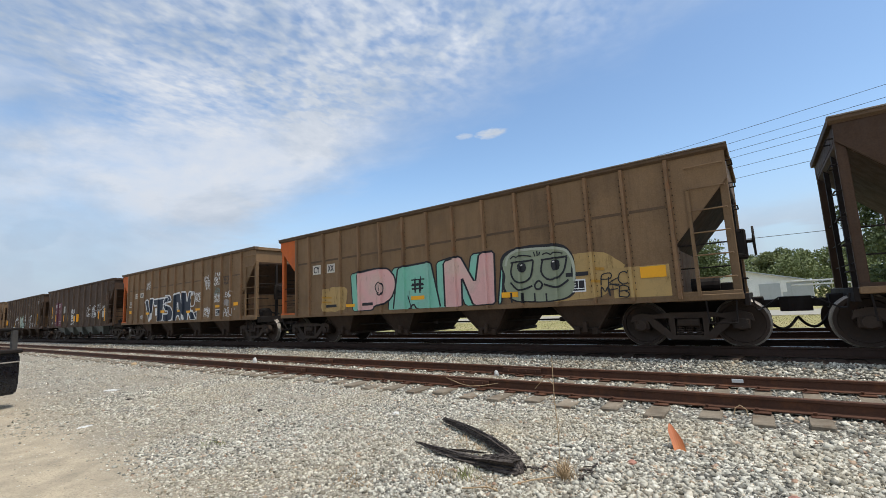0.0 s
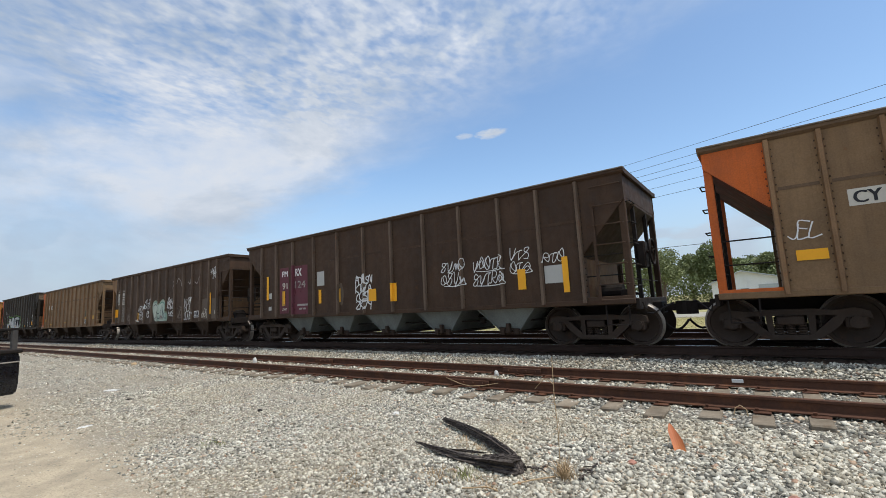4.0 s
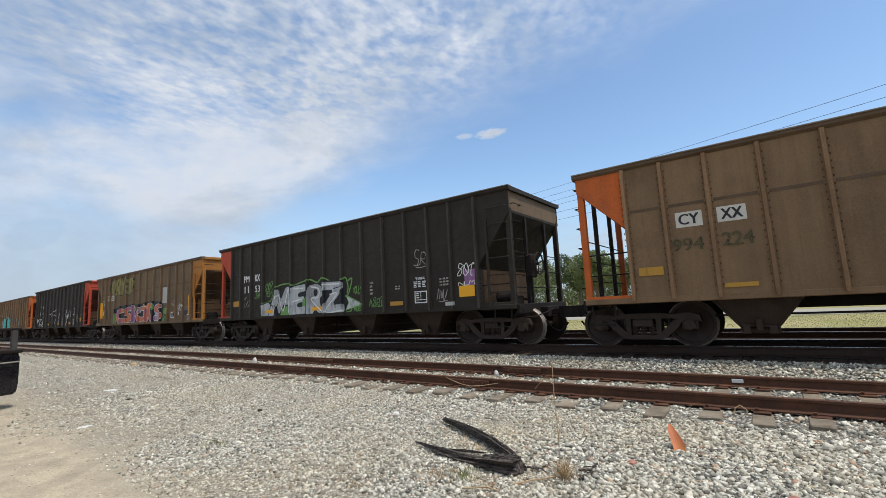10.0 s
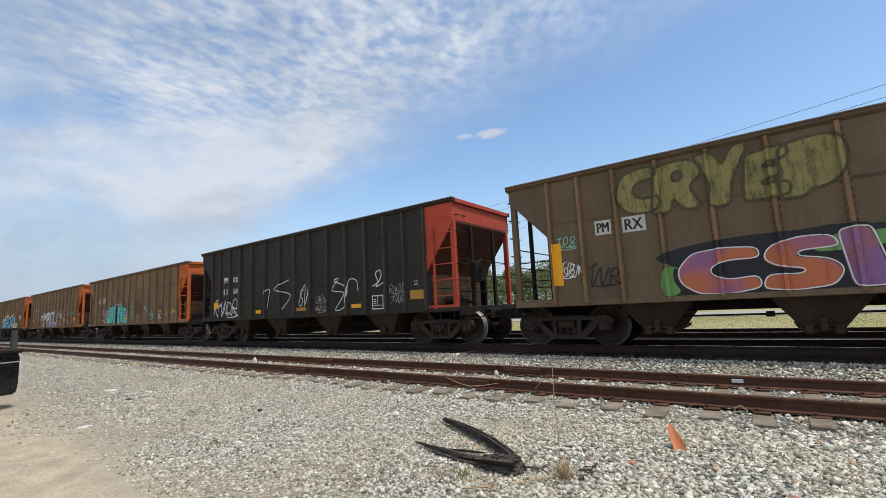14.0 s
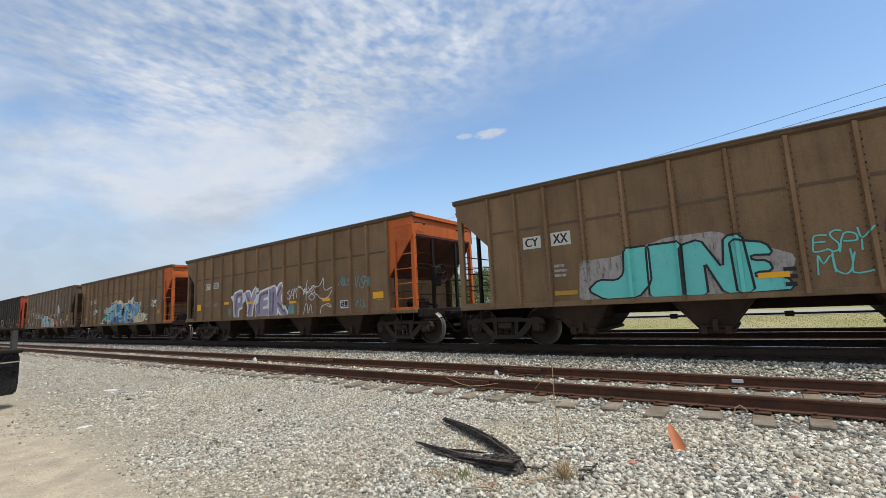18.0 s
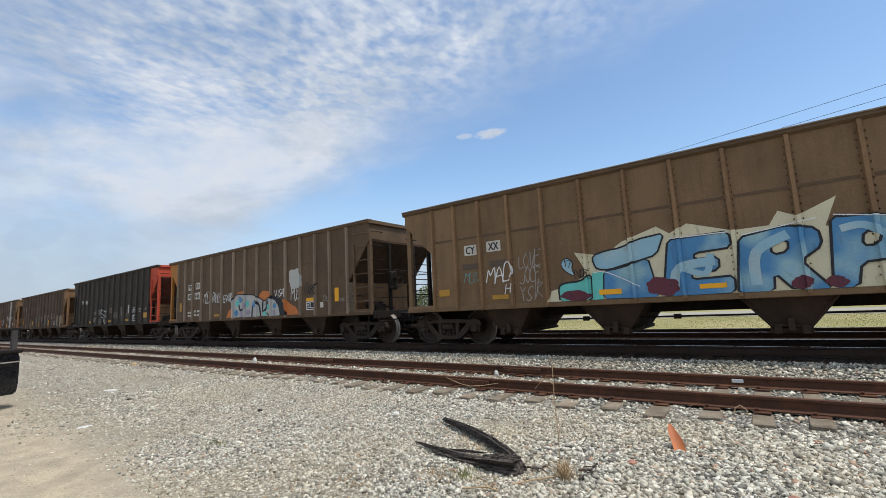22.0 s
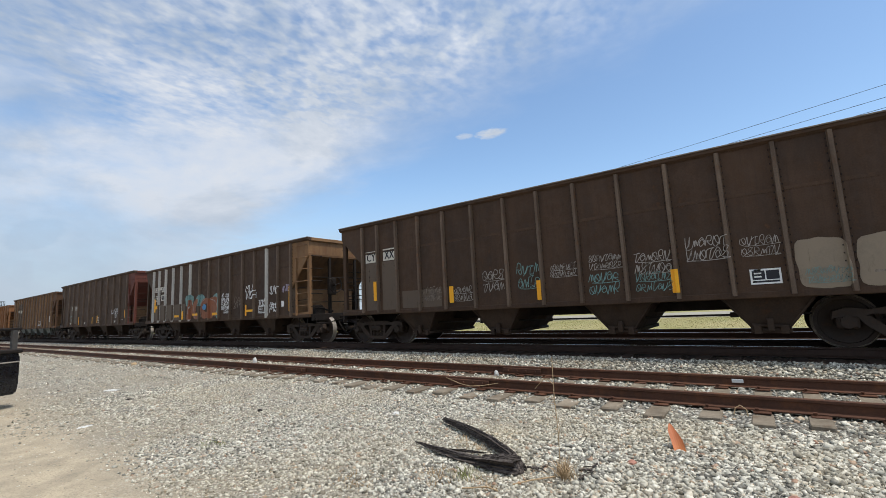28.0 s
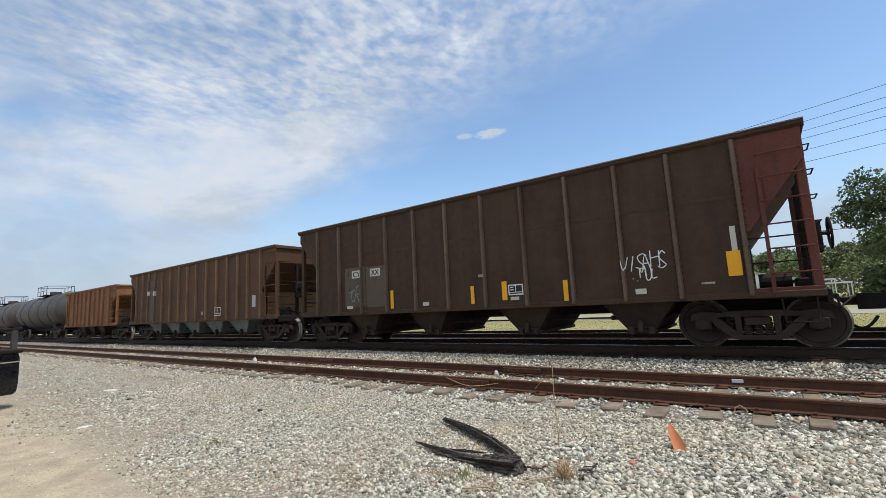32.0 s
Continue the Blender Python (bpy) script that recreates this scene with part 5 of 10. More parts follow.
add(1, "paint_patch", "", OCHRE_P, 1, blot, 2.46, 3.70, 1.05, 1.91, 1, 0.12, 3.0)
add(1, "paint_patch", "", OCHRE_P, 1, blot, 9.54, 12.25, 1.05, 2.09, 2, 0.1, 3.0)
add(1, "paint_patch", "", OCHRE_P, 1, plate, 12.09, 13.19, 1.05, 1.68)
add(1, "paint_patch", "", BLACK_P, 2, blot, 9.42, 11.32, 1.05, 2.40, 5, 0.05, 3.5)
add(1, "graffiti_letter", "rounded grey-green block letter", SAGE_P, 3, blot, 9.49, 11.26, 1.08, 2.33, 5, 0.05, 3.5)
add(1, "paint_patch", "", BLACK_P, 5, plate, 9.65, 9.70, 1.07, 1.31)
add(1, "paint_patch", "", BLACK_P, 5, plate, 9.97, 10.01, 1.05, 1.29)
add(1, "paint_patch", "", BLACK_P, 5, plate, 10.27, 10.31, 1.05, 1.27)
add(1, "paint_patch", "", BLACK_P, 5, plate, 10.56, 10.60, 1.05, 1.25)
add(1, "paint_patch", "", BLACK_P, 4, plate, 6.51, 6.94, 1.70, 1.76)
add(1, "paint_patch", "", BLACK_P, 4, plate, 6.50, 6.93, 1.58, 1.63)
add(1, "paint_patch", "", BLACK_P, 4, plate, 6.60, 6.66, 1.49, 1.88)
add(1, "paint_patch", "", BLACK_P, 4, plate, 6.77, 6.83, 1.48, 1.86)
add(1, "mark_plate", "cream painted patch behind the mark", CREAM_P, 1, plate, 1.98, 2.41, 2.38, 2.70)
add(1, "reporting_mark", "", BLACK_P, 2, bold, 'CY', 2.03, 2.36, 2.43, 2.65)
add(1, "mark_plate", "cream painted patch behind the mark", CREAM_P, 1, plate, 2.74, 3.15, 2.38, 2.68)
add(1, "reporting_mark", "", BLACK_P, 2, bold, 'XX', 2.79, 3.10, 2.43, 2.64)
add(1, "reflector", "yellow reflective strip", YELLOW_REFL, 5, plate, 6.47, 6.96, 1.29, 1.40)
add(1, "reflector", "yellow reflective strip", YELLOW_REFL, 5, plate, 9.41, 9.86, 1.20, 1.33)
add(1, "reflector", "yellow reflective strip", YELLOW_REFL, 5, plate, 3.69, 4.10, 1.20, 1.29)
add(1, "reflector", "yellow reflective strip", YELLOW_REFL, 5, plate, 12.65, 13.13, 1.43, 1.66)
add(1, "paint_patch", "", BLACK_P, 4, plate, 4.44, 4.91, 1.21, 1.30)
add(1, "paint_patch", "", BLACK_P, 4, plate, 2.69, 3.22, 1.22, 1.31)
add(1, "paint_patch", "", BLACK_P, 5, plate, 11.08, 11.59, 1.58, 1.67)
add(1, "data_panel", "", BLACK_P, 1, plate, 11.18, 11.51, 1.23, 1.51)
add(1, "data_box", "white-lined inspection data box", WHITE_P, 2, hollow, 11.18, 11.51, 1.23, 1.51)
add(2, "tag", "sprayed handwriting", WHITE_P, 3, hand, "ALWAYS", 3.55, 4.17, 2.95, 3.14, 0.026, 0.08, 66)
add(2, "tag", "sprayed handwriting", WHITE_P, 3, hand, "ON TOP.", 3.56, 4.16, 2.74, 2.92, 0.026, 0.08, 67)
add(2, "mark_plate", "cream painted patch behind the mark", CREAM_P, 1, plate, 2.03, 2.49, 2.35, 2.63)
add(2, "reporting_mark", "", BLACK_P, 2, bold, 'CY', 2.09, 2.44, 2.39, 2.59)
add(2, "mark_plate", "cream painted patch behind the mark", CREAM_P, 1, plate, 2.72, 3.20, 2.37, 2.63)
add(2, "reporting_mark", "", BLACK_P, 2, bold, 'XX', 2.78, 3.14, 2.41, 2.59)
add(2, "tag", "sprayed handwriting", WHITE_P, 3, hand, "JEL", 1.17, 1.62, 1.87, 2.20, 0.026, 0.08, 72)
add(2, "tag", "sprayed handwriting", WHITE_P, 3, hand, "MUL", 2.88, 3.20, 1.22, 1.41, 0.026, 0.08, 73)
add(2, "tag", "sprayed handwriting", WHITE_P, 3, hand, "NEVER", 10.20, 10.69, 2.51, 2.73, 0.026, 0.08, 74)
add(2, "tag", "sprayed handwriting", WHITE_P, 3, hand, "BOYS", 10.10, 10.53, 2.75, 2.94, 0.026, 0.08, 75)
add(2, "tag", "sprayed handwriting", WHITE_P, 3, hand, "WIN...", 10.28, 10.82, 2.33, 2.51, 0.026, 0.08, 76)
add(2, "tag", "sprayed handwriting", WHITE_P, 3, hand, "IT ALWAYS", 11.03, 11.65, 2.89, 3.06, 0.026, 0.08, 77)
add(2, "tag", "sprayed handwriting", WHITE_P, 3, hand, "KNEW YOU", 11.01, 11.65, 2.69, 2.85, 0.026, 0.08, 78)
add(2, "tag", "sprayed handwriting", WHITE_P, 3, hand, "WERE A", 11.00, 11.48, 2.49, 2.66, 0.026, 0.08, 79)
add(2, "tag", "faded blue-grey tag", TEAL_P, 3, scrawl, 11.06, 11.61, 2.21, 2.43, 22, 0.05, 4, 1)
add(2, "tag", "sprayed handwriting", WHITE_P, 3, hand, "BEHIND", 11.02, 11.63, 1.92, 2.10, 0.026, 0.08, 81)
add(2, "tag", "sprayed handwriting", WHITE_P, 3, hand, "OTHERS", 11.05, 11.64, 1.74, 1.90, 0.026, 0.08, 82)
add(2, "tag", "sprayed tag in loose strokes", TEAL_P, 3, scrawl, 11.04, 11.65, 2.08, 2.24, 23, 0.03, 5, 1)
add(2, "tag", "sprayed tag in loose strokes", BLACK_P, 3, scrawl, 11.83, 12.43, 2.46, 2.84, 24, 0.035, 5, 2)
add(2, "tag", "sprayed handwriting", WHITE_P, 3, hand, "JEXUS", 11.86, 12.47, 1.91, 2.15, 0.026, 0.08, 85)
add(2, "paint_patch", "", DULL_P, 1, blot, 11.86, 12.38, 1.53, 1.85, 25, 0.2, 2)
add(2, "tag", "sprayed handwriting", WHITE_P, 3, hand, "PGEUN", 11.86, 12.50, 1.09, 1.47, 0.026, 0.08, 87)
add(2, "tag", "sprayed tag in loose strokes", WHITE_P, 3, scrawl, 10.14, 10.76, 1.37, 1.56, 27, 0.03, 5, 1)
add(2, "reflector", "yellow reflective strip", YELLOW_REFL, 5, plate, 1.26, 1.68, 1.53, 1.71)
add(2, "reflector", "yellow reflective strip", YELLOW_REFL, 5, plate, 3.63, 4.06, 1.43, 1.54)
add(2, "reflector", "yellow reflective strip", YELLOW_REFL, 5, plate, 5.48, 5.95, 1.46, 1.59)
add(2, "reflector", "yellow reflective strip", YELLOW_REFL, 5, plate, 7.41, 7.68, 1.45, 1.55)
add(2, "reflector", "yellow reflective strip", YELLOW_REFL, 5, plate, 8.37, 8.81, 1.37, 1.48)
add(2, "reflector", "yellow reflective strip", YELLOW_REFL, 5, plate, 9.31, 9.75, 1.45, 1.55)
add(2, "reflector", "yellow reflective strip", YELLOW_REFL, 5, plate, 11.14, 11.58, 1.52, 1.62)
add(2, "reflector", "yellow reflective strip", YELLOW_REFL, 5, plate, 12.69, 13.05, 1.54, 1.68)
add(2, "paint_patch", "", DULL_P, 1, plate, 12.70, 12.83, 1.36, 1.45)
add(2, "data_panel", "", BLACK_P, 1, plate, 11.16, 11.57, 1.17, 1.44)
add(2, "data_box", "white-lined inspection data box", WHITE_P, 2, hollow, 11.16, 11.57, 1.17, 1.44)
add(3, "paint_patch", "", MAROON_P, 1, plate, 2.24, 2.79, 1.10, 2.80)
add(3, "paint_patch", "", MAROON_P, 1, plate, 2.91, 3.91, 1.05, 2.83)
add(3, "reporting_mark", "", WHITE_P, 3, bold, 'PM', 2.39, 2.76, 2.45, 2.66)
add(3, "reporting_mark", "", WHITE_P, 3, bold, 'RX', 3.21, 3.58, 2.42, 2.69)
add(3, "car_number", "", CREAM_P, 3, bold, '91', 2.41, 2.73, 1.99, 2.22)
add(3, "car_number", "", DULL_P, 3, bold, '124', 3.19, 3.80, 1.99, 2.24)
add(3, "reflector", "yellow reflective strip", YELLOW_REFL, 5, plate, 1.39, 1.53, 1.64, 2.54)
add(3, "reflector", "yellow reflective strip", DULL_REFL, 5, plate, 2.40, 2.60, 1.38, 1.92)
add(3, "reflector", "yellow reflective strip", YELLOW_REFL, 5, plate, 2.49, 2.59, 1.46, 1.92)
add(3, "reflector", "yellow reflective strip", YELLOW_REFL, 5, plate, 4.54, 4.68, 1.38, 1.84)
add(3, "paint_patch", "", GREY_P, 1, plate, 4.44, 4.83, 1.98, 2.47)
add(3, "paint_patch", "", BROWN_P, 1, blot, 5.54, 5.79, 1.27, 2.02, 41, 0.12, 3.0)
add(3, "reflector", "yellow reflective strip", DULL_REFL, 5, plate, 5.59, 5.68, 1.38, 1.82)
add(3, "paint_patch", "", GREY_P, 1, plate, 1.53, 1.71, 1.68, 1.89)
add(3, "paint_patch", "", GREY_P, 1, plate, 1.50, 1.69, 1.24, 1.38)
add(3, "paint_patch", "", DULL_P, 2, plate, 3.32, 3.92, 1.34, 1.41)
add(3, "small_print", "", DULL_P, 3, bars, 3.43, 3.90, 1.21, 1.32, 1, 42, 2)
add(3, "lettering", "", CREAM_P, 3, lettering, 'LT WT', 2.39, 2.68, 1.20, 1.29, 0.018, 0.0)
add(3, "tag", "sprayed tag in loose strokes", WHITE_P, 3, scrawl, 9.80, 10.59, 1.59, 2.32, 44, 0.03, 3, 2)
add(3, "tag", "sprayed tag in loose strokes", WHITE_P, 3, scrawl, 10.83, 11.74, 1.53, 2.27, 45, 0.03, 3, 2)
add(3, "tag", "sprayed tag in loose strokes", WHITE_P, 3, scrawl, 11.91, 12.48, 1.76, 2.41, 46, 0.03, 3, 2)
add(3, "tag", "sprayed tag in loose strokes", WHITE_P, 3, scrawl, 12.78, 13.33, 1.93, 2.25, 47, 0.035, 3, 1)
add(3, "paint_patch", "", GREY_P, 1, plate, 12.81, 13.28, 1.47, 1.88)
add(3, "paint_patch", "", GREY_P, 1, plate, 6.90, 7.27, 1.33, 1.68)
add(3, "reflector", "yellow reflective strip", YELLOW_REFL, 5, plate, 7.97, 8.16, 1.29, 1.83)
add(3, "reflector", "yellow reflective strip", YELLOW_REFL, 5, plate, 12.12, 12.33, 1.37, 1.86)
add(3, "reflector", "yellow reflective strip", YELLOW_REFL, 5, plate, 13.25, 13.39, 1.24, 2.05)
add(3, "reflector", "yellow reflective strip", YELLOW_REFL, 5, plate, 6.98, 7.31, 1.34, 1.71)
add(4, "mark_plate", "cream painted patch behind the mark", CREAM_P, 1, plate, 1.13, 1.61, 2.50, 2.86)
add(4, "reporting_mark", "", BLACK_P, 2, bold, 'CY', 1.19, 1.56, 2.55, 2.80)
add(4, "mark_plate", "cream painted patch behind the mark", CREAM_P, 1, plate, 1.86, 2.39, 2.51, 2.88)
add(4, "reporting_mark", "", BLACK_P, 2, bold, 'XX', 1.93, 2.32, 2.57, 2.82)
add(4, "mark_plate", "cream painted patch behind the mark", CREAM_P, 1, plate, 1.12, 1.60, 2.11, 2.46)
add(4, "reporting_mark", "", BLACK_P, 2, bold, '83', 1.18, 1.54, 2.16, 2.41)
add(4, "mark_plate", "cream painted patch behind the mark", CREAM_P, 1, plate, 1.85, 2.37, 2.10, 2.46)
add(4, "reporting_mark", "", BLACK_P, 2, bold, '422', 1.91, 2.31, 2.15, 2.41)
add(4, "reflector", "yellow reflective strip", YELLOW_REFL, 5, plate, 1.10, 1.30, 1.39, 1.85)
add(4, "reflector", "yellow reflective strip", YELLOW_REFL, 5, plate, 4.26, 4.37, 1.13, 1.56)
add(4, "reflector", "yellow reflective strip", YELLOW_REFL, 5, plate, 6.79, 6.91, 1.06, 1.53)
add(4, "reflector", "yellow reflective strip", YELLOW_REFL, 5, plate, 9.63, 9.74, 1.10, 1.54)
add(4, "reflector", "yellow reflective strip", YELLOW_REFL, 5, plate, 12.40, 12.51, 1.26, 2.20)
add(4, "tag", "sprayed tag in loose strokes", DULL_P, 3, scrawl, 1.89, 2.36, 1.10, 2.05, 51, 0.03, 2, 3)
add(4, "tag", "sprayed tag in loose strokes", FAINT_P, 3, scrawl, 2.62, 3.10, 1.16, 1.57, 52, 0.03, 3, 1)
add(4, "paint_patch", "", WHITE_P, 2, blot, 5.44, 5.78, 1.25, 1.62, 56, 0.04, 2)
add(4, "paint_patch", "", DARK, 3, blot, 5.48, 5.73, 1.29, 1.58, 56, 0.04, 2)
add(4, "paint_patch", "", WHITE_P, 4, plate, 5.55, 5.60, 1.45, 1.51)
add(4, "paint_patch", "", WHITE_P, 4, plate, 5.65, 5.70, 1.46, 1.52)
add(4, "tag", "sprayed tag in loose strokes", FAINT_P, 3, scrawl, 9.13, 9.61, 1.17, 1.81, 63, 0.04, 3, 1)
add(4, "data_panel", "", BLACK_P, 1, plate, 10.91, 11.35, 1.14, 1.44)
add(4, "data_box", "white-lined inspection data box", WHITE_P, 2, hollow, 10.91, 11.35, 1.14, 1.44)
add(4, "paint_patch", "", BROWN_P, 1, blot, 11.64, 12.34, 1.05, 1.96, 65, 0.05, 6)
add(4, "paint_patch", "", BROWN_P, 0.1, plate, 12.54, 13.13, 1.05, 1.94)
add(4, "tag", "sprayed tag in loose strokes", CREAM_P, 3, scrawl, 11.62, 12.24, 1.06, 1.49, 66, 0.04, 5, 1)
add(4, "paint_patch", "", CREAM_P, 3, plate, 12.83, 12.91, 1.25, 1.40)
add(4, "tag", "sprayed tag in loose strokes", WHITE_P, 3, scrawl, 12.40, 13.04, 3.03, 3.35, 71, 0.04, 3, 1)
add(4, "tag", "sprayed handwriting", WHITE_P, 3, hand, "TMI", 12.57, 12.98, 2.79, 3.04, 0.026, 0.08, 62)
add(4, "paint_patch", "", BROWN_P, 0.1, plate, 1.01, 1.66, 1.07, 3.00)
add(4, "paint_patch", "", BROWN_P, 0.1, plate, 1.76, 2.45, 1.10, 2.98)
add(5, "mark_plate", "cream painted patch behind the mark", CREAM_P, 1, plate, 1.98, 2.44, 2.36, 2.66)
add(5, "reporting_mark", "", BLACK_P, 2, bold, 'CY', 2.03, 2.39, 2.41, 2.62)
add(5, "mark_plate", "cream painted patch behind the mark", CREAM_P, 1, plate, 2.68, 3.14, 2.37, 2.66)
add(5, "reporting_mark", "", BLACK_P, 2, bold, 'XX', 2.74, 3.09, 2.42, 2.62)
add(5, "reflector", "yellow reflective strip", DULL_REFL, 5, plate, 1.21, 1.67, 1.47, 1.64)
add(5, "reflector", "yellow reflective strip", DULL_REFL, 5, plate, 2.66, 3.17, 1.15, 1.23)
add(5, "reflector", "yellow reflective strip", DULL_REFL, 5, plate, 6.51, 6.97, 1.23, 1.32)
add(5, "reflector", "yellow reflective strip", DULL_REFL, 5, plate, 12.68, 13.09, 1.40, 1.64)
add(5, "paint_patch", "", MOSS_P, 1, blot, 11.10, 11.58, 1.65, 2.01, 84, 0.04, 8)
add(5, "paint_patch", "", DULL_REFL, 1, plate, 11.09, 11.59, 1.44, 1.58)
add(5, "data_panel", "", BLACK_P, 1, plate, 11.10, 11.54, 1.15, 1.44)
add(5, "data_box", "white-lined inspection data box", WHITE_P, 2, hollow, 11.10, 11.54, 1.15, 1.44)
add(5, "paint_patch", "", DARK, 2, plate, 12.89, 13.04, 1.35, 1.37)
add(5, "car_number", "", MOSS_P, 3, bold, '994', 1.87, 2.42, 1.90, 2.14)
add(5, "car_number", "", MOSS_P, 3, bold, '224', 2.71, 3.21, 1.92, 2.17)
add(6, "reporting_mark", "", WHITE_P, 3, bold, 'PM', 1.99, 2.40, 2.44, 2.69)
add(6, "reporting_mark", "", WHITE_P, 3, bold, 'RX', 2.80, 3.17, 2.43, 2.70)
add(6, "car_number", "", WHITE_P, 3, bold, '11', 2.04, 2.36, 2.00, 2.27)
add(6, "car_number", "", WHITE_P, 3, bold, '53', 2.81, 3.17, 2.00, 2.26)
add(6, "tag", "sprayed tag in loose strokes", DULL_P, 3, scrawl, 1.97, 2.42, 1.40, 1.83, 93, 0.02, 2, 1)
add(6, "tag", "sprayed tag in loose strokes", LIME_P, 3, scrawl, 8.53, 8.94, 1.06, 1.24, 98, 0.03, 4, 1)
add(6, "tag", "sprayed tag in loose strokes", LIME_P, 3, scrawl, 9.24, 9.88, 1.16, 1.46, 99, 0.04, 6, 1)
add(6, "reflector", "yellow reflective strip", YELLOW_REFL, 5, plate, 3.60, 4.05, 1.15, 1.27)
add(6, "reflector", "yellow reflective strip", YELLOW_REFL, 5, plate, 6.44, 7.02, 1.15, 1.28)
add(6, "reflector", "yellow reflective strip", DULL_REFL, 5, plate, 10.15, 10.66, 1.16, 1.28)
add(6, "reflector", "yellow reflective strip", DULL_REFL, 5, plate, 1.19, 1.65, 1.48, 1.70)
add(6, "data_box", "white-lined inspection data box", WHITE_P, 2, hollow, 11.10, 11.55, 1.19, 1.53)
add(6, "lettering", "", WHITE_P, 3, lettering, 'WARNING', 11.16, 11.49, 1.85, 1.93, 0.018, 0.0)
add(6, "small_print", "", WHITE_P, 3, bars, 11.08, 11.55, 1.64, 1.83, 4, 101, 3)
add(6, "small_print", "", DULL_P, 3, bars, 12.01, 12.35, 1.63, 1.88, 3, 102, 3)
add(6, "small_print", "", DULL_P, 3, bars, 9.30, 9.47, 1.54, 1.98, 4, 103, 1)
add(6, "tag", "sprayed tag in loose strokes", DULL_P, 3, scrawl, 11.09, 11.58, 2.20, 2.73, 104, 0.03, 3, 1)
add(6, "tag", "sprayed tag in loose strokes", DULL_P, 3, scrawl, 11.89, 12.25, 1.20, 1.57, 105, 0.03, 4, 1)
add(6, "tag", "sprayed handwriting", WHITE_P, 3, hand, "NLM", 12.64, 13.14, 1.58, 1.69, 0.026, 0.08, 3)
add(6, "tag", "sprayed tag in loose strokes", WHITE_P, 3, scrawl, 12.61, 13.16, 1.83, 2.22, 106, 0.05, 3, 1)
add(6, "reflector", "yellow reflective strip", YELLOW_REFL, 5, plate, 12.65, 13.14, 1.29, 1.58)
add(6, "paint_patch", "", PURPLE_P, 1, plate, 12.83, 13.16, 1.57, 2.00)
add(6, "small_print", "", DULL_P, 3, bars, 10.36, 10.57, 1.63, 1.77, 2, 107, 2)
add(6, "paint_patch", "", GREY_P, 1, plate, 12.17, 12.48, 1.08, 1.18)
add(7, "mark_plate", "cream painted patch behind the mark", CREAM_P, 1, plate, 2.10, 2.44, 2.43, 2.74)
add(7, "reporting_mark", "", BLACK_P, 2, bold, 'PM', 2.14, 2.40, 2.48, 2.69)
add(7, "mark_plate", "cream painted patch behind the mark", CREAM_P, 1, plate, 2.67, 3.13, 2.41, 2.74)
add(7, "reporting_mark", "", BLACK_P, 2, bold, 'RX', 2.72, 3.08, 2.46, 2.69)
add(7, "paint_patch", "", BLACK_P, 1, blot, 3.57, 10.18, 1.05, 2.05, 112, 0.08, 5)
add(7, "paint_patch", "", LIME_P, 1, blot, 9.96, 10.67, 1.05, 1.71, 113, 0.2, 3)
add(7, "paint_patch", "", LIME_P, 2, blot, 8.56, 9.03, 1.73, 2.05, 114, 0.2, 2)
add(7, "paint_patch", "", LIME_P, 2, blot, 5.55, 6.80, 1.66, 1.93, 116, 0.2, 2)
add(7, "paint_patch", "", LIME_P, 2, blot, 3.29, 3.66, 1.05, 1.60, 115, 0.1, 3)
add(7, "paint_patch", "", LILAC_P, 4, blot, 9.23, 9.78, 1.11, 1.54, 117, 0.1, 2.4)
add(7, "paint_patch", "", LILAC_P, 4, blot, 7.12, 7.44, 1.58, 1.83, 118, 0.2, 2.2)
add(7, "paint_patch", "", ORANGE_P, 4, blot, 7.99, 8.55, 1.71, 2.01, 119, 0.2, 2.2)
add(7, "reflector", "yellow reflective strip", YELLOW_REFL, 5, plate, 6.82, 6.97, 1.37, 1.78)
add(7, "reflector", "yellow reflective strip", DULL_REFL, 5, plate, 10.70, 10.81, 1.17, 1.60)
add(7, "reflector", "yellow reflective strip", YELLOW_REFL, 5, plate, 12.99, 13.07, 1.32, 2.22)
add(7, "reflector", "yellow reflective strip", YELLOW_REFL, 5, plate, 1.10, 1.30, 1.39, 2.36)
add(7, "paint_patch", "plain pale grey painted square", GREY_P, 2, plate, 10.09, 10.83, 1.95, 2.76)
add(7, "tag", "sprayed handwriting", BLACK_P, 3, hand, "WH", 10.25, 10.54, 1.32, 1.45, 0.026, 0.08, 41)
add(7, "tag", "sprayed handwriting", BLACK_P, 3, hand, "KST", 10.29, 10.57, 1.20, 1.32, 0.026, 0.08, 42)
add(7, "tag", "sprayed handwriting", BLACK_P, 3, hand, "IFO", 10.32, 10.60, 1.06, 1.17, 0.026, 0.08, 43)
add(7, "data_panel", "", BLACK_P, 1, plate, 11.10, 11.60, 1.18, 1.48)
add(7, "data_box", "white-lined inspection data box", WHITE_P, 2, hollow, 11.10, 11.60, 1.18, 1.48)
add(7, "tag", "sprayed tag in loose strokes", DULL_P, 3, scrawl, 11.17, 11.58, 1.78, 2.14, 121, 0.03, 2, 1)
add(7, "tag", "sprayed handwriting", WHITE_P, 3, hand, "FAKEP", 11.90, 12.42, 1.48, 1.77, 0.026, 0.08, 47)
add(7, "paint_patch", "", CREAM_P, 2, plate, 11.90, 12.04, 1.30, 1.47)
add(7, "paint_patch", "", NAVY_P, 2, blot, 12.59, 12.97, 1.28, 1.62, 122, 0.05, 6)
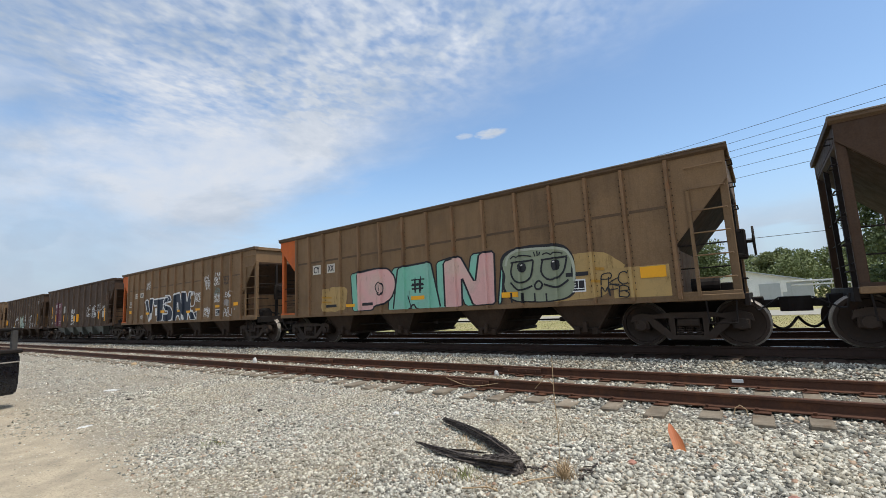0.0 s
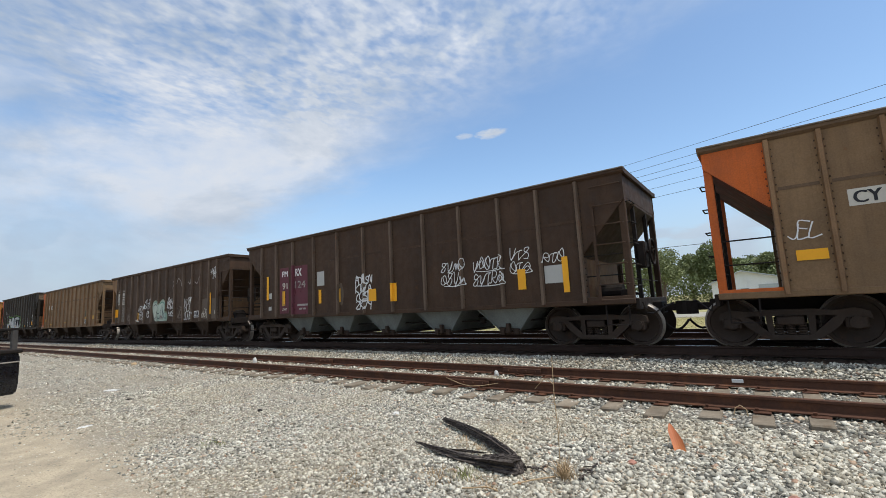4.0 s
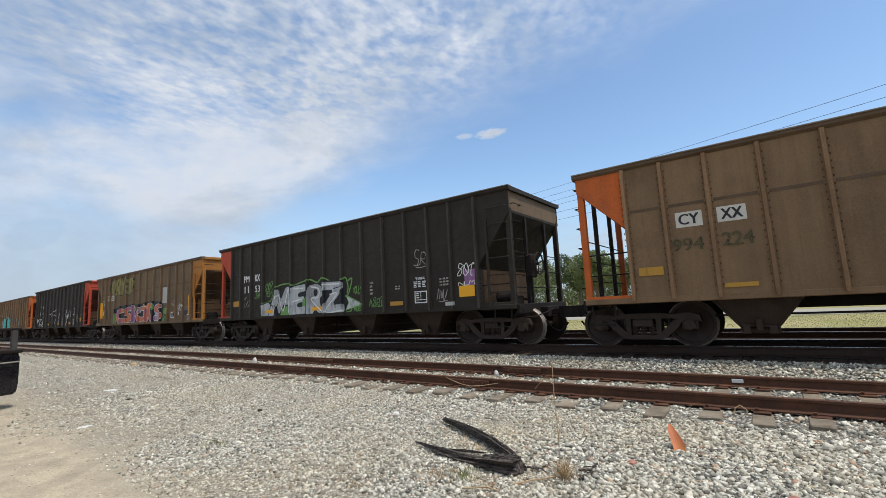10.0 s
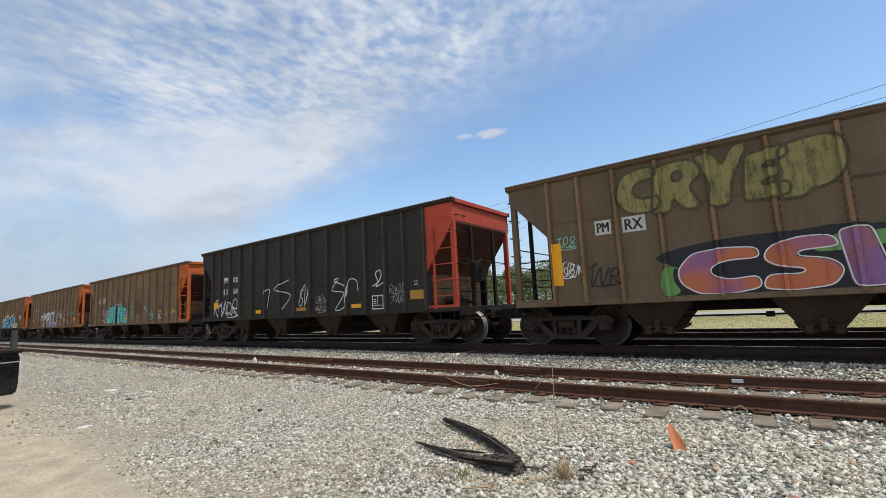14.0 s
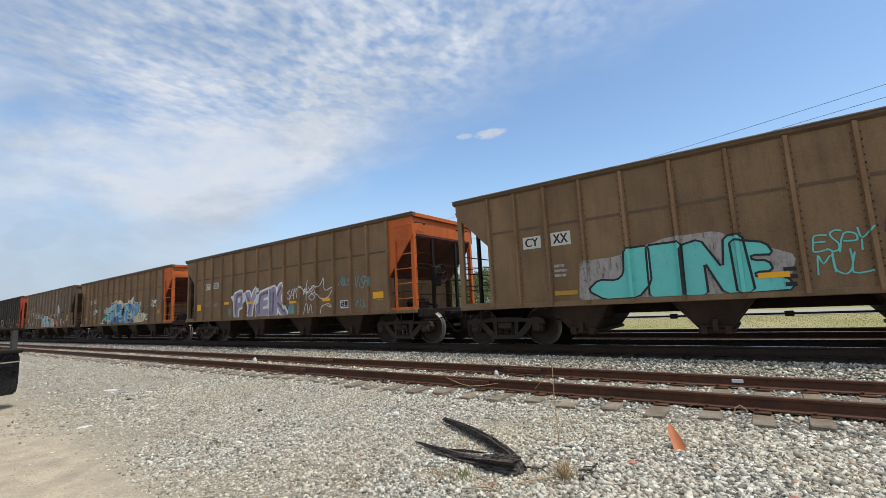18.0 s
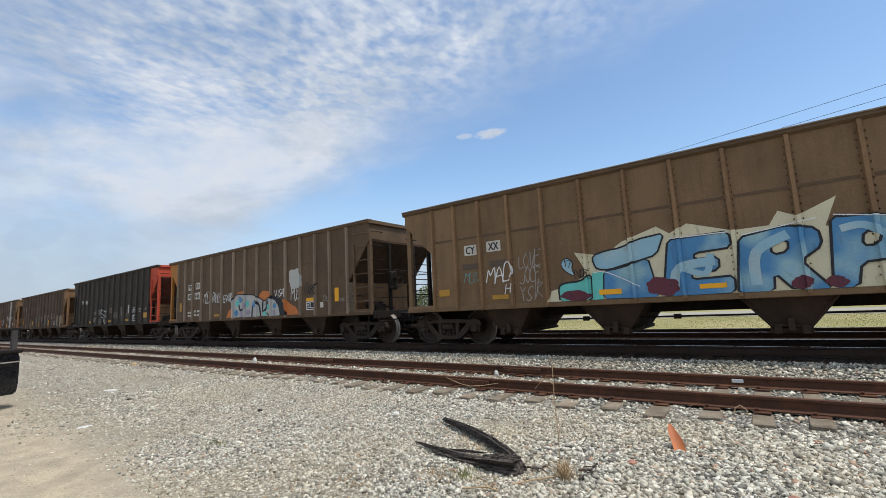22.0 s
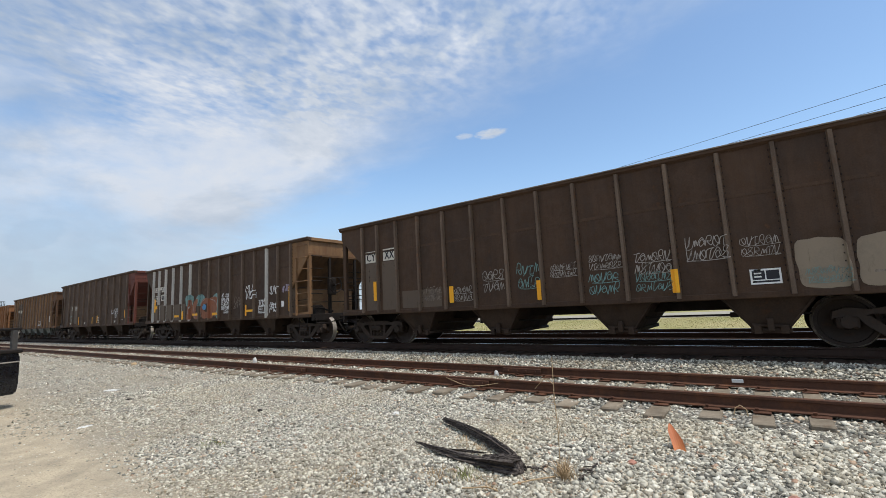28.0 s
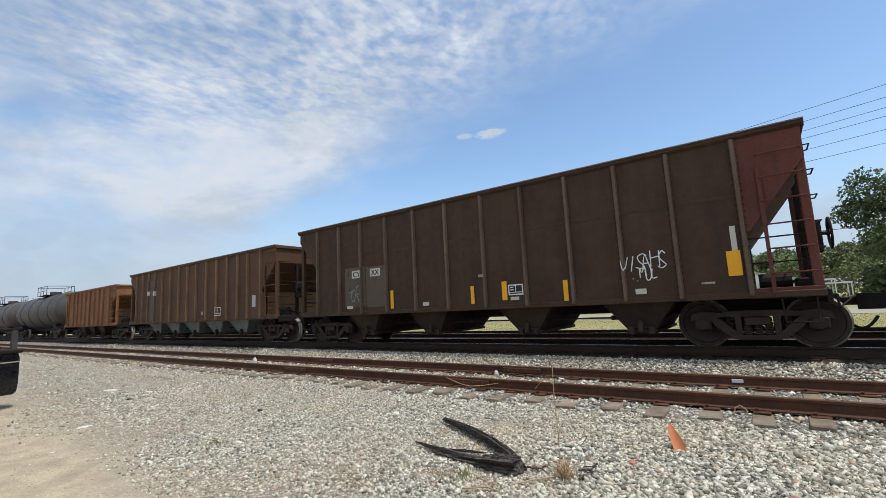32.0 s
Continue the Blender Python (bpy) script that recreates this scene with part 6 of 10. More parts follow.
add(7, "tag", "sprayed tag in loose strokes", LILAC_P, 3, scrawl, 12.61, 12.99, 1.47, 1.77, 123, 0.06, 3, 1)
add(7, "tag", "sprayed tag in loose strokes", LILAC_P, 3, scrawl, 12.85, 13.15, 1.05, 1.28, 124, 0.07, 2, 1)
add(7, "paint_patch", "", WHITE_P, 3, plate, 12.87, 13.05, 1.27, 1.32)
add(7, "tag", "sprayed tag in loose strokes", WHITE_P, 3, scrawl, 1.21, 1.57, 1.55, 1.92, 125, 0.03, 2, 1)
add(7, "tag", "sprayed tag in loose strokes", MINT_P, 3, scrawl, 1.18, 1.65, 2.20, 2.54, 126, 0.05, 3, 1)
add(7, "tag", "sprayed tag in loose strokes", WHITE_P, 3, scrawl, 1.27, 1.73, 1.55, 1.89, 127, 0.05, 3, 1)
add(7, "tag", "sprayed tag in loose strokes", BLACK_P, 3, scrawl, 1.83, 2.52, 1.33, 1.82, 128, 0.05, 4, 1)
add(8, "tag", "sprayed tag in loose strokes", WHITE_P, 3, scrawl, 7.31, 7.84, 1.29, 2.10, 132, 0.035, 2, 1)
add(8, "tag", "sprayed tag in loose strokes", DULL_P, 3, scrawl, 8.24, 8.86, 1.08, 1.69, 134, 0.03, 2, 2)
add(8, "tag", "sprayed tag in loose strokes", DULL_P, 3, scrawl, 11.77, 12.43, 1.22, 1.81, 135, 0.03, 3, 2)
add(8, "data_box", "white-lined inspection data box", WHITE_P, 2, hollow, 11.04, 11.51, 1.08, 1.51)
add(8, "reflector", "yellow reflective strip", YELLOW_REFL, 5, plate, 10.10, 10.56, 1.16, 1.28)
add(8, "reflector", "yellow reflective strip", DULL_REFL, 5, plate, 7.17, 7.77, 1.16, 1.28)
add(8, "reflector", "yellow reflective strip", DULL_REFL, 5, plate, 12.60, 13.10, 1.31, 1.57)
add(8, "reflector", "yellow reflective strip", YELLOW_REFL, 5, plate, 4.54, 4.91, 1.15, 1.29)
add(8, "small_print", "", DULL_P, 3, bars, 12.75, 12.92, 1.71, 1.88, 2, 137, 2)
add(8, "car_number", "", WHITE_P, 3, bold, '11', 2.02, 2.32, 2.02, 2.26)
add(8, "car_number", "", WHITE_P, 3, bold, '58', 2.81, 3.15, 2.04, 2.24)
add(8, "reporting_mark", "", WHITE_P, 3, bold, 'PM', 2.02, 2.38, 2.52, 2.76)
add(8, "reporting_mark", "", WHITE_P, 3, bold, 'RX', 2.82, 3.18, 2.50, 2.72)
add(8, "tag", "sprayed tag in loose strokes", WHITE_P, 3, scrawl, 1.20, 2.17, 1.05, 2.04, 138, 0.05, 2, 1)
add(8, "tag", "sprayed tag in loose strokes", WHITE_P, 3, scrawl, 2.20, 3.16, 1.07, 2.02, 139, 0.05, 3, 1)
add(8, "reflector", "yellow reflective strip", YELLOW_REFL, 5, plate, 1.18, 1.66, 1.46, 1.73)
add(8, "small_print", "", DULL_P, 3, bars, 2.13, 2.47, 1.23, 1.46, 2, 140, 2)
add(8, "small_print", "", DULL_P, 3, bars, 2.74, 3.18, 1.22, 1.49, 2, 141, 2)
add(9, "mark_plate", "cream painted patch behind the mark", CREAM_P, 1, plate, 1.98, 2.44, 2.32, 2.61)
add(9, "reporting_mark", "", BLACK_P, 2, bold, 'CY', 2.04, 2.38, 2.37, 2.57)
add(9, "mark_plate", "cream painted patch behind the mark", CREAM_P, 1, plate, 2.69, 3.16, 2.32, 2.63)
add(9, "reporting_mark", "", BLACK_P, 2, bold, 'XX', 2.74, 3.10, 2.37, 2.59)
add(9, "reflector", "yellow reflective strip", YELLOW_REFL, 5, plate, 6.49, 6.94, 1.27, 1.37)
add(9, "reflector", "yellow reflective strip", DULL_REFL, 5, plate, 2.69, 3.22, 1.18, 1.28)
add(9, "arrow", "turquoise sprayed arrow", TURQ_P, 3, arrow, 9.30, 9.84, 1.54, 1.87, 0.05)
add(9, "arrow", "turquoise sprayed arrow", TURQ_P, 3, arrow, 8.31, 8.48, 1.10, 1.49, 0.04, 1)
add(9, "data_panel", "", BLACK_P, 1, plate, 11.18, 11.58, 1.15, 1.43)
add(9, "data_box", "white-lined inspection data box", WHITE_P, 2, hollow, 11.18, 11.58, 1.15, 1.43)
add(9, "paint_patch", "", MOSS_P, 1, blot, 11.18, 11.63, 1.65, 1.98, 158, 0.04, 8)
add(9, "paint_patch", "", DULL_REFL, 1, plate, 11.16, 11.60, 1.52, 1.63)
add(9, "tag", "sprayed tag in loose strokes", DULL_P, 3, scrawl, 12.02, 12.39, 1.30, 1.53, 159, 0.03, 3, 1)
add(9, "small_print", "", DULL_P, 3, bars, 2.72, 3.14, 1.60, 1.93, 3, 160, 1)
add(9, "reflector", "yellow reflective strip", DULL_REFL, 5, plate, 12.69, 13.16, 1.42, 1.61)
add(9, "small_print", "", BLACK_P, 3, bars, 6.86, 7.10, 1.11, 1.50, 3, 161, 1)
add(10, "mark_plate", "cream painted patch behind the mark", CREAM_P, 1, plate, 1.98, 2.42, 2.32, 2.60)
add(10, "reporting_mark", "", BLACK_P, 2, bold, 'CY', 2.03, 2.37, 2.36, 2.56)
add(10, "mark_plate", "cream painted patch behind the mark", CREAM_P, 1, plate, 2.69, 3.13, 2.34, 2.61)
add(10, "reporting_mark", "", BLACK_P, 2, bold, 'XX', 2.74, 3.08, 2.38, 2.57)
add(10, "tag", "sprayed tag in loose strokes", TEAL_P, 3, scrawl, 3.97, 4.28, 1.06, 1.61, 172, 0.03, 2, 1)
add(10, "data_panel", "", BLACK_P, 1, plate, 11.16, 11.54, 1.17, 1.43)
add(10, "data_box", "white-lined inspection data box", WHITE_P, 2, hollow, 11.16, 11.54, 1.17, 1.43)
add(10, "reflector", "yellow reflective strip", YELLOW_REFL, 5, plate, 12.68, 13.13, 1.41, 1.61)
add(10, "reflector", "yellow reflective strip", YELLOW_REFL, 5, plate, 3.65, 4.09, 1.61, 1.71)
add(10, "reflector", "yellow reflective strip", YELLOW_REFL, 5, plate, 5.53, 5.97, 1.56, 1.65)
add(10, "reflector", "yellow reflective strip", YELLOW_REFL, 5, plate, 8.34, 8.79, 1.45, 1.53)
add(10, "reflector", "yellow reflective strip", YELLOW_REFL, 5, plate, 10.24, 10.66, 1.44, 1.54)
add(10, "reflector", "yellow reflective strip", YELLOW_REFL, 5, plate, 1.24, 1.61, 1.43, 1.70)
add(10, "tag", "sprayed tag in loose strokes", DULL_P, 3, scrawl, 1.92, 2.41, 1.56, 1.81, 181, 0.02, 3, 1)
add(10, "tag", "sprayed tag in loose strokes", DULL_P, 3, scrawl, 2.70, 3.16, 1.55, 1.79, 182, 0.02, 3, 1)
add(10, "paint_patch", "", DULL_P, 2, plate, 12.84, 13.08, 1.35, 1.38)
add(11, "mark_plate", "cream painted patch behind the mark", CREAM_P, 1, plate, 2.10, 2.48, 2.35, 2.62)
add(11, "reporting_mark", "", BLACK_P, 2, bold, 'CY', 2.15, 2.43, 2.39, 2.58)
add(11, "mark_plate", "cream painted patch behind the mark", CREAM_P, 1, plate, 2.78, 3.19, 2.38, 2.65)
add(11, "reporting_mark", "", BLACK_P, 2, bold, 'XX', 2.83, 3.14, 2.42, 2.61)
add(11, "paint_patch", "", MAROON_P, 6, blot, 4.68, 5.34, 1.03, 1.27, 997, 0.15, 2.2)
add(11, "paint_patch", "", MAROON_P, 6, blot, 6.49, 7.05, 1.05, 1.43, 1109, 0.15, 2.2)
add(11, "paint_patch", "", MAROON_P, 6, blot, 8.78, 9.06, 1.05, 1.28, 1282, 0.15, 2.2)
add(11, "paint_patch", "", MAROON_P, 6, blot, 9.23, 9.49, 1.05, 1.25, 1322, 0.15, 2.2)
add(11, "reflector", "yellow reflective strip", YELLOW_REFL, 5, plate, 5.52, 5.98, 1.14, 1.25)
add(11, "reflector", "yellow reflective strip", YELLOW_REFL, 5, plate, 7.40, 7.84, 1.15, 1.24)
add(11, "reflector", "yellow reflective strip", YELLOW_REFL, 5, plate, 10.25, 10.67, 1.15, 1.25)
add(11, "reflector", "yellow reflective strip", DULL_REFL, 5, plate, 1.22, 1.57, 1.33, 1.51)
add(11, "tag", "sprayed handwriting", BLACK_P, 3, hand, "SWEET", 10.34, 10.94, 1.53, 1.73, 0.026, 0.08, 23)
add(11, "data_panel", "", BLACK_P, 1, plate, 11.21, 11.62, 1.17, 1.45)
add(11, "data_box", "white-lined inspection data box", WHITE_P, 2, hollow, 11.21, 11.62, 1.17, 1.45)
add(11, "paint_patch", "", MOSS_P, 1, blot, 11.20, 11.67, 1.56, 2.00, 200, 0.04, 8)
add(11, "tag", "sprayed tag in loose strokes", DULL_P, 3, scrawl, 11.23, 11.64, 1.68, 2.02, 201, 0.03, 2, 1)
add(11, "reflector", "yellow reflective strip", DULL_REFL, 5, plate, 12.77, 13.04, 1.45, 1.65)
add(12, "mark_plate", "cream painted patch behind the mark", CREAM_P, 1, plate, 2.10, 2.50, 2.41, 2.68)
add(12, "reporting_mark", "", BLACK_P, 2, bold, 'PM', 2.15, 2.46, 2.46, 2.64)
add(12, "mark_plate", "cream painted patch behind the mark", CREAM_P, 1, plate, 2.83, 3.23, 2.43, 2.73)
add(12, "reporting_mark", "", BLACK_P, 2, bold, 'RX', 2.88, 3.19, 2.48, 2.68)
add(12, "mark_plate", "cream painted patch behind the mark", CREAM_P, 1, plate, 2.06, 2.49, 1.97, 2.26)
add(12, "reporting_mark", "", BLACK_P, 2, bold, '48', 2.11, 2.44, 2.01, 2.21)
add(12, "mark_plate", "cream painted patch behind the mark", CREAM_P, 1, plate, 2.76, 3.31, 1.97, 2.28)
add(12, "reporting_mark", "", BLACK_P, 2, bold, '146', 2.83, 3.24, 2.01, 2.23)
add(12, "paint_patch", "", TURQ_P, 5, blot, 6.44, 6.74, 1.49, 1.75, 216, 0.05, 2)
add(12, "paint_patch", "", BLUE_P, 5, blot, 6.36, 6.66, 1.09, 1.35, 217, 0.05, 2)
add(12, "paint_patch", "", TURQ_P, 5, blot, 7.21, 7.48, 1.44, 1.69, 218, 0.05, 2)
add(12, "paint_patch", "", BLUE_P, 5, blot, 7.71, 7.97, 1.41, 1.65, 219, 0.05, 2)
add(12, "paint_patch", "", TURQ_P, 5, blot, 8.73, 8.96, 1.28, 1.50, 220, 0.05, 2)
add(12, "paint_patch", "", BLUE_P, 5, blot, 9.16, 9.38, 1.31, 1.53, 221, 0.05, 2)
add(12, "paint_patch", "", TURQ_P, 5, blot, 8.48, 8.72, 1.05, 1.23, 222, 0.05, 2)
add(12, "paint_patch", "", BLUE_P, 5, blot, 6.65, 6.95, 1.62, 1.88, 223, 0.05, 2)
add(12, "paint_patch", "", LILAC_P, 5, blot, 6.97, 7.25, 1.39, 1.64, 1120, 0.05, 2)
add(12, "paint_patch", "", LILAC_P, 5, blot, 7.29, 7.56, 1.09, 1.34, 1142, 0.05, 2)
add(12, "paint_patch", "", LILAC_P, 5, blot, 9.13, 9.35, 1.05, 1.26, 1275, 0.05, 2)
add(12, "paint_patch", "", LILAC_P, 5, blot, 6.78, 7.07, 1.05, 1.30, 1110, 0.05, 2)
add(12, "tag", "sprayed tag in loose strokes", DULL_P, 3, scrawl, 6.40, 6.81, 1.79, 2.02, 233, 0.03, 2, 1)
add(12, "paint_patch", "grey painted-out shield", GREY_P, 2, blot, 10.20, 10.90, 1.96, 2.71, 235, 0.12, 4)
add(12, "reflector", "yellow reflective strip", DULL_REFL, 5, plate, 4.67, 5.12, 1.13, 1.23)
add(12, "reflector", "yellow reflective strip", YELLOW_REFL, 5, plate, 12.73, 12.93, 1.41, 1.86)
add(12, "reflector", "yellow reflective strip", YELLOW_REFL, 5, plate, 11.21, 11.65, 1.48, 1.60)
add(12, "data_panel", "", BLACK_P, 1, plate, 11.19, 11.67, 1.18, 1.47)
add(12, "data_box", "white-lined inspection data box", WHITE_P, 2, hollow, 11.19, 11.67, 1.18, 1.47)
add(12, "paint_patch", "", CREAM_P, 2, plate, 11.95, 12.12, 1.24, 1.42)
add(12, "tag", "sprayed tag in loose strokes", DULL_P, 3, scrawl, 12.10, 12.44, 1.41, 1.71, 236, 0.03, 3, 1)
add(12, "tag", "sprayed tag in loose strokes", DULL_P, 3, scrawl, 12.92, 13.21, 1.40, 1.54, 237, 0.03, 3, 1)
add(12, "tag", "sprayed tag in loose strokes", BLACK_P, 3, scrawl, 11.09, 11.83, 1.69, 2.18, 238, 0.04, 4, 1)
add(12, "small_print", "", CREAM_P, 3, bars, 2.75, 3.32, 1.20, 1.54, 2, 239, 2)
add(12, "small_print", "", CREAM_P, 3, bars, 2.11, 2.51, 1.19, 1.47, 2, 240, 2)
add(12, "reflector", "yellow reflective strip", DULL_REFL, 5, plate, 1.27, 1.49, 1.45, 1.85)
add(13, "reporting_mark", "", WHITE_P, 3, bold, 'PM', 1.96, 2.40, 2.43, 2.67)
add(13, "reporting_mark", "", WHITE_P, 3, bold, 'RX', 2.76, 3.17, 2.40, 2.65)
add(13, "tag", "sprayed tag in loose strokes", DULL_P, 3, scrawl, 5.33, 5.91, 1.61, 2.03, 252, 0.035, 2, 1)
add(13, "tag", "sprayed tag in loose strokes", DULL_P, 3, scrawl, 5.42, 6.00, 1.05, 1.39, 253, 0.035, 2, 1)
add(13, "tag", "sprayed tag in loose strokes", DULL_P, 3, scrawl, 4.45, 5.07, 1.09, 1.61, 254, 0.035, 2, 1)
add(13, "tag", "sprayed tag in loose strokes", FAINT_P, 3, scrawl, 7.30, 7.88, 1.72, 2.11, 255, 0.035, 2, 1)
add(13, "tag", "sprayed tag in loose strokes", FAINT_P, 3, scrawl, 8.10, 8.84, 1.29, 1.80, 256, 0.035, 2, 1)
add(13, "tag", "sprayed tag in loose strokes", FAINT_P, 3, scrawl, 9.02, 9.89, 1.05, 2.15, 257, 0.035, 2, 1)
add(13, "tag", "sprayed tag in loose strokes", FAINT_P, 3, scrawl, 10.12, 10.55, 1.39, 1.72, 258, 0.035, 2, 1)
add(13, "reflector", "yellow reflective strip", DULL_REFL, 5, plate, 7.26, 7.74, 1.13, 1.26)
add(13, "reflector", "yellow reflective strip", DULL_REFL, 5, plate, 10.06, 10.56, 1.15, 1.28)
add(13, "reflector", "yellow reflective strip", DULL_REFL, 5, plate, 3.70, 4.23, 1.13, 1.26)
add(13, "reflector", "yellow reflective strip", DULL_REFL, 5, plate, 12.65, 13.15, 1.28, 1.56)
add(13, "data_box", "white-lined inspection data box", WHITE_P, 2, hollow, 11.09, 11.56, 1.16, 1.48)
add(13, "lettering", "", WHITE_P, 3, lettering, 'WARNING', 11.16, 11.51, 1.83, 1.90, 0.018, 0.0)
add(13, "small_print", "", WHITE_P, 3, bars, 11.09, 11.60, 1.61, 1.81, 4, 261, 3)
add(13, "small_print", "", DULL_P, 3, bars, 11.97, 12.32, 1.61, 1.87, 3, 262, 2)
add(13, "small_print", "", DULL_P, 3, bars, 12.81, 13.02, 1.70, 1.85, 2, 263, 2)
add(13, "small_print", "", WHITE_P, 3, bars, 10.38, 10.60, 1.62, 2.11, 4, 264, 1)
add(13, "small_print", "", DULL_P, 3, bars, 9.33, 9.49, 1.52, 2.04, 4, 265, 1)
add(13, "small_print", "", DULL_P, 3, bars, 4.59, 5.01, 1.64, 1.89, 4, 266, 1)
add(13, "paint_patch", "", DULL_P, 2, plate, 12.64, 13.12, 1.14, 1.16)
add(14, "mark_plate", "cream painted patch behind the mark", CREAM_P, 1, plate, 1.18, 1.68, 2.52, 2.87)
add(14, "reporting_mark", "", BLACK_P, 2, bold, 'CY', 1.24, 1.62, 2.57, 2.81)
add(14, "mark_plate", "cream painted patch behind the mark", CREAM_P, 1, plate, 1.94, 2.46, 2.53, 2.89)
add(14, "reporting_mark", "", BLACK_P, 2, bold, 'XX', 2.00, 2.40, 2.58, 2.83)
add(14, "paint_patch", "", BROWN_P, 0.1, plate, 1.17, 1.70, 1.05, 2.51)
add(14, "paint_patch", "", BROWN_P, 0.1, plate, 1.88, 2.47, 1.05, 2.51)
add(14, "paint_patch", "", TAN_P, 1, blot, 11.70, 12.37, 1.05, 1.89, 271, 0.05, 7)
add(14, "paint_patch", "", TAN_P, 1, blot, 12.47, 13.21, 1.05, 1.88, 272, 0.05, 7)
add(14, "paint_patch", "", BROWN_P, 0.1, plate, 2.67, 4.10, 1.07, 1.56)
add(14, "reflector", "yellow reflective strip", YELLOW_REFL, 5, plate, 1.51, 1.72, 1.33, 1.92)
add(14, "reflector", "yellow reflective strip", YELLOW_REFL, 5, plate, 4.37, 4.51, 1.15, 1.59)
add(14, "reflector", "yellow reflective strip", YELLOW_REFL, 5, plate, 6.90, 7.04, 1.10, 1.56)
add(14, "reflector", "yellow reflective strip", YELLOW_REFL, 5, plate, 9.75, 9.89, 1.10, 1.56)
add(14, "reflector", "yellow reflective strip", YELLOW_REFL, 5, plate, 13.01, 13.12, 1.57, 2.47)
add(14, "paint_patch", "", WHITE_P, 3, plate, 12.94, 13.09, 1.38, 1.56)
add(14, "tag", "sprayed tag in loose strokes", DULL_P, 3, scrawl, 4.51, 5.09, 1.18, 1.57, 281, 0.018, 5, 2)
add(14, "tag", "sprayed tag in loose strokes", DULL_P, 3, scrawl, 5.42, 6.05, 1.36, 1.92, 282, 0.018, 5, 2)
add(14, "tag", "sprayed tag in loose strokes", TEAL_P, 3, scrawl, 6.40, 6.99, 1.38, 2.01, 283, 0.018, 5, 2)
add(14, "tag", "sprayed tag in loose strokes", DULL_P, 3, scrawl, 7.25, 7.87, 1.59, 1.90, 284, 0.018, 5, 2)
add(14, "tag", "sprayed tag in loose strokes", DULL_P, 3, scrawl, 8.16, 8.85, 1.68, 2.02, 285, 0.018, 5, 2)
add(14, "tag", "sprayed tag in loose strokes", TEAL_P, 3, scrawl, 8.12, 8.77, 1.14, 1.65, 286, 0.018, 5, 2)
add(14, "tag", "sprayed tag in loose strokes", DULL_P, 3, scrawl, 9.09, 9.78, 1.51, 1.98, 287, 0.018, 5, 2)
add(14, "tag", "sprayed tag in loose strokes", TEAL_P, 3, scrawl, 9.08, 9.77, 1.15, 1.56, 288, 0.018, 5, 2)
add(14, "tag", "sprayed tag in loose strokes", DULL_P, 3, scrawl, 10.03, 10.76, 1.68, 2.16, 289, 0.018, 5, 2)
add(14, "tag", "sprayed tag in loose strokes", DULL_P, 3, scrawl, 10.93, 11.50, 1.68, 2.05, 290, 0.018, 5, 2)
add(14, "tag", "sprayed tag in loose strokes", TEAL_P, 3, scrawl, 11.79, 12.37, 1.14, 1.41, 291, 0.018, 5, 2)
add(14, "tag", "sprayed tag in loose strokes", FAINT_P, 3, scrawl, 3.47, 4.11, 1.23, 1.63, 292, 0.018, 5, 2)
add(14, "data_panel", "", BLACK_P, 1, plate, 11.02, 11.47, 1.17, 1.44)
add(14, "data_box", "white-lined inspection data box", WHITE_P, 2, hollow, 11.02, 11.47, 1.17, 1.44)
add(14, "paint_patch", "", FAINT_P, 3, plate, 12.63, 12.79, 1.26, 1.30)
add(15, "paint_patch", "", CREAM_P, 1, plate, 1.25, 2.49, 2.63, 2.79)
add(15, "paint_patch", "", BROWN_P, 0.1, plate, 1.17, 2.42, 1.08, 1.89)
add(15, "paint_patch", "", BROWN_P, 0.1, plate, 2.49, 4.74, 1.05, 1.82)
add(15, "mark_plate", "cream painted patch behind the mark", CREAM_P, 1, plate, 1.23, 1.63, 2.54, 2.80)
add(15, "reporting_mark", "", BLACK_P, 2, bold, 'CY', 1.28, 1.58, 2.58, 2.76)
add(15, "mark_plate", "cream painted patch behind the mark", CREAM_P, 1, plate, 2.01, 2.45, 2.52, 2.80)
add(15, "reporting_mark", "", BLACK_P, 2, bold, 'XX', 2.06, 2.40, 2.57, 2.76)
add(15, "mark_plate", "cream painted patch behind the mark", CREAM_P, 1, plate, 1.30, 1.68, 2.05, 2.35)
add(15, "reporting_mark", "", BLACK_P, 2, bold, '83', 1.34, 1.63, 2.09, 2.31)
add(15, "mark_plate", "cream painted patch behind the mark", CREAM_P, 1, plate, 1.98, 2.47, 2.07, 2.39)
add(15, "reporting_mark", "", BLACK_P, 2, bold, '480', 2.04, 2.41, 2.12, 2.34)
add(15, "tag", "sprayed handwriting", WHITE_P, 3, hand, "WE LOOK", 8.20, 8.86, 1.93, 2.08, 0.026, 0.08, 36)
add(15, "tag", "sprayed handwriting", WHITE_P, 3, hand, "FOR A CHANCE", 8.19, 8.98, 1.75, 1.90, 0.026, 0.08, 37)
add(15, "tag", "sprayed handwriting", WHITE_P, 3, hand, "TO RESTART", 8.17, 8.92, 1.59, 1.73, 0.026, 0.08, 38)
add(15, "tag", "sprayed handwriting", WHITE_P, 3, hand, "EVERYTHINGS", 8.19, 8.96, 1.41, 1.56, 0.026, 0.08, 39)
add(15, "tag", "sprayed handwriting", WHITE_P, 3, hand, "LOST!", 8.42, 8.83, 1.24, 1.39, 0.026, 0.08, 40)
add(15, "data_box", "white-lined inspection data box", WHITE_P, 2, hollow, 11.08, 11.62, 1.16, 1.45)
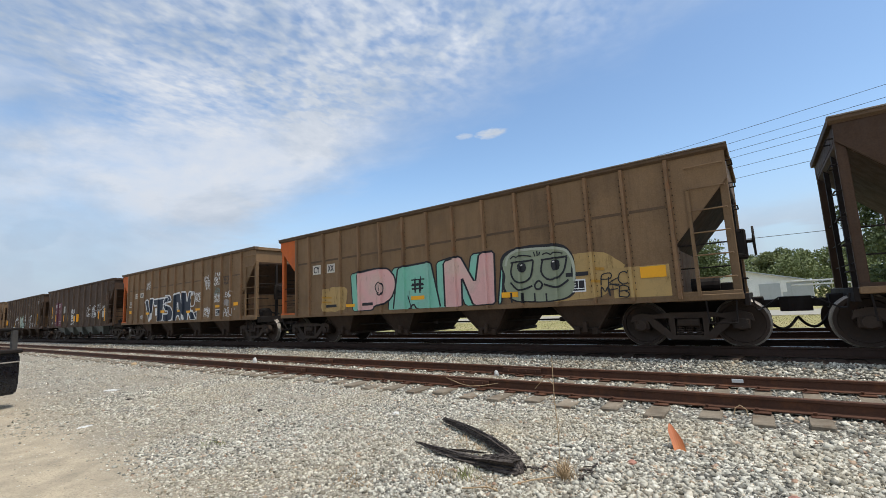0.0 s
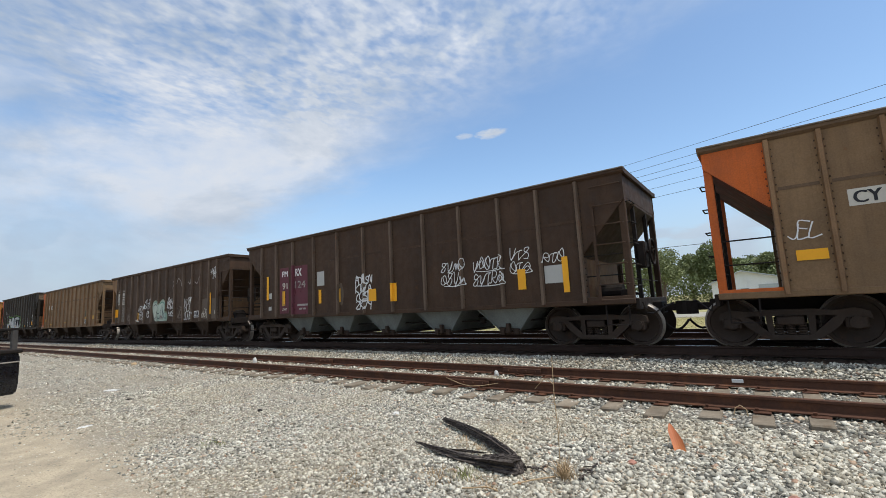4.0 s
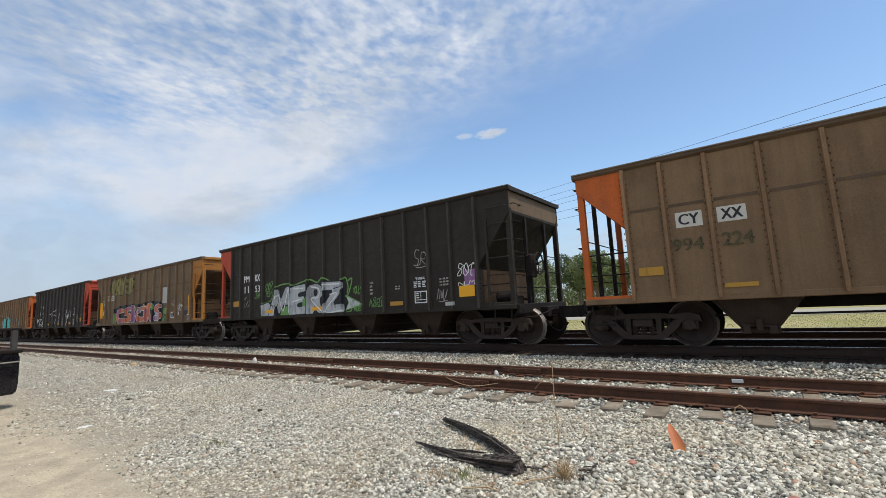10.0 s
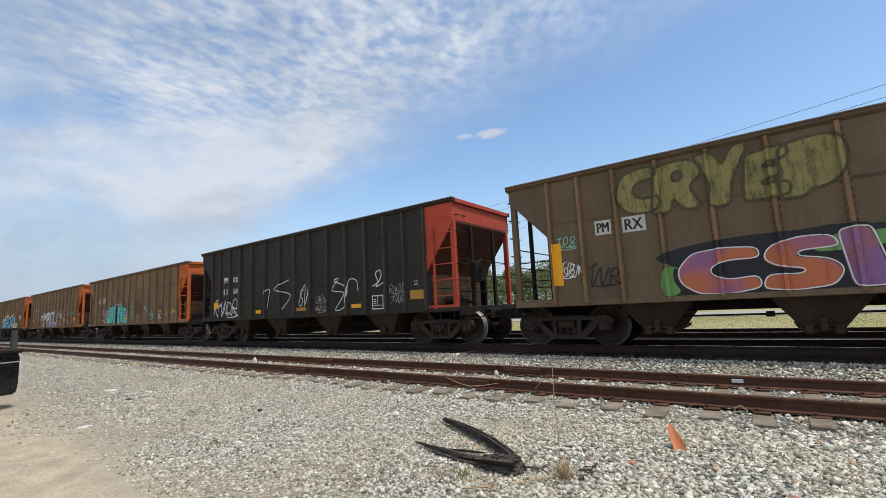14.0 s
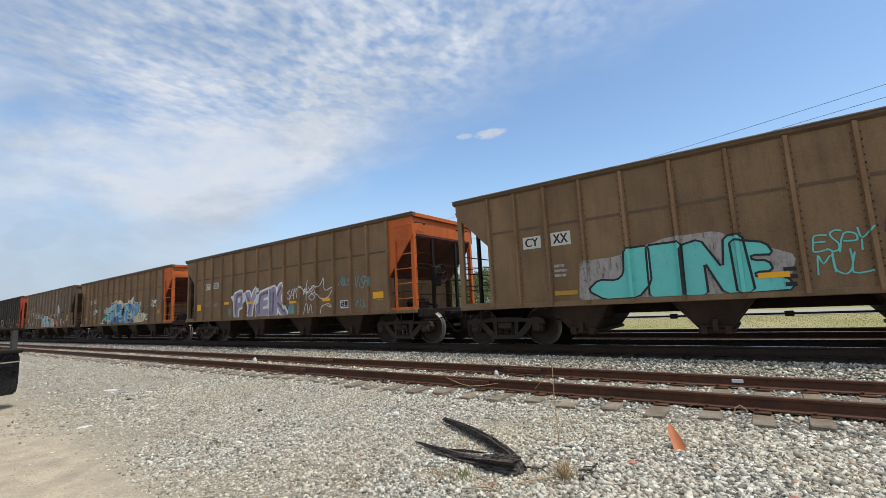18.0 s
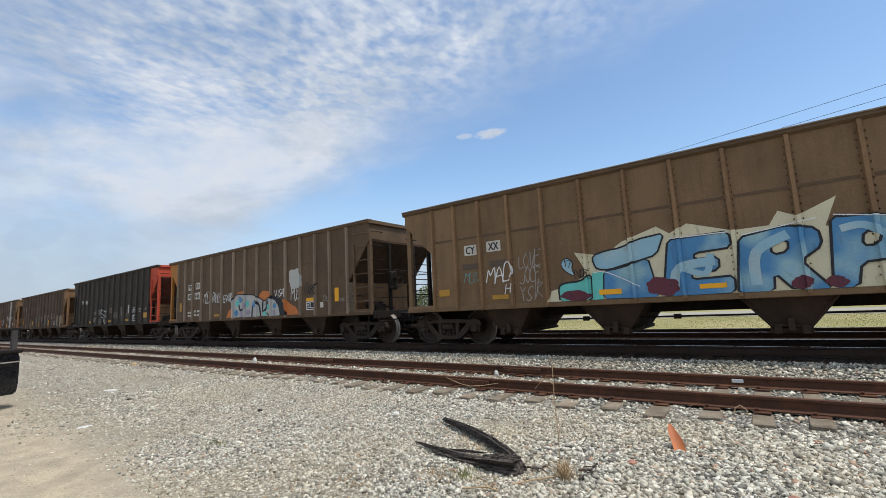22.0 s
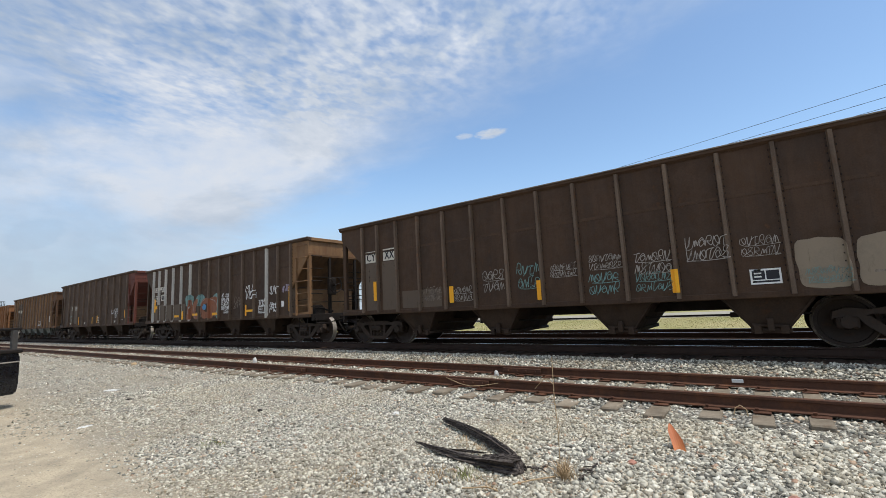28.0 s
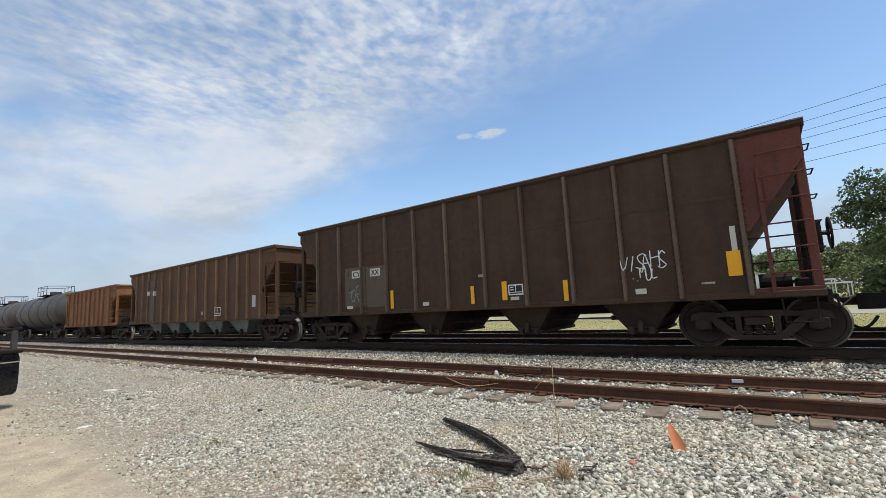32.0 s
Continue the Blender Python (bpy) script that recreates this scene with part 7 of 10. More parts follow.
add(15, "tag", "sprayed tag in loose strokes", FAINT_P, 3, scrawl, 9.19, 9.73, 1.36, 1.93, 312, 0.03, 3, 1)
add(15, "reflector", "yellow reflective strip", YELLOW_REFL, 5, plate, 3.62, 4.15, 1.19, 1.29)
add(15, "reflector", "yellow reflective strip", YELLOW_REFL, 5, plate, 4.40, 4.57, 1.07, 1.47)
add(15, "reflector", "yellow reflective strip", YELLOW_REFL, 5, plate, 5.53, 6.07, 1.22, 1.32)
add(15, "reflector", "yellow reflective strip", YELLOW_REFL, 5, plate, 7.38, 7.84, 1.19, 1.30)
add(15, "reflector", "yellow reflective strip", YELLOW_REFL, 5, plate, 1.21, 1.65, 1.67, 1.84)
add(15, "reflector", "yellow reflective strip", YELLOW_REFL, 5, plate, 1.21, 1.37, 1.51, 2.18)
add(15, "reflector", "yellow reflective strip", YELLOW_REFL, 5, plate, 10.11, 10.22, 1.08, 1.53)
add(15, "reflector", "yellow reflective strip", YELLOW_REFL, 5, plate, 10.22, 10.71, 1.24, 1.33)
add(15, "reflector", "yellow reflective strip", YELLOW_REFL, 5, plate, 13.09, 13.19, 1.17, 2.09)
add(15, "paint_patch", "", WHITE_P, 3, plate, 12.62, 12.78, 1.36, 1.57)
add(16, "paint_patch", "", BROWN_P, 0.1, plate, 2.44, 3.37, 1.19, 2.44)
add(16, "paint_patch", "", BROWN_P, 0.1, plate, 3.42, 4.25, 1.16, 2.41)
add(16, "mark_plate", "cream painted patch behind the mark", CREAM_P, 1, plate, 2.77, 3.22, 2.10, 2.34)
add(16, "reporting_mark", "", BLACK_P, 2, bold, 'CY', 2.83, 3.17, 2.13, 2.30)
add(16, "mark_plate", "cream painted patch behind the mark", CREAM_P, 1, plate, 3.60, 4.04, 2.10, 2.34)
add(16, "reporting_mark", "", BLACK_P, 2, bold, 'XX', 3.65, 3.99, 2.14, 2.30)
add(16, "tag", "sprayed tag in loose strokes", TEAL_P, 3, scrawl, 2.58, 3.20, 1.28, 1.84, 321, 0.05, 2, 1)
add(16, "reflector", "yellow reflective strip", YELLOW_REFL, 5, plate, 4.46, 4.58, 1.08, 1.61)
add(16, "reflector", "yellow reflective strip", YELLOW_REFL, 5, plate, 7.30, 7.41, 1.09, 1.55)
add(16, "reflector", "yellow reflective strip", YELLOW_REFL, 5, plate, 8.22, 8.36, 1.14, 1.60)
add(16, "reflector", "yellow reflective strip", YELLOW_REFL, 5, plate, 9.79, 9.90, 1.05, 1.52)
add(16, "reflector", "yellow reflective strip", YELLOW_REFL, 5, plate, 12.95, 13.17, 1.35, 1.81)
add(16, "paint_patch", "", CREAM_P, 2, plate, 13.05, 13.14, 1.81, 2.27)
add(16, "tag", "sprayed handwriting", WHITE_P, 3, hand, "VISAHS", 11.06, 11.94, 1.59, 1.91, 0.026, 0.08, 66)
add(16, "tag", "sprayed handwriting", WHITE_P, 3, hand, "..MUL", 11.22, 11.75, 1.38, 1.64, 0.026, 0.08, 67)
add(16, "data_panel", "", BLACK_P, 1, plate, 8.39, 8.79, 1.25, 1.51)
add(16, "data_box", "white-lined inspection data box", WHITE_P, 2, hollow, 8.39, 8.79, 1.25, 1.51)
add(16, "paint_patch", "", CREAM_P, 2, plate, 8.44, 8.67, 1.13, 1.21)
add(16, "paint_patch", "", CREAM_P, 2, plate, 11.31, 11.52, 1.11, 1.22)
add(16, "paint_patch", "", DULL_P, 2, plate, 12.50, 12.72, 1.23, 1.27)
add(16, "paint_patch", "", CREAM_P, 2, plate, 5.68, 5.90, 1.11, 1.21)
add(16, "paint_patch", "", CREAM_P, 2, plate, 2.52, 2.80, 1.13, 1.22)
add(16, "paint_patch", "", DULL_P, 2, plate, 7.55, 7.74, 1.76, 1.83)
add(17, "paint_patch", "", BROWN_P, 0.1, plate, 2.70, 3.71, 1.05, 3.22)
add(17, "paint_patch", "", CREAM_P, 1, plate, 3.18, 3.60, 2.39, 2.63)
add(17, "paint_patch", "", GREY_P, 1, plate, 12.86, 13.12, 1.43, 1.89)
add(17, "data_box", "white-lined inspection data box", WHITE_P, 2, hollow, 9.85, 10.38, 1.16, 1.52)
add(17, "paint_patch", "", CREAM_P, 1, plate, 2.44, 2.77, 2.43, 2.65)
add(17, "paint_patch", "", DULL_P, 1, plate, 8.59, 8.78, 1.23, 1.38)
add(1, "letter_side", "", MINT_P, 1, slab, "D_SOLID", (4.28, 1.04, 5.82, 1.08, 5.95, 2.32, 4.20, 2.34), 1, -0.28, 0)
add(1, "letter_outline", "", BLACK_P, 2, rim, "D_SOLID", (4.28, 1.04, 5.82, 1.08, 5.95, 2.32, 4.20, 2.34), 0.038, 1, -0.28, 0)
add(1, "graffiti_letter", "broad sprayed block letter", PINK_P, 3, slab, "D_SOLID", (4.28, 1.04, 5.82, 1.08, 5.95, 2.32, 4.20, 2.34), 1)
add(1, "letter_outline", "", BLACK_P, 4, rim, "D_SOLID", (4.28, 1.04, 5.82, 1.08, 5.95, 2.32, 4.20, 2.34), 0.055, 1)
add(1, "letter_side", "", MINT_P, 1, slab, "A_SOLID", (5.75, 1.01, 7.52, 1.00, 7.62, 2.33, 5.85, 2.32), 1, -0.22, 0)
add(1, "letter_outline", "", BLACK_P, 2, rim, "A_SOLID", (5.75, 1.01, 7.52, 1.00, 7.62, 2.33, 5.85, 2.32), 0.038, 1, -0.22, 0)
add(1, "graffiti_letter", "mint green block letter", MINT_P, 3, slab, "A_SOLID", (5.75, 1.01, 7.52, 1.00, 7.62, 2.33, 5.85, 2.32), 1)
add(1, "letter_outline", "", BLACK_P, 4, rim, "A_SOLID", (5.75, 1.01, 7.52, 1.00, 7.62, 2.33, 5.85, 2.32), 0.055, 1)
add(1, "letter_side", "", MINT_P, 1, slab, "N", (7.61, 0.99, 9.22, 1.01, 9.36, 2.39, 7.67, 2.38), 1, -0.25, 0)
add(1, "letter_outline", "", BLACK_P, 2, rim, "N", (7.61, 0.99, 9.22, 1.01, 9.36, 2.39, 7.67, 2.38), 0.038, 1, -0.25, 0)
add(1, "graffiti_letter", "broad sprayed block letter", PINK_P, 3, slab, "N", (7.61, 0.99, 9.22, 1.01, 9.36, 2.39, 7.67, 2.38), 1)
add(1, "letter_outline", "", BLACK_P, 4, rim, "N", (7.61, 0.99, 9.22, 1.01, 9.36, 2.39, 7.67, 2.38), 0.055, 1)
add(1, "sprayed_line", "", BLACK_P, 6, doodle, 0.035, (5.09, 1.56, 5.29, 1.50, 5.37, 1.75, 5.22, 1.91, 5.04, 1.78, 5.13, 1.58, 5.25, 1.65, 5.23, 1.79))
add(1, "sprayed_line", "", BLACK_P, 6, doodle, 0.035, (6.50, 1.86, 6.99, 1.86))
add(1, "sprayed_line", "", BLACK_P, 6, doodle, 0.035, (6.49, 1.70, 6.97, 1.70))
add(1, "sprayed_line", "", BLACK_P, 6, doodle, 0.035, (6.65, 1.92, 6.65, 1.51))
add(1, "sprayed_line", "", BLACK_P, 6, doodle, 0.035, (6.85, 1.95, 6.85, 1.54))
add(1, "sprayed_line", "", BLACK_P, 6, doodle, 0.035, (6.35, 1.43, 6.47, 1.06))
add(1, "paint_patch", "", MINT_P, 1, slab, [(9.29, 1.05), (9.46, 2.10), (9.67, 2.32), (9.52, 2.09), (9.39, 1.06)], (), 1)
add(1, "letter_outline", "", BLACK_P, 2, rim, [(9.29, 1.05), (9.46, 2.10), (9.67, 2.32), (9.52, 2.09), (9.39, 1.06)], (), 0.04, 1)
add(1, "sprayed_line", "", BLACK_P, 6, doodle, 0.045, (9.72, 2.04, 10.06, 2.04, 10.32, 2.05))
add(1, "sprayed_line", "", BLACK_P, 6, doodle, 0.045, (9.77, 2.03, 9.71, 1.79, 9.80, 1.59, 10.01, 1.54, 10.22, 1.66, 10.32, 2.04))
add(1, "sprayed_line", "", BLACK_P, 6, doodle, 0.045, (10.51, 2.03, 10.86, 2.04, 11.15, 2.05))
add(1, "sprayed_line", "", BLACK_P, 6, doodle, 0.045, (10.55, 2.02, 10.50, 1.75, 10.64, 1.57, 10.87, 1.58, 11.05, 1.74, 11.14, 2.04))
add(1, "sprayed_line", "", BLACK_P, 6, doodle, 0.045, (9.68, 1.56, 9.89, 1.36, 10.25, 1.44))
add(1, "sprayed_line", "", BLACK_P, 6, doodle, 0.045, (10.54, 1.46, 10.86, 1.37, 11.14, 1.52))
add(1, "sprayed_line", "", BLACK_P, 6, doodle, 0.045, (10.32, 1.48, 10.42, 1.55, 10.50, 1.46, 10.44, 1.36, 10.33, 1.37, 10.31, 1.48))
add(1, "sprayed_line", "", BLACK_P, 6, doodle, 0.03, (9.71, 2.13, 9.81, 2.19, 9.90, 2.14, 10.02, 2.19, 10.28, 2.14))
add(1, "sprayed_line", "", BLACK_P, 6, doodle, 0.03, (10.55, 2.15, 10.67, 2.18, 10.77, 2.13, 10.89, 2.17, 11.05, 2.13))
add(1, "sprayed_line", "", BLACK_P, 6, doodle, 0.03, (10.34, 2.24, 10.37, 2.13))
add(1, "sprayed_line", "", BLACK_P, 6, doodle, 0.03, (10.43, 2.25, 10.43, 2.13))
add(1, "sprayed_line", "", BLACK_P, 6, doodle, 0.03, (10.50, 2.23, 10.47, 2.14))
add(1, "paint_patch", "", BLACK_P, 6, slab, [(9.92, 2.00), (10.11, 2.01), (10.13, 1.83), (10.01, 1.76), (9.93, 1.84)], (), 1)
add(1, "paint_patch", "", BLACK_P, 6, slab, [(10.75, 1.99), (10.96, 2.01), (10.96, 1.80), (10.84, 1.73), (10.75, 1.81)], (), 1)
add(1, "sprayed_line", "", WHITE_P, 7, doodle, 0.03, (9.98, 1.95, 10.03, 1.96))
add(1, "sprayed_line", "", WHITE_P, 7, doodle, 0.03, (10.82, 1.95, 10.87, 1.96))
add(1, "sprayed_line", "", PALE_P, 5, doodle, 0.06, (9.57, 1.97, 9.70, 2.24, 10.09, 2.32, 10.97, 2.25, 11.21, 2.07, 11.28, 1.76, 11.26, 1.47))
add(1, "tag", "sprayed handwriting", BLACK_P, 6, hand, "PKC/MFB", 11.83, 12.37, 1.07, 1.55, 0.03, 0.1, 5)
add(1, "sprayed_line", "", DULL_REFL, 4, doodle, 0.06, (11.65, 1.45, 11.86, 1.43))
add(1, "sprayed_line", "", DULL_REFL, 4, doodle, 0.06, (11.75, 1.71, 11.94, 1.69))
add(1, "sprayed_line", "", DULL_REFL, 4, doodle, 0.06, (2.51, 1.57, 2.98, 1.54))
add(1, "sprayed_line", "", DULL_REFL, 4, doodle, 0.06, (2.50, 1.41, 2.97, 1.38))
add(2, "graffiti_letter", "broad sprayed block letter", NAVY_P, 3, slab, "V", (3.81, 0.93, 4.54, 1.00, 4.57, 2.27, 3.46, 2.19), 1)
add(2, "letter_outline", "", WHITE_P, 4, rim, "V", (3.81, 0.93, 4.54, 1.00, 4.57, 2.27, 3.46, 2.19), 0.075, 1)
add(2, "graffiti_letter", "broad sprayed block letter", NAVY_P, 3, slab, "T", (4.76, 1.01, 6.26, 1.06, 6.35, 2.23, 4.53, 2.24), 1)
add(2, "letter_outline", "", WHITE_P, 4, rim, "T", (4.76, 1.01, 6.26, 1.06, 6.35, 2.23, 4.53, 2.24), 0.075, 1)
add(2, "graffiti_letter", "broad sprayed block letter", NAVY_P, 3, slab, "S", (5.67, 0.96, 7.04, 1.01, 6.62, 2.35, 5.76, 2.29), 1)
add(2, "letter_outline", "", WHITE_P, 4, rim, "S", (5.67, 0.96, 7.04, 1.01, 6.62, 2.35, 5.76, 2.29), 0.075, 1)
add(2, "graffiti_letter", "broad sprayed block letter", NAVY_P, 3, slab, "A", (6.85, 0.98, 8.12, 1.01, 7.89, 2.42, 6.89, 2.32), 1)
add(2, "letter_outline", "", WHITE_P, 4, rim, "A", (6.85, 0.98, 8.12, 1.01, 7.89, 2.42, 6.89, 2.32), 0.075, 1)
add(2, "graffiti_letter", "broad sprayed block letter", NAVY_P, 3, slab, "K", (7.99, 0.99, 9.38, 1.04, 9.07, 2.35, 7.84, 2.40), 1)
add(2, "letter_outline", "", WHITE_P, 4, rim, "K", (7.99, 0.99, 9.38, 1.04, 9.07, 2.35, 7.84, 2.40), 0.075, 1)
add(2, "paint_patch", "", NAVY_P, 2, slab, [(8.94, 1.28), (9.42, 1.43), (9.40, 1.03), (9.05, 1.04)], (), 0)
add(2, "letter_outline", "", WHITE_P, 3, rim, [(8.94, 1.28), (9.42, 1.43), (9.40, 1.03), (9.05, 1.04)], (), 0.04, 0)
add(2, "paint_patch", "", WHITE_P, 5, slab, [(4.81, 1.72), (5.18, 1.73), (5.19, 1.38), (4.84, 1.34)], (), 0)
add(2, "sprayed_line", "", WHITE_P, 2, doodle, 0.06, (3.54, 2.25, 3.60, 1.76, 3.95, 1.58))
add(2, "sprayed_line", "", WHITE_P, 2, doodle, 0.06, (9.07, 2.37, 9.24, 2.05, 9.12, 1.71, 8.77, 1.62))
add(6, "paint_patch", "", BLACK_P, 1, slab, [(3.18, 1.47), (3.77, 1.53), (4.27, 1.85), (5.05, 2.08), (6.28, 2.08), (7.07, 2.12), (8.11, 2.09), (8.19, 1.47), (8.19, 1.03), (3.36, 0.98)], (), 1)
add(6, "sprayed_line", "", LIME_P, 2, doodle, 0.05, (3.38, 1.53, 3.91, 1.62, 4.15, 1.99, 4.43, 2.15, 5.06, 2.19, 5.35, 2.10, 5.76, 2.17, 6.30, 2.24, 6.73, 2.11, 6.99, 2.26, 7.51, 2.06, 7.85, 2.03, 8.17, 2.17, 8.30, 1.85, 8.24, 1.66))
add(6, "sprayed_line", "", LIME_P, 2, doodle, 0.05, (8.29, 2.05, 8.49, 2.10, 8.32, 1.65, 8.15, 1.55))
add(6, "sprayed_line", "", LIME_P, 2, doodle, 0.05, (8.16, 1.03, 8.43, 1.08, 8.38, 1.24))
add(6, "graffiti_letter", "broad sprayed block letter", SILVER_P, 3, slab, "M", (3.72, 0.97, 5.21, 0.98, 5.27, 2.11, 4.01, 2.00), 1)
add(6, "letter_outline", "", BLACK_P, 4, rim, "M", (3.72, 0.97, 5.21, 0.98, 5.27, 2.11, 4.01, 2.00), 0.045, 1)
add(6, "graffiti_letter", "broad sprayed block letter", SILVER_P, 3, slab, "E", (5.16, 0.98, 6.17, 1.02, 6.24, 2.14, 5.20, 2.11), 1)
add(6, "letter_outline", "", BLACK_P, 4, rim, "E", (5.16, 0.98, 6.17, 1.02, 6.24, 2.14, 5.20, 2.11), 0.045, 1)
add(6, "graffiti_letter", "broad sprayed block letter", SILVER_P, 3, slab, "R", (6.15, 1.02, 7.11, 1.04, 7.06, 2.07, 6.18, 2.11), 1)
add(6, "letter_outline", "", BLACK_P, 4, rim, "R", (6.15, 1.02, 7.11, 1.04, 7.06, 2.07, 6.18, 2.11), 0.045, 1)
add(6, "graffiti_letter", "broad sprayed block letter", SILVER_P, 3, slab, "Z", (7.00, 1.01, 8.14, 1.03, 8.11, 2.07, 6.90, 2.12), 1)
add(6, "letter_outline", "", BLACK_P, 4, rim, "Z", (7.00, 1.01, 8.14, 1.03, 8.11, 2.07, 6.90, 2.12), 0.045, 1)
add(6, "paint_patch", "", SILVER_P, 3, slab, [(3.18, 1.45), (3.73, 1.57), (4.03, 1.41), (4.20, 1.02), (3.44, 0.98)], (), 0)
add(6, "letter_outline", "", BLACK_P, 4, rim, [(3.18, 1.45), (3.73, 1.57), (4.03, 1.41), (4.20, 1.02), (3.44, 0.98)], (), 0.04, 0)
add(6, "paint_patch", "", SILVER_P, 3, slab, [(8.18, 1.59), (8.99, 1.26), (8.17, 1.10), (8.32, 1.34)], (), 0)
add(6, "letter_outline", "", LIME_P, 4, rim, [(8.18, 1.59), (8.99, 1.26), (8.17, 1.10), (8.32, 1.34)], (), 0.04, 0)
add(6, "paint_patch", "", LIME_P, 5, slab, [(4.61, 1.29), (5.01, 1.41), (5.13, 0.99), (4.55, 0.97)], (), 0)
add(6, "letter_outline", "", BLACK_P, 6, rim, [(4.61, 1.29), (5.01, 1.41), (5.13, 0.99), (4.55, 0.97)], (), 0.04, 0)
add(6, "paint_patch", "", LIME_P, 5, slab, [(5.91, 1.57), (6.19, 1.66), (6.17, 1.27), (5.89, 1.34)], (), 0)
add(6, "sprayed_line", "", WHITE_P, 6, doodle, 0.045, (4.07, 1.09, 4.40, 1.83, 4.72, 1.18, 5.07, 2.02, 5.08, 1.10))
add(6, "sprayed_line", "", WHITE_P, 6, doodle, 0.045, (5.34, 1.98, 5.95, 1.96))
add(6, "sprayed_line", "", WHITE_P, 6, doodle, 0.045, (5.29, 1.51, 5.86, 1.58))
add(6, "sprayed_line", "", WHITE_P, 6, doodle, 0.045, (6.37, 1.98, 6.81, 1.88, 6.78, 1.60, 6.38, 1.55, 6.96, 1.11))
add(6, "sprayed_line", "", WHITE_P, 6, doodle, 0.045, (7.06, 2.01, 7.92, 1.98))
add(6, "sprayed_line", "", WHITE_P, 6, doodle, 0.045, (7.38, 1.65, 7.76, 1.66, 7.14, 1.09, 8.06, 1.11))
add(6, "sprayed_line", "", BLACK_P, 6, doodle, 0.03, (4.20, 1.02, 4.49, 1.70))
add(6, "sprayed_line", "", BLACK_P, 6, doodle, 0.03, (5.71, 1.77, 6.15, 1.84))
add(6, "sprayed_line", "", BLACK_P, 6, doodle, 0.03, (6.55, 1.74, 6.69, 1.70))
add(6, "sprayed_line", "", BLACK_P, 6, doodle, 0.03, (7.57, 1.84, 8.04, 1.90))
add(6, "tag", "sprayed handwriting", LIME_P, 3, hand, "SNOR/TEM", 3.51, 3.99, 1.74, 2.29, 0.03, 0.15, 7)
add(6, "tag", "sprayed handwriting", LIME_P, 3, hand, "JRA", 2.77, 3.17, 1.70, 1.97, 0.03, 0.1, 8)
add(6, "tag", "sprayed handwriting", LIME_P, 3, hand, "YOLLY", 8.53, 8.94, 1.61, 1.84, 0.035, 0.1, 9)
add(6, "tag", "sprayed handwriting", LIME_P, 3, hand, "NUER", 8.58, 8.94, 1.06, 1.25, 0.035, 0.1, 10)
add(7, "paint_patch", "", BLACK_P, 1, slab, [(3.49, 1.69), (4.90, 2.01), (6.04, 2.10), (6.65, 1.95), (7.54, 2.07), (8.76, 2.15), (10.05, 2.03), (10.27, 1.80), (10.14, 1.05), (3.44, 1.00)], (), 1)
add(7, "letter_outline", "", BLACK_P, 2, rim, "C", (3.59, 1.01, 4.90, 1.02, 4.92, 1.87, 3.59, 1.88), 0.16, 2)
add(7, "graffiti_letter", "swollen orange and violet letter", SALMON_P, 3, slab, "C", (3.59, 1.01, 4.90, 1.02, 4.92, 1.87, 3.59, 1.88), 2)
add(7, "letter_outline", "", WHITE_P, 4, rim, "C", (3.59, 1.01, 4.90, 1.02, 4.92, 1.87, 3.59, 1.88), 0.022, 2, 0.02, 0.015)
add(7, "letter_outline", "", BLACK_P, 2, rim, "S", (4.90, 1.02, 6.05, 1.03, 5.99, 1.96, 4.97, 1.91), 0.16, 2)
add(7, "graffiti_letter", "swollen orange and violet letter", SALMON_P, 3, slab, "S", (4.90, 1.02, 6.05, 1.03, 5.99, 1.96, 4.97, 1.91), 2)
add(7, "letter_outline", "", WHITE_P, 4, rim, "S", (4.90, 1.02, 6.05, 1.03, 5.99, 1.96, 4.97, 1.91), 0.022, 2, 0.02, 0.015)
add(7, "letter_outline", "", BLACK_P, 2, rim, "I", (6.05, 1.03, 6.59, 1.05, 6.45, 2.02, 5.99, 1.99), 0.16, 2)
add(7, "graffiti_letter", "swollen orange and violet letter", PURPLE_P, 3, slab, "I", (6.05, 1.03, 6.59, 1.05, 6.45, 2.02, 5.99, 1.99), 2)
add(7, "letter_outline", "", WHITE_P, 4, rim, "I", (6.05, 1.03, 6.59, 1.05, 6.45, 2.02, 5.99, 1.99), 0.022, 2, 0.02, 0.015)
add(7, "letter_outline", "", BLACK_P, 2, rim, "C", (6.56, 1.03, 7.85, 1.03, 7.76, 1.91, 6.63, 1.82), 0.16, 2)
add(7, "graffiti_letter", "swollen orange and violet letter", SALMON_P, 3, slab, "C", (6.56, 1.03, 7.85, 1.03, 7.76, 1.91, 6.63, 1.82), 2)
add(7, "letter_outline", "", WHITE_P, 4, rim, "C", (6.56, 1.03, 7.85, 1.03, 7.76, 1.91, 6.63, 1.82), 0.022, 2, 0.02, 0.015)
add(7, "letter_outline", "", BLACK_P, 2, rim, "K", (7.85, 1.03, 9.01, 1.05, 8.75, 2.03, 7.51, 1.98), 0.16, 2)
add(7, "graffiti_letter", "swollen orange and violet letter", SALMON_P, 3, slab, "K", (7.85, 1.03, 9.01, 1.05, 8.75, 2.03, 7.51, 1.98), 2)
add(7, "letter_outline", "", WHITE_P, 4, rim, "K", (7.85, 1.03, 9.01, 1.05, 8.75, 2.03, 7.51, 1.98), 0.022, 2, 0.02, 0.015)
add(7, "letter_outline", "", BLACK_P, 2, rim, "S", (9.01, 1.05, 10.08, 1.06, 10.02, 1.95, 9.05, 1.93), 0.16, 2)
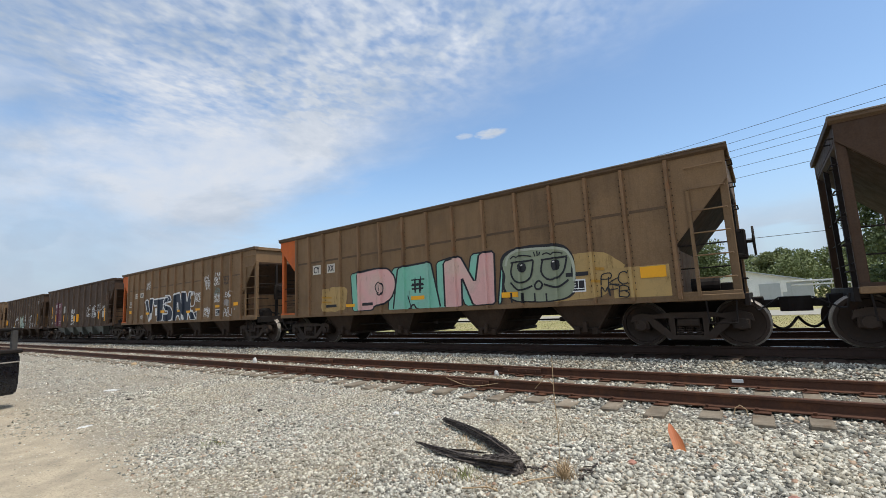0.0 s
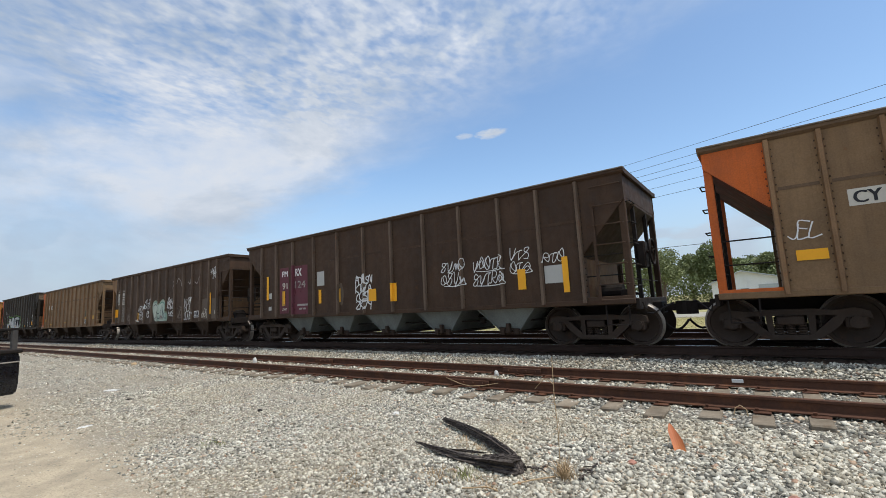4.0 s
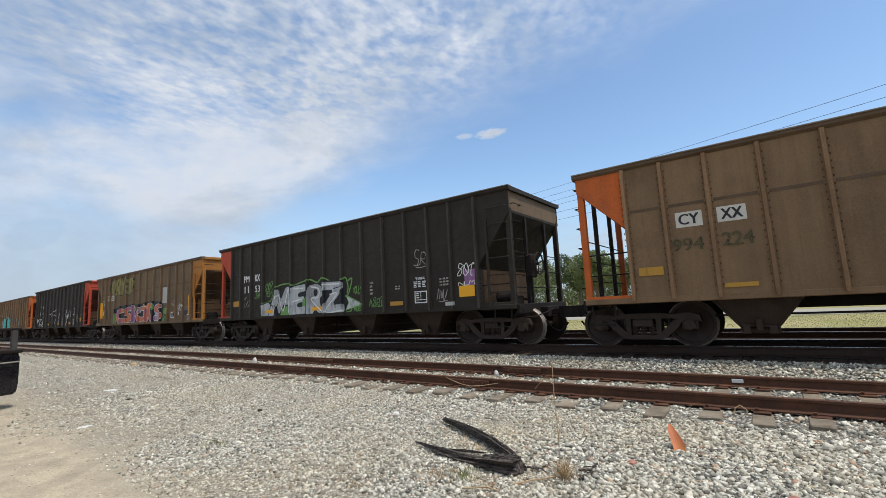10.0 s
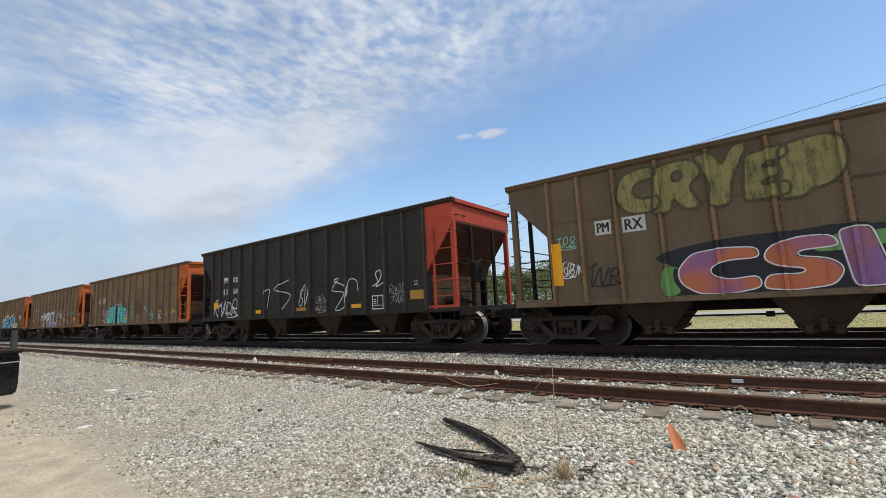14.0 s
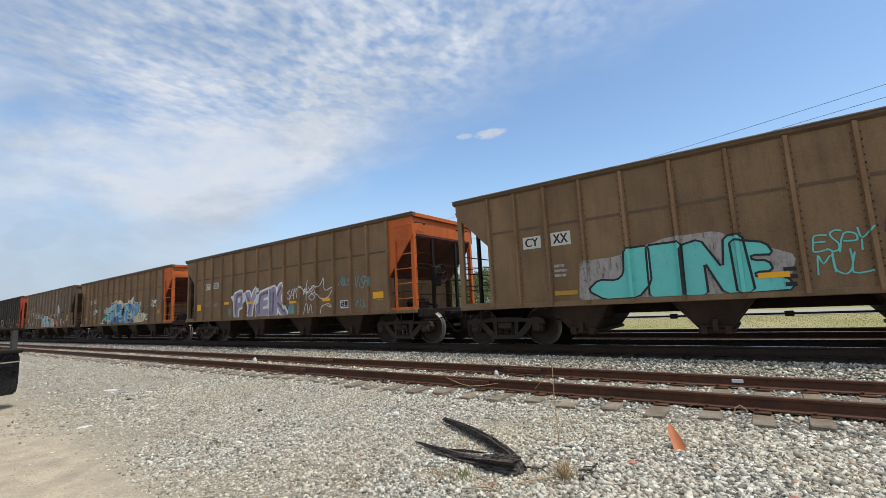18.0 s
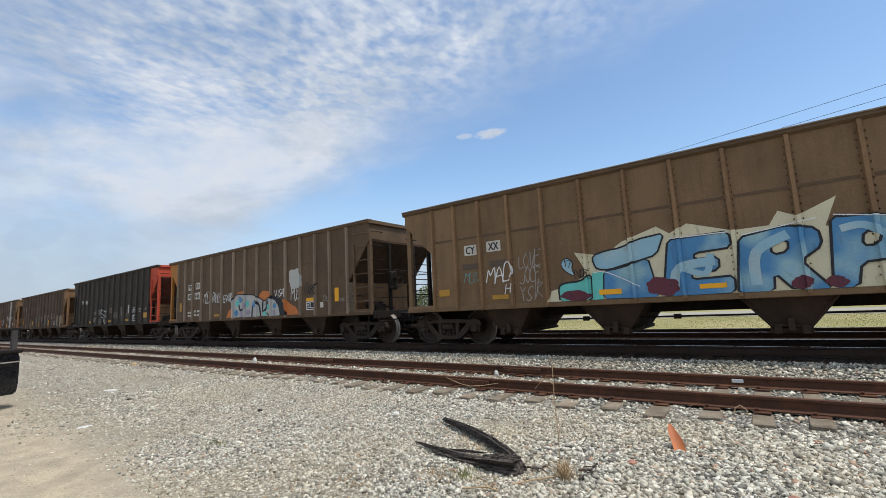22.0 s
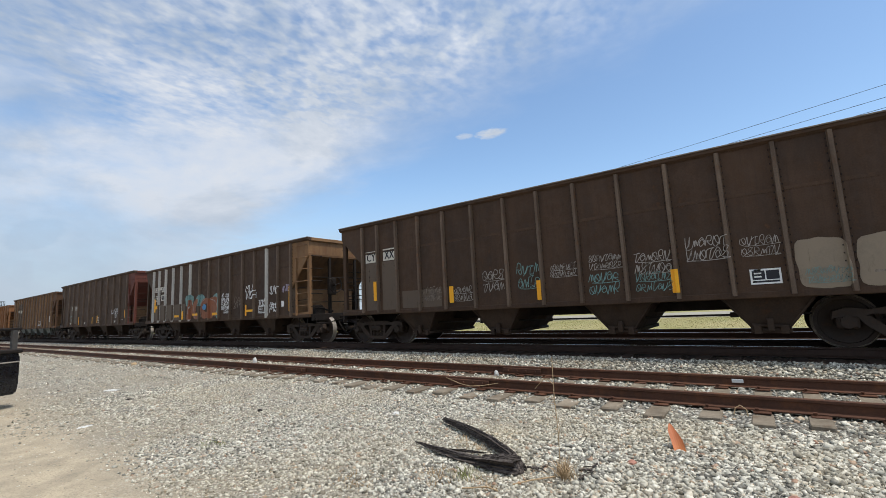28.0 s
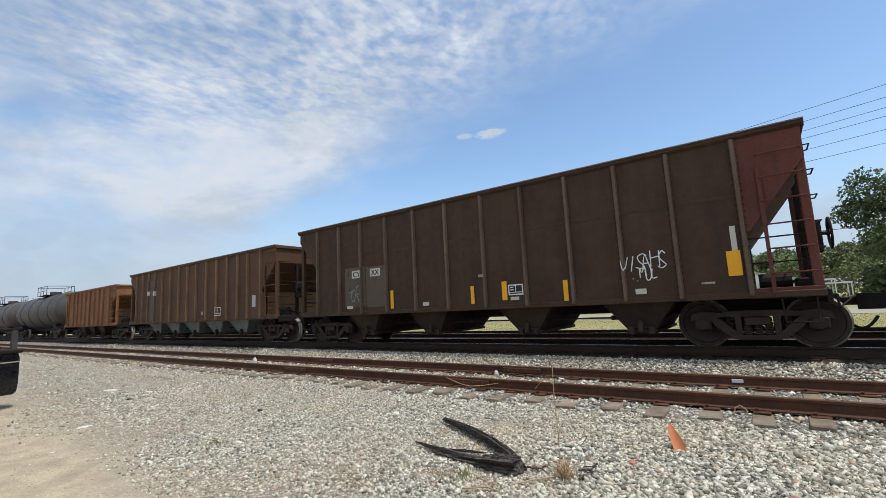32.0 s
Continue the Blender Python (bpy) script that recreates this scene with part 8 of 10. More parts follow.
add(7, "graffiti_letter", "swollen orange and violet letter", SALMON_P, 3, slab, "S", (9.01, 1.05, 10.08, 1.06, 10.02, 1.95, 9.05, 1.93), 2)
add(7, "letter_outline", "", WHITE_P, 4, rim, "S", (9.01, 1.05, 10.08, 1.06, 10.02, 1.95, 9.05, 1.93), 0.022, 2, 0.02, 0.015)
add(7, "paint_patch", "", LIME_P, 2, slab, [(8.63, 1.94), (9.05, 2.03), (9.02, 1.62), (8.71, 1.67)], (), 1)
add(9, "paint_patch", "", DULL_P, 1, slab, [(3.24, 1.05), (3.32, 1.90), (4.11, 1.93), (5.08, 2.20), (5.93, 2.22), (6.58, 1.87), (7.07, 1.64), (6.88, 1.03)], (), 1)
add(9, "graffiti_letter", "broad sprayed block letter", TURQ_P, 3, slab, "J", (3.35, 1.04, 4.84, 1.01, 4.75, 2.09, 3.86, 2.06), 1)
add(9, "letter_outline", "", BLACK_P, 4, rim, "J", (3.35, 1.04, 4.84, 1.01, 4.75, 2.09, 3.86, 2.06), 0.04, 1)
add(9, "graffiti_letter", "broad sprayed block letter", TURQ_P, 3, slab, "I", (4.61, 1.02, 5.32, 1.01, 5.42, 2.10, 4.70, 2.09), 1)
add(9, "letter_outline", "", BLACK_P, 4, rim, "I", (4.61, 1.02, 5.32, 1.01, 5.42, 2.10, 4.70, 2.09), 0.04, 1)
add(9, "graffiti_letter", "broad sprayed block letter", TURQ_P, 3, slab, "N", (5.26, 1.01, 6.43, 1.00, 6.39, 2.11, 5.31, 2.09), 1)
add(9, "letter_outline", "", BLACK_P, 4, rim, "N", (5.26, 1.01, 6.43, 1.00, 6.39, 2.11, 5.31, 2.09), 0.04, 1)
add(9, "graffiti_letter", "broad sprayed block letter", TURQ_P, 3, slab, "E", (6.16, 1.01, 7.00, 1.03, 6.70, 1.90, 6.10, 2.08), 1)
add(9, "letter_outline", "", BLACK_P, 4, rim, "E", (6.16, 1.01, 7.00, 1.03, 6.70, 1.90, 6.10, 2.08), 0.04, 1)
add(10, "letter_outline", "", WHITE_P, 2, rim, "P", (4.53, 1.01, 5.24, 1.03, 5.33, 2.17, 4.39, 2.04), 0.15, 1)
add(10, "graffiti_letter", "broad lilac and violet block letter", LILAC_P, 3, slab, "P", (4.53, 1.01, 5.24, 1.03, 5.33, 2.17, 4.39, 2.04), 1)
add(10, "letter_outline", "", WHITE_P, 2, rim, "Y", (5.25, 1.00, 6.13, 1.04, 6.31, 2.16, 5.32, 2.02), 0.15, 1)
add(10, "graffiti_letter", "broad lilac and violet block letter", LILAC_P, 3, slab, "Y", (5.25, 1.00, 6.13, 1.04, 6.31, 2.16, 5.32, 2.02), 1)
add(10, "letter_outline", "", WHITE_P, 2, rim, "E", (6.20, 1.02, 7.14, 1.03, 7.14, 2.10, 6.33, 1.98), 0.15, 1)
add(10, "graffiti_letter", "broad lilac and violet block letter", LILAC_P, 3, slab, "E", (6.20, 1.02, 7.14, 1.03, 7.14, 2.10, 6.33, 1.98), 1)
add(10, "letter_outline", "", WHITE_P, 2, rim, "K", (7.14, 1.02, 8.27, 1.05, 8.02, 2.23, 7.15, 2.10), 0.15, 1)
add(10, "graffiti_letter", "broad lilac and violet block letter", LILAC_P, 3, slab, "K", (7.14, 1.02, 8.27, 1.05, 8.02, 2.23, 7.15, 2.10), 1)
add(10, "sprayed_line", "", DUSK_P, 4, doodle, 0.1, (4.62, 1.19, 4.70, 1.88, 5.11, 1.97))
add(10, "sprayed_line", "", DUSK_P, 4, doodle, 0.1, (5.55, 1.15, 5.72, 1.51, 5.53, 1.82))
add(10, "sprayed_line", "", DUSK_P, 4, doodle, 0.1, (6.37, 1.15, 6.45, 1.81, 6.99, 1.95))
add(10, "sprayed_line", "", DUSK_P, 4, doodle, 0.1, (7.30, 1.13, 7.34, 1.94))
add(10, "sprayed_line", "", DUSK_P, 4, doodle, 0.1, (7.62, 1.51, 8.08, 1.16))
add(10, "sprayed_line", "", DUSK_P, 4, doodle, 0.1, (7.57, 1.79, 7.84, 2.09))
add(10, "paint_patch", "", TEAL_P, 1, slab, [(8.21, 1.09), (8.30, 1.40), (8.59, 1.47), (8.66, 1.07)], (), 1)
add(10, "sprayed_line", "", WHITE_P, 4, doodle, 0.025, (8.99, 0.99, 8.97, 2.03, 9.27, 1.82, 9.43, 2.23))
add(10, "sprayed_line", "", WHITE_P, 4, doodle, 0.025, (9.19, 0.98, 9.29, 1.33, 9.41, 1.38, 9.47, 1.05, 9.61, 1.37, 9.69, 1.01))
add(10, "sprayed_line", "", WHITE_P, 4, doodle, 0.025, (8.99, 2.03, 9.39, 1.81, 9.81, 2.00))
add(10, "sprayed_line", "", WHITE_P, 4, doodle, 0.025, (9.86, 1.93, 10.14, 2.02, 10.31, 2.23, 10.37, 1.82, 10.78, 1.89, 10.55, 1.58, 10.19, 1.55, 9.99, 1.69, 9.86, 1.93))
add(10, "sprayed_line", "", WHITE_P, 4, doodle, 0.025, (10.13, 0.99, 10.21, 1.27, 10.58, 1.35, 10.71, 1.23, 10.47, 1.31))
add(10, "tag", "sprayed handwriting", WHITE_P, 3, hand, "SAM", 8.20, 8.78, 1.58, 1.96, 0.03, 0.1, 3)
add(10, "tag", "sprayed handwriting", WHITE_P, 3, hand, "MXZ/TO", 9.19, 9.83, 1.50, 1.97, 0.03, 0.1, 4)
add(10, "tag", "sprayed handwriting", TEAL_P, 3, hand, "MOLS", 11.08, 11.66, 1.87, 2.17, 0.05, 0.1, 5)
add(10, "tag", "sprayed handwriting", TEAL_P, 3, hand, "VISAH", 11.87, 12.53, 1.77, 2.12, 0.05, 0.1, 6)
add(10, "tag", "sprayed handwriting", TEAL_P, 3, hand, "MUL", 11.92, 12.42, 1.18, 1.46, 0.04, 0.1, 7)
add(11, "paint_patch", "", BONE_P, 1, slab, [(4.34, 1.01), (4.44, 1.29), (4.90, 1.39), (5.30, 1.62), (5.04, 2.11), (5.69, 1.97), (6.07, 2.23), (6.76, 2.45), (6.99, 2.28), (7.31, 2.43), (8.03, 2.19), (8.58, 2.20), (8.73, 2.44), (8.98, 2.31), (9.52, 2.56), (9.33, 2.08), (10.13, 1.99), (10.54, 2.20), (10.42, 1.76), (11.29, 1.41), (10.93, 1.07), (9.92, 1.04)], (), 0)
add(11, "paint_patch", "turquoise foot of a sprayed letter", TURQ_P, 2, slab, [(4.63, 1.02), (4.61, 1.37), (4.76, 1.45), (5.11, 1.46), (5.39, 1.61), (5.36, 1.02)], (), 1)
add(11, "letter_outline", "", BLACK_P, 3, rim, [(4.63, 1.02), (4.61, 1.37), (4.76, 1.45), (5.11, 1.46), (5.39, 1.61), (5.36, 1.02)], (), 0.04, 1)
add(11, "graffiti_letter", "blue body of a sprayed letter", BLUE_P, 3, slab, [(5.65, 1.64), (6.02, 1.68), (6.55, 1.84), (6.70, 1.02), (5.60, 1.04)], (), 1)
add(11, "graffiti_letter", "turquoise stem of a sprayed letter", TURQ_P, 4, slab, [(5.40, 1.63), (5.66, 1.64), (5.60, 1.03), (5.37, 1.01)], (), 0)
add(11, "graffiti_letter", "pale blue bar of a sprayed letter", SKYBLUE_P, 4, slab, [(5.44, 2.00), (5.76, 2.08), (6.04, 2.10), (6.40, 2.24), (6.90, 2.30), (6.72, 1.88), (6.40, 1.80), (6.02, 1.72), (5.78, 1.66), (5.52, 1.69), (5.45, 1.82)], (), 1)
add(11, "letter_outline", "", BLACK_P, 5, rim, [(5.44, 2.00), (5.76, 2.08), (6.04, 2.10), (6.40, 2.24), (6.90, 2.30), (6.72, 1.88), (6.40, 1.80), (6.02, 1.72), (5.78, 1.66), (5.52, 1.69), (5.45, 1.82)], (), 0.035, 1)
add(11, "letter_outline", "", BLACK_P, 4, rim, [(5.65, 1.64), (6.02, 1.68), (6.55, 1.84), (6.70, 1.02), (5.60, 1.04)], (), 0.03, 1)
add(11, "sprayed_line", "", WHITE_P, 6, doodle, 0.018, (5.42, 1.62, 5.72, 1.61, 6.35, 1.27))
add(11, "paint_patch", "pale blue sprayed balloon", SKYBLUE_P, 2, slab, [(4.71, 1.91), (4.81, 2.00), (4.92, 1.99), (4.99, 1.88), (4.95, 1.76), (5.02, 1.58), (4.85, 1.67), (4.74, 1.79)], (), 1)
add(11, "letter_outline", "", BLACK_P, 3, rim, [(4.71, 1.91), (4.81, 2.00), (4.92, 1.99), (4.99, 1.88), (4.95, 1.76), (5.02, 1.58), (4.85, 1.67), (4.74, 1.79)], (), 0.02, 1)
add(11, "tag", "sprayed handwriting", BLACK_P, 4, hand, "17", 4.77, 4.93, 1.78, 1.95, 0.02, 0.1, 8)
add(11, "tag", "black sprayed handwriting", BLACK_P, 3, hand, "NOEL", 5.02, 5.40, 1.52, 1.74, 0.02, 0.1, 9)
add(11, "faded_number", "faded painted-over number bar", BROWN_P, 2, plate, 2.02, 2.50, 1.98, 2.13)
add(11, "faded_number", "faded painted-over number bar", BROWN_P, 2, plate, 2.83, 3.31, 1.99, 2.15)
add(11, "tag", "faded teal handwriting", TEAL_P, 3, hand, "MUL", 2.05, 2.50, 1.64, 1.90, 0.03, 0.1, 11)
add(11, "tag", "sprayed handwriting", WHITE_P, 3, hand, "H", 3.24, 3.42, 1.28, 1.53, 0.03, 0.1, 12)
add(11, "reflector", "dull yellow reflective strip", DULL_REFL, 5, plate, 2.88, 3.33, 1.17, 1.28)
add(11, "graffiti_letter", "broad sprayed block letter", BLUE_P, 3, slab, "E", (6.76, 1.00, 7.96, 1.01, 8.03, 2.18, 6.90, 2.20), 1)
add(11, "letter_outline", "", BLACK_P, 4, rim, "E", (6.76, 1.00, 7.96, 1.01, 8.03, 2.18, 6.90, 2.20), 0.04, 1)
add(11, "graffiti_letter", "broad sprayed block letter", BLUE_P, 3, slab, "R", (8.00, 1.01, 9.32, 1.02, 9.28, 2.22, 8.05, 2.09), 1)
add(11, "letter_outline", "", BLACK_P, 4, rim, "R", (8.00, 1.01, 9.32, 1.02, 9.28, 2.22, 8.05, 2.09), 0.04, 1)
add(11, "graffiti_letter", "broad sprayed block letter", BLUE_P, 3, slab, "P", (9.30, 1.02, 10.08, 1.04, 10.46, 2.10, 9.35, 2.29), 1)
add(11, "letter_outline", "", BLACK_P, 4, rim, "P", (9.30, 1.02, 10.08, 1.04, 10.46, 2.10, 9.35, 2.29), 0.04, 1)
add(11, "sprayed_line", "", SKYBLUE_P, 5, doodle, 0.17, (6.98, 1.16, 7.09, 1.57, 7.70, 1.66))
add(11, "sprayed_line", "", SKYBLUE_P, 5, doodle, 0.17, (8.29, 1.16, 8.34, 1.74, 8.82, 2.01))
add(11, "sprayed_line", "", SKYBLUE_P, 5, doodle, 0.17, (9.00, 1.18, 8.77, 1.45))
add(11, "sprayed_line", "", SKYBLUE_P, 5, doodle, 0.12, (9.50, 2.00, 9.79, 2.03, 10.05, 1.82))
add(11, "sprayed_line", "", SKYBLUE_P, 5, doodle, 0.12, (7.17, 1.56, 7.53, 1.43, 7.64, 1.80))
add(11, "sprayed_line", "", WHITE_P, 6, doodle, 0.02, (6.98, 2.17, 7.96, 2.17))
add(11, "sprayed_line", "", WHITE_P, 6, doodle, 0.02, (8.16, 2.08, 9.22, 2.23))
add(11, "sprayed_line", "", WHITE_P, 6, doodle, 0.02, (9.44, 2.25, 10.35, 2.09))
add(11, "tag", "sprayed handwriting", WHITE_P, 3, hand, "MAD", 2.74, 3.40, 1.56, 1.97, 0.036, 0.1, 3)
add(11, "tag", "sprayed handwriting", DULL_P, 3, hand, "LOVE/JOCE/YSIK", 3.66, 4.20, 1.10, 2.24, 0.026, 0.1, 4)
add(11, "tag", "sprayed handwriting", WHITE_P, 3, hand, "TIDUS", 11.92, 12.59, 1.84, 2.14, 0.045, 0.1, 5)
add(11, "sprayed_line", "", BLACK_P, 4, blot, 10.30, 10.84, 1.14, 1.48, 199, 0.1, 2)
add(11, "paint_patch", "", SILVER_P, 5, blot, 10.36, 10.78, 1.18, 1.44, 199, 0.1, 2)
add(12, "paint_patch", "", ORANGE_P, 1, slab, [(5.63, 1.00), (5.84, 1.30), (6.30, 1.57), (6.50, 2.06), (7.09, 2.12), (7.15, 1.86), (6.08, 1.00)], (), 1)
add(12, "paint_patch", "", ORANGE_P, 1, slab, [(8.11, 1.75), (8.27, 1.94), (8.46, 2.03), (8.86, 1.99), (9.12, 1.81), (8.85, 1.58), (8.17, 1.57)], (), 1)
add(12, "paint_patch", "", ORANGE_P, 1, slab, [(9.65, 1.61), (9.95, 1.63), (10.21, 1.45), (10.62, 1.29), (10.76, 1.02), (10.00, 1.01)], (), 1)
add(12, "paint_patch", "", BLACK_P, 2, slab, [(8.87, 1.83), (9.49, 1.77), (9.87, 1.44), (10.09, 1.01), (9.42, 1.01)], (), 1)
add(12, "graffiti_letter", "pale grey mural letters with blue dots", GREY_P, 3, slab, [(6.08, 1.01), (6.19, 1.50), (6.24, 1.79), (6.53, 2.00), (7.76, 1.91), (8.25, 1.76), (8.58, 1.60), (8.86, 1.77), (9.30, 1.64), (9.53, 1.40), (9.63, 1.01)], (), 1)
add(12, "letter_outline", "", BLACK_P, 4, rim, [(6.08, 1.01), (6.19, 1.50), (6.24, 1.79), (6.53, 2.00), (7.76, 1.91), (8.25, 1.76), (8.58, 1.60), (8.86, 1.77), (9.30, 1.64), (9.53, 1.40), (9.63, 1.01)], (), 0.05, 1)
add(12, "sprayed_line", "", BLACK_P, 4, doodle, 0.1, (7.00, 1.03, 7.14, 1.79))
add(12, "sprayed_line", "", BLACK_P, 4, doodle, 0.1, (6.67, 1.61, 6.82, 1.32, 7.03, 1.38))
add(12, "sprayed_line", "", BLACK_P, 4, doodle, 0.1, (7.69, 1.00, 7.76, 1.53, 7.96, 1.65, 8.23, 1.43, 8.33, 0.97))
add(12, "sprayed_line", "", BLACK_P, 4, doodle, 0.1, (8.45, 1.61, 8.48, 1.22, 8.69, 1.34, 8.78, 1.59))
add(12, "tag", "sprayed handwriting", BLACK_P, 5, hand, "LINES", 8.51, 8.97, 1.46, 1.63, 0.02, 0.1, 3)
add(12, "tag", "sprayed handwriting", BLACK_P, 5, hand, "SMACK", 8.54, 9.06, 1.02, 1.17, 0.02, 0.1, 4)
add(12, "tag", "sprayed handwriting", WHITE_P, 3, hand, "MUL", 3.61, 4.16, 1.69, 2.15, 0.03, 0.15, 5)
add(12, "tag", "sprayed handwriting", WHITE_P, 3, hand, "RAGUE", 4.46, 5.18, 1.72, 2.10, 0.028, 0.1, 6)
add(12, "tag", "sprayed handwriting", WHITE_P, 3, hand, "BRAVE", 5.41, 6.18, 1.68, 2.05, 0.03, 0.1, 7)
add(12, "tag", "sprayed handwriting", WHITE_P, 3, hand, "VISAH", 9.26, 9.94, 1.70, 2.01, 0.035, 0.1, 8)
add(12, "tag", "sprayed handwriting", WHITE_P, 3, hand, "MUL", 10.30, 10.82, 1.58, 1.98, 0.035, 0.1, 9)
add(4, "tag", "sprayed handwriting", WHITE_P, 3, hand, "APOSI/EMTR", 4.26, 5.07, 1.09, 1.86, 0.03, 0.1, 3)
add(4, "tag", "sprayed handwriting", WHITE_P, 3, hand, "ALO/KAIOS", 5.18, 6.01, 1.71, 2.24, 0.03, 0.1, 4)
add(4, "tag", "sprayed handwriting", WHITE_P, 3, hand, "ODAYKER", 7.94, 8.75, 1.59, 2.15, 0.035, 0.2, 5)
add(4, "tag", "sprayed handwriting", WHITE_P, 3, hand, "LAMS", 8.16, 8.65, 1.25, 1.53, 0.03, 0.1, 6)
add(4, "tag", "sprayed handwriting", WHITE_P, 3, hand, "VISAH/MUL/SLATE", 9.88, 10.70, 1.06, 2.09, 0.04, 0.1, 7)
add(4, "sprayed_line", "", DULL_P, 7, doodle, 0.035, (8.54, 2.64, 8.71, 2.78, 8.68, 3.02))
add(4, "sprayed_line", "", DULL_P, 7, doodle, 0.035, (9.05, 2.83, 9.22, 3.08, 9.52, 2.91, 9.56, 2.68))
add(4, "sprayed_line", "", DULL_P, 7, doodle, 0.035, (10.30, 2.85, 10.48, 2.72, 10.55, 2.95))
add(4, "sprayed_line", "", DULL_P, 7, doodle, 0.035, (10.94, 2.82, 11.20, 2.71, 11.38, 3.01))
add(3, "tag", "sprayed handwriting", WHITE_P, 3, hand, "ADHSN/KILLA/COST/2K79", 6.39, 7.10, 1.08, 2.15, 0.045, 0.1, 8)
add(15, "tag", "sprayed handwriting", WHITE_P, 3, hand, "MUL/VISAH", 10.13, 10.87, 1.74, 2.31, 0.045, 0.1, 3)
add(15, "tag", "sprayed handwriting", WHITE_P, 3, hand, "TCKY", 11.08, 11.64, 1.43, 1.70, 0.04, 0.1, 4)
add(15, "tag", "sprayed handwriting", WHITE_P, 3, hand, "SLATE", 11.83, 12.42, 1.88, 2.14, 0.04, 0.1, 5)
add(15, "tag", "sprayed handwriting", WHITE_P, 3, hand, "GAME/MV", 11.84, 12.34, 1.17, 1.52, 0.035, 0.1, 6)
add(15, "tag", "sprayed handwriting", LILAC_P, 3, hand, "ANTE", 12.67, 13.11, 1.89, 2.15, 0.035, 0.1, 7)
add(9, "tag", "sprayed handwriting", TURQ_P, 3, hand, "ESPY/MUL", 7.30, 7.96, 1.23, 1.97, 0.03, 0.1, 3)
add(9, "tag", "sprayed handwriting", MAROON_P, 3, hand, "MUL/VISAH", 8.21, 8.98, 1.49, 2.31, 0.05, 0.1, 4)
add(9, "sprayed_line", "", TURQ_P, 4, doodle, 0.04, (10.14, 1.23, 10.06, 1.49, 10.25, 1.35, 10.24, 1.68, 10.38, 1.34, 10.50, 1.52, 10.44, 1.21, 10.16, 1.16))
add(8, "sprayed_line", "", WHITE_P, 4, doodle, 0.03, (9.86, 1.88, 9.27, 2.09, 9.48, 2.15, 9.15, 1.78, 9.75, 1.66, 9.32, 1.13, 9.82, 1.27, 9.97, 2.03, 10.35, 2.03, 10.42, 1.69))
add(8, "sprayed_line", "", WHITE_P, 4, doodle, 0.03, (11.05, 1.79, 11.31, 1.91, 11.21, 2.18, 11.42, 2.26, 11.44, 2.04, 11.22, 1.77, 11.56, 1.89))
add(8, "sprayed_line", "", WHITE_P, 4, doodle, 0.03, (5.31, 1.30, 5.48, 2.05, 5.03, 1.89))
add(8, "sprayed_line", "", WHITE_P, 4, doodle, 0.03, (6.29, 1.26, 6.83, 1.77, 5.76, 2.03, 6.72, 2.32))
add(13, "sprayed_line", "", WHITE_P, 4, doodle, 0.03, (6.20, 1.95, 6.69, 1.79, 7.06, 1.95, 6.95, 1.53, 6.32, 1.62, 6.20, 1.95))
add(13, "sprayed_line", "", WHITE_P, 4, doodle, 0.03, (6.69, 1.79, 6.62, 1.15))
add(13, "sprayed_line", "", WHITE_P, 4, doodle, 0.03, (6.25, 1.49, 6.65, 1.07, 7.09, 1.44))
add(2, "tag", "sprayed handwriting", WHITE_P, 3, hand, "TAHOE/MEUE", 9.16, 9.79, 1.85, 2.25, 0.03, 0.1, 3)
add(2, "tag", "sprayed handwriting", WHITE_P, 3, hand, "RESUO/MYSP", 10.11, 10.70, 1.10, 1.53, 0.03, 0.1, 4)
add(7, "graffiti_letter", "faded olive bubble letter", OLIVE_P, 2, slab, "C", (2.61, 2.77, 3.46, 2.74, 3.43, 3.75, 2.58, 3.67), 3)
add(7, "letter_outline", "", MOSS_P, 3, rim, "C", (2.61, 2.77, 3.46, 2.74, 3.43, 3.75, 2.58, 3.67), 0.05, 3)
add(7, "graffiti_letter", "faded olive bubble letter", OLIVE_P, 2, slab, "R", (3.26, 2.69, 4.19, 2.71, 4.26, 3.73, 3.33, 3.71), 3)
add(7, "letter_outline", "", MOSS_P, 3, rim, "R", (3.26, 2.69, 4.19, 2.71, 4.26, 3.73, 3.33, 3.71), 0.05, 3)
add(7, "graffiti_letter", "faded olive bubble letter", OLIVE_P, 2, slab, "Y", (3.92, 2.68, 5.02, 2.66, 5.03, 3.81, 4.08, 3.73), 3)
add(7, "letter_outline", "", MOSS_P, 3, rim, "Y", (3.92, 2.68, 5.02, 2.66, 5.03, 3.81, 4.08, 3.73), 0.05, 3)
add(7, "graffiti_letter", "faded olive bubble letter", OLIVE_P, 2, slab, "E", (4.81, 2.67, 5.50, 2.68, 5.57, 3.63, 4.88, 3.58), 3)
add(7, "letter_outline", "", MOSS_P, 3, rim, "E", (4.81, 2.67, 5.50, 2.68, 5.57, 3.63, 4.88, 3.58), 0.05, 3)
add(7, "graffiti_letter", "faded olive bubble letter", OLIVE_P, 2, slab, "D_SOLID", (5.34, 2.62, 6.27, 2.65, 6.36, 3.67, 5.42, 3.66), 3)
add(7, "letter_outline", "", MOSS_P, 3, rim, "D_SOLID", (5.34, 2.62, 6.27, 2.65, 6.36, 3.67, 5.42, 3.66), 0.05, 3)
add(5, "tag", "faint chalk figure", DULL_P, 3, hand, "7", 8.28, 8.68, 1.07, 1.70, 0.012, 0.1, 3)
add(5, "tag", "faint chalk figure", DULL_P, 3, hand, "4", 9.22, 9.76, 1.06, 1.76, 0.012, 0.1, 4)
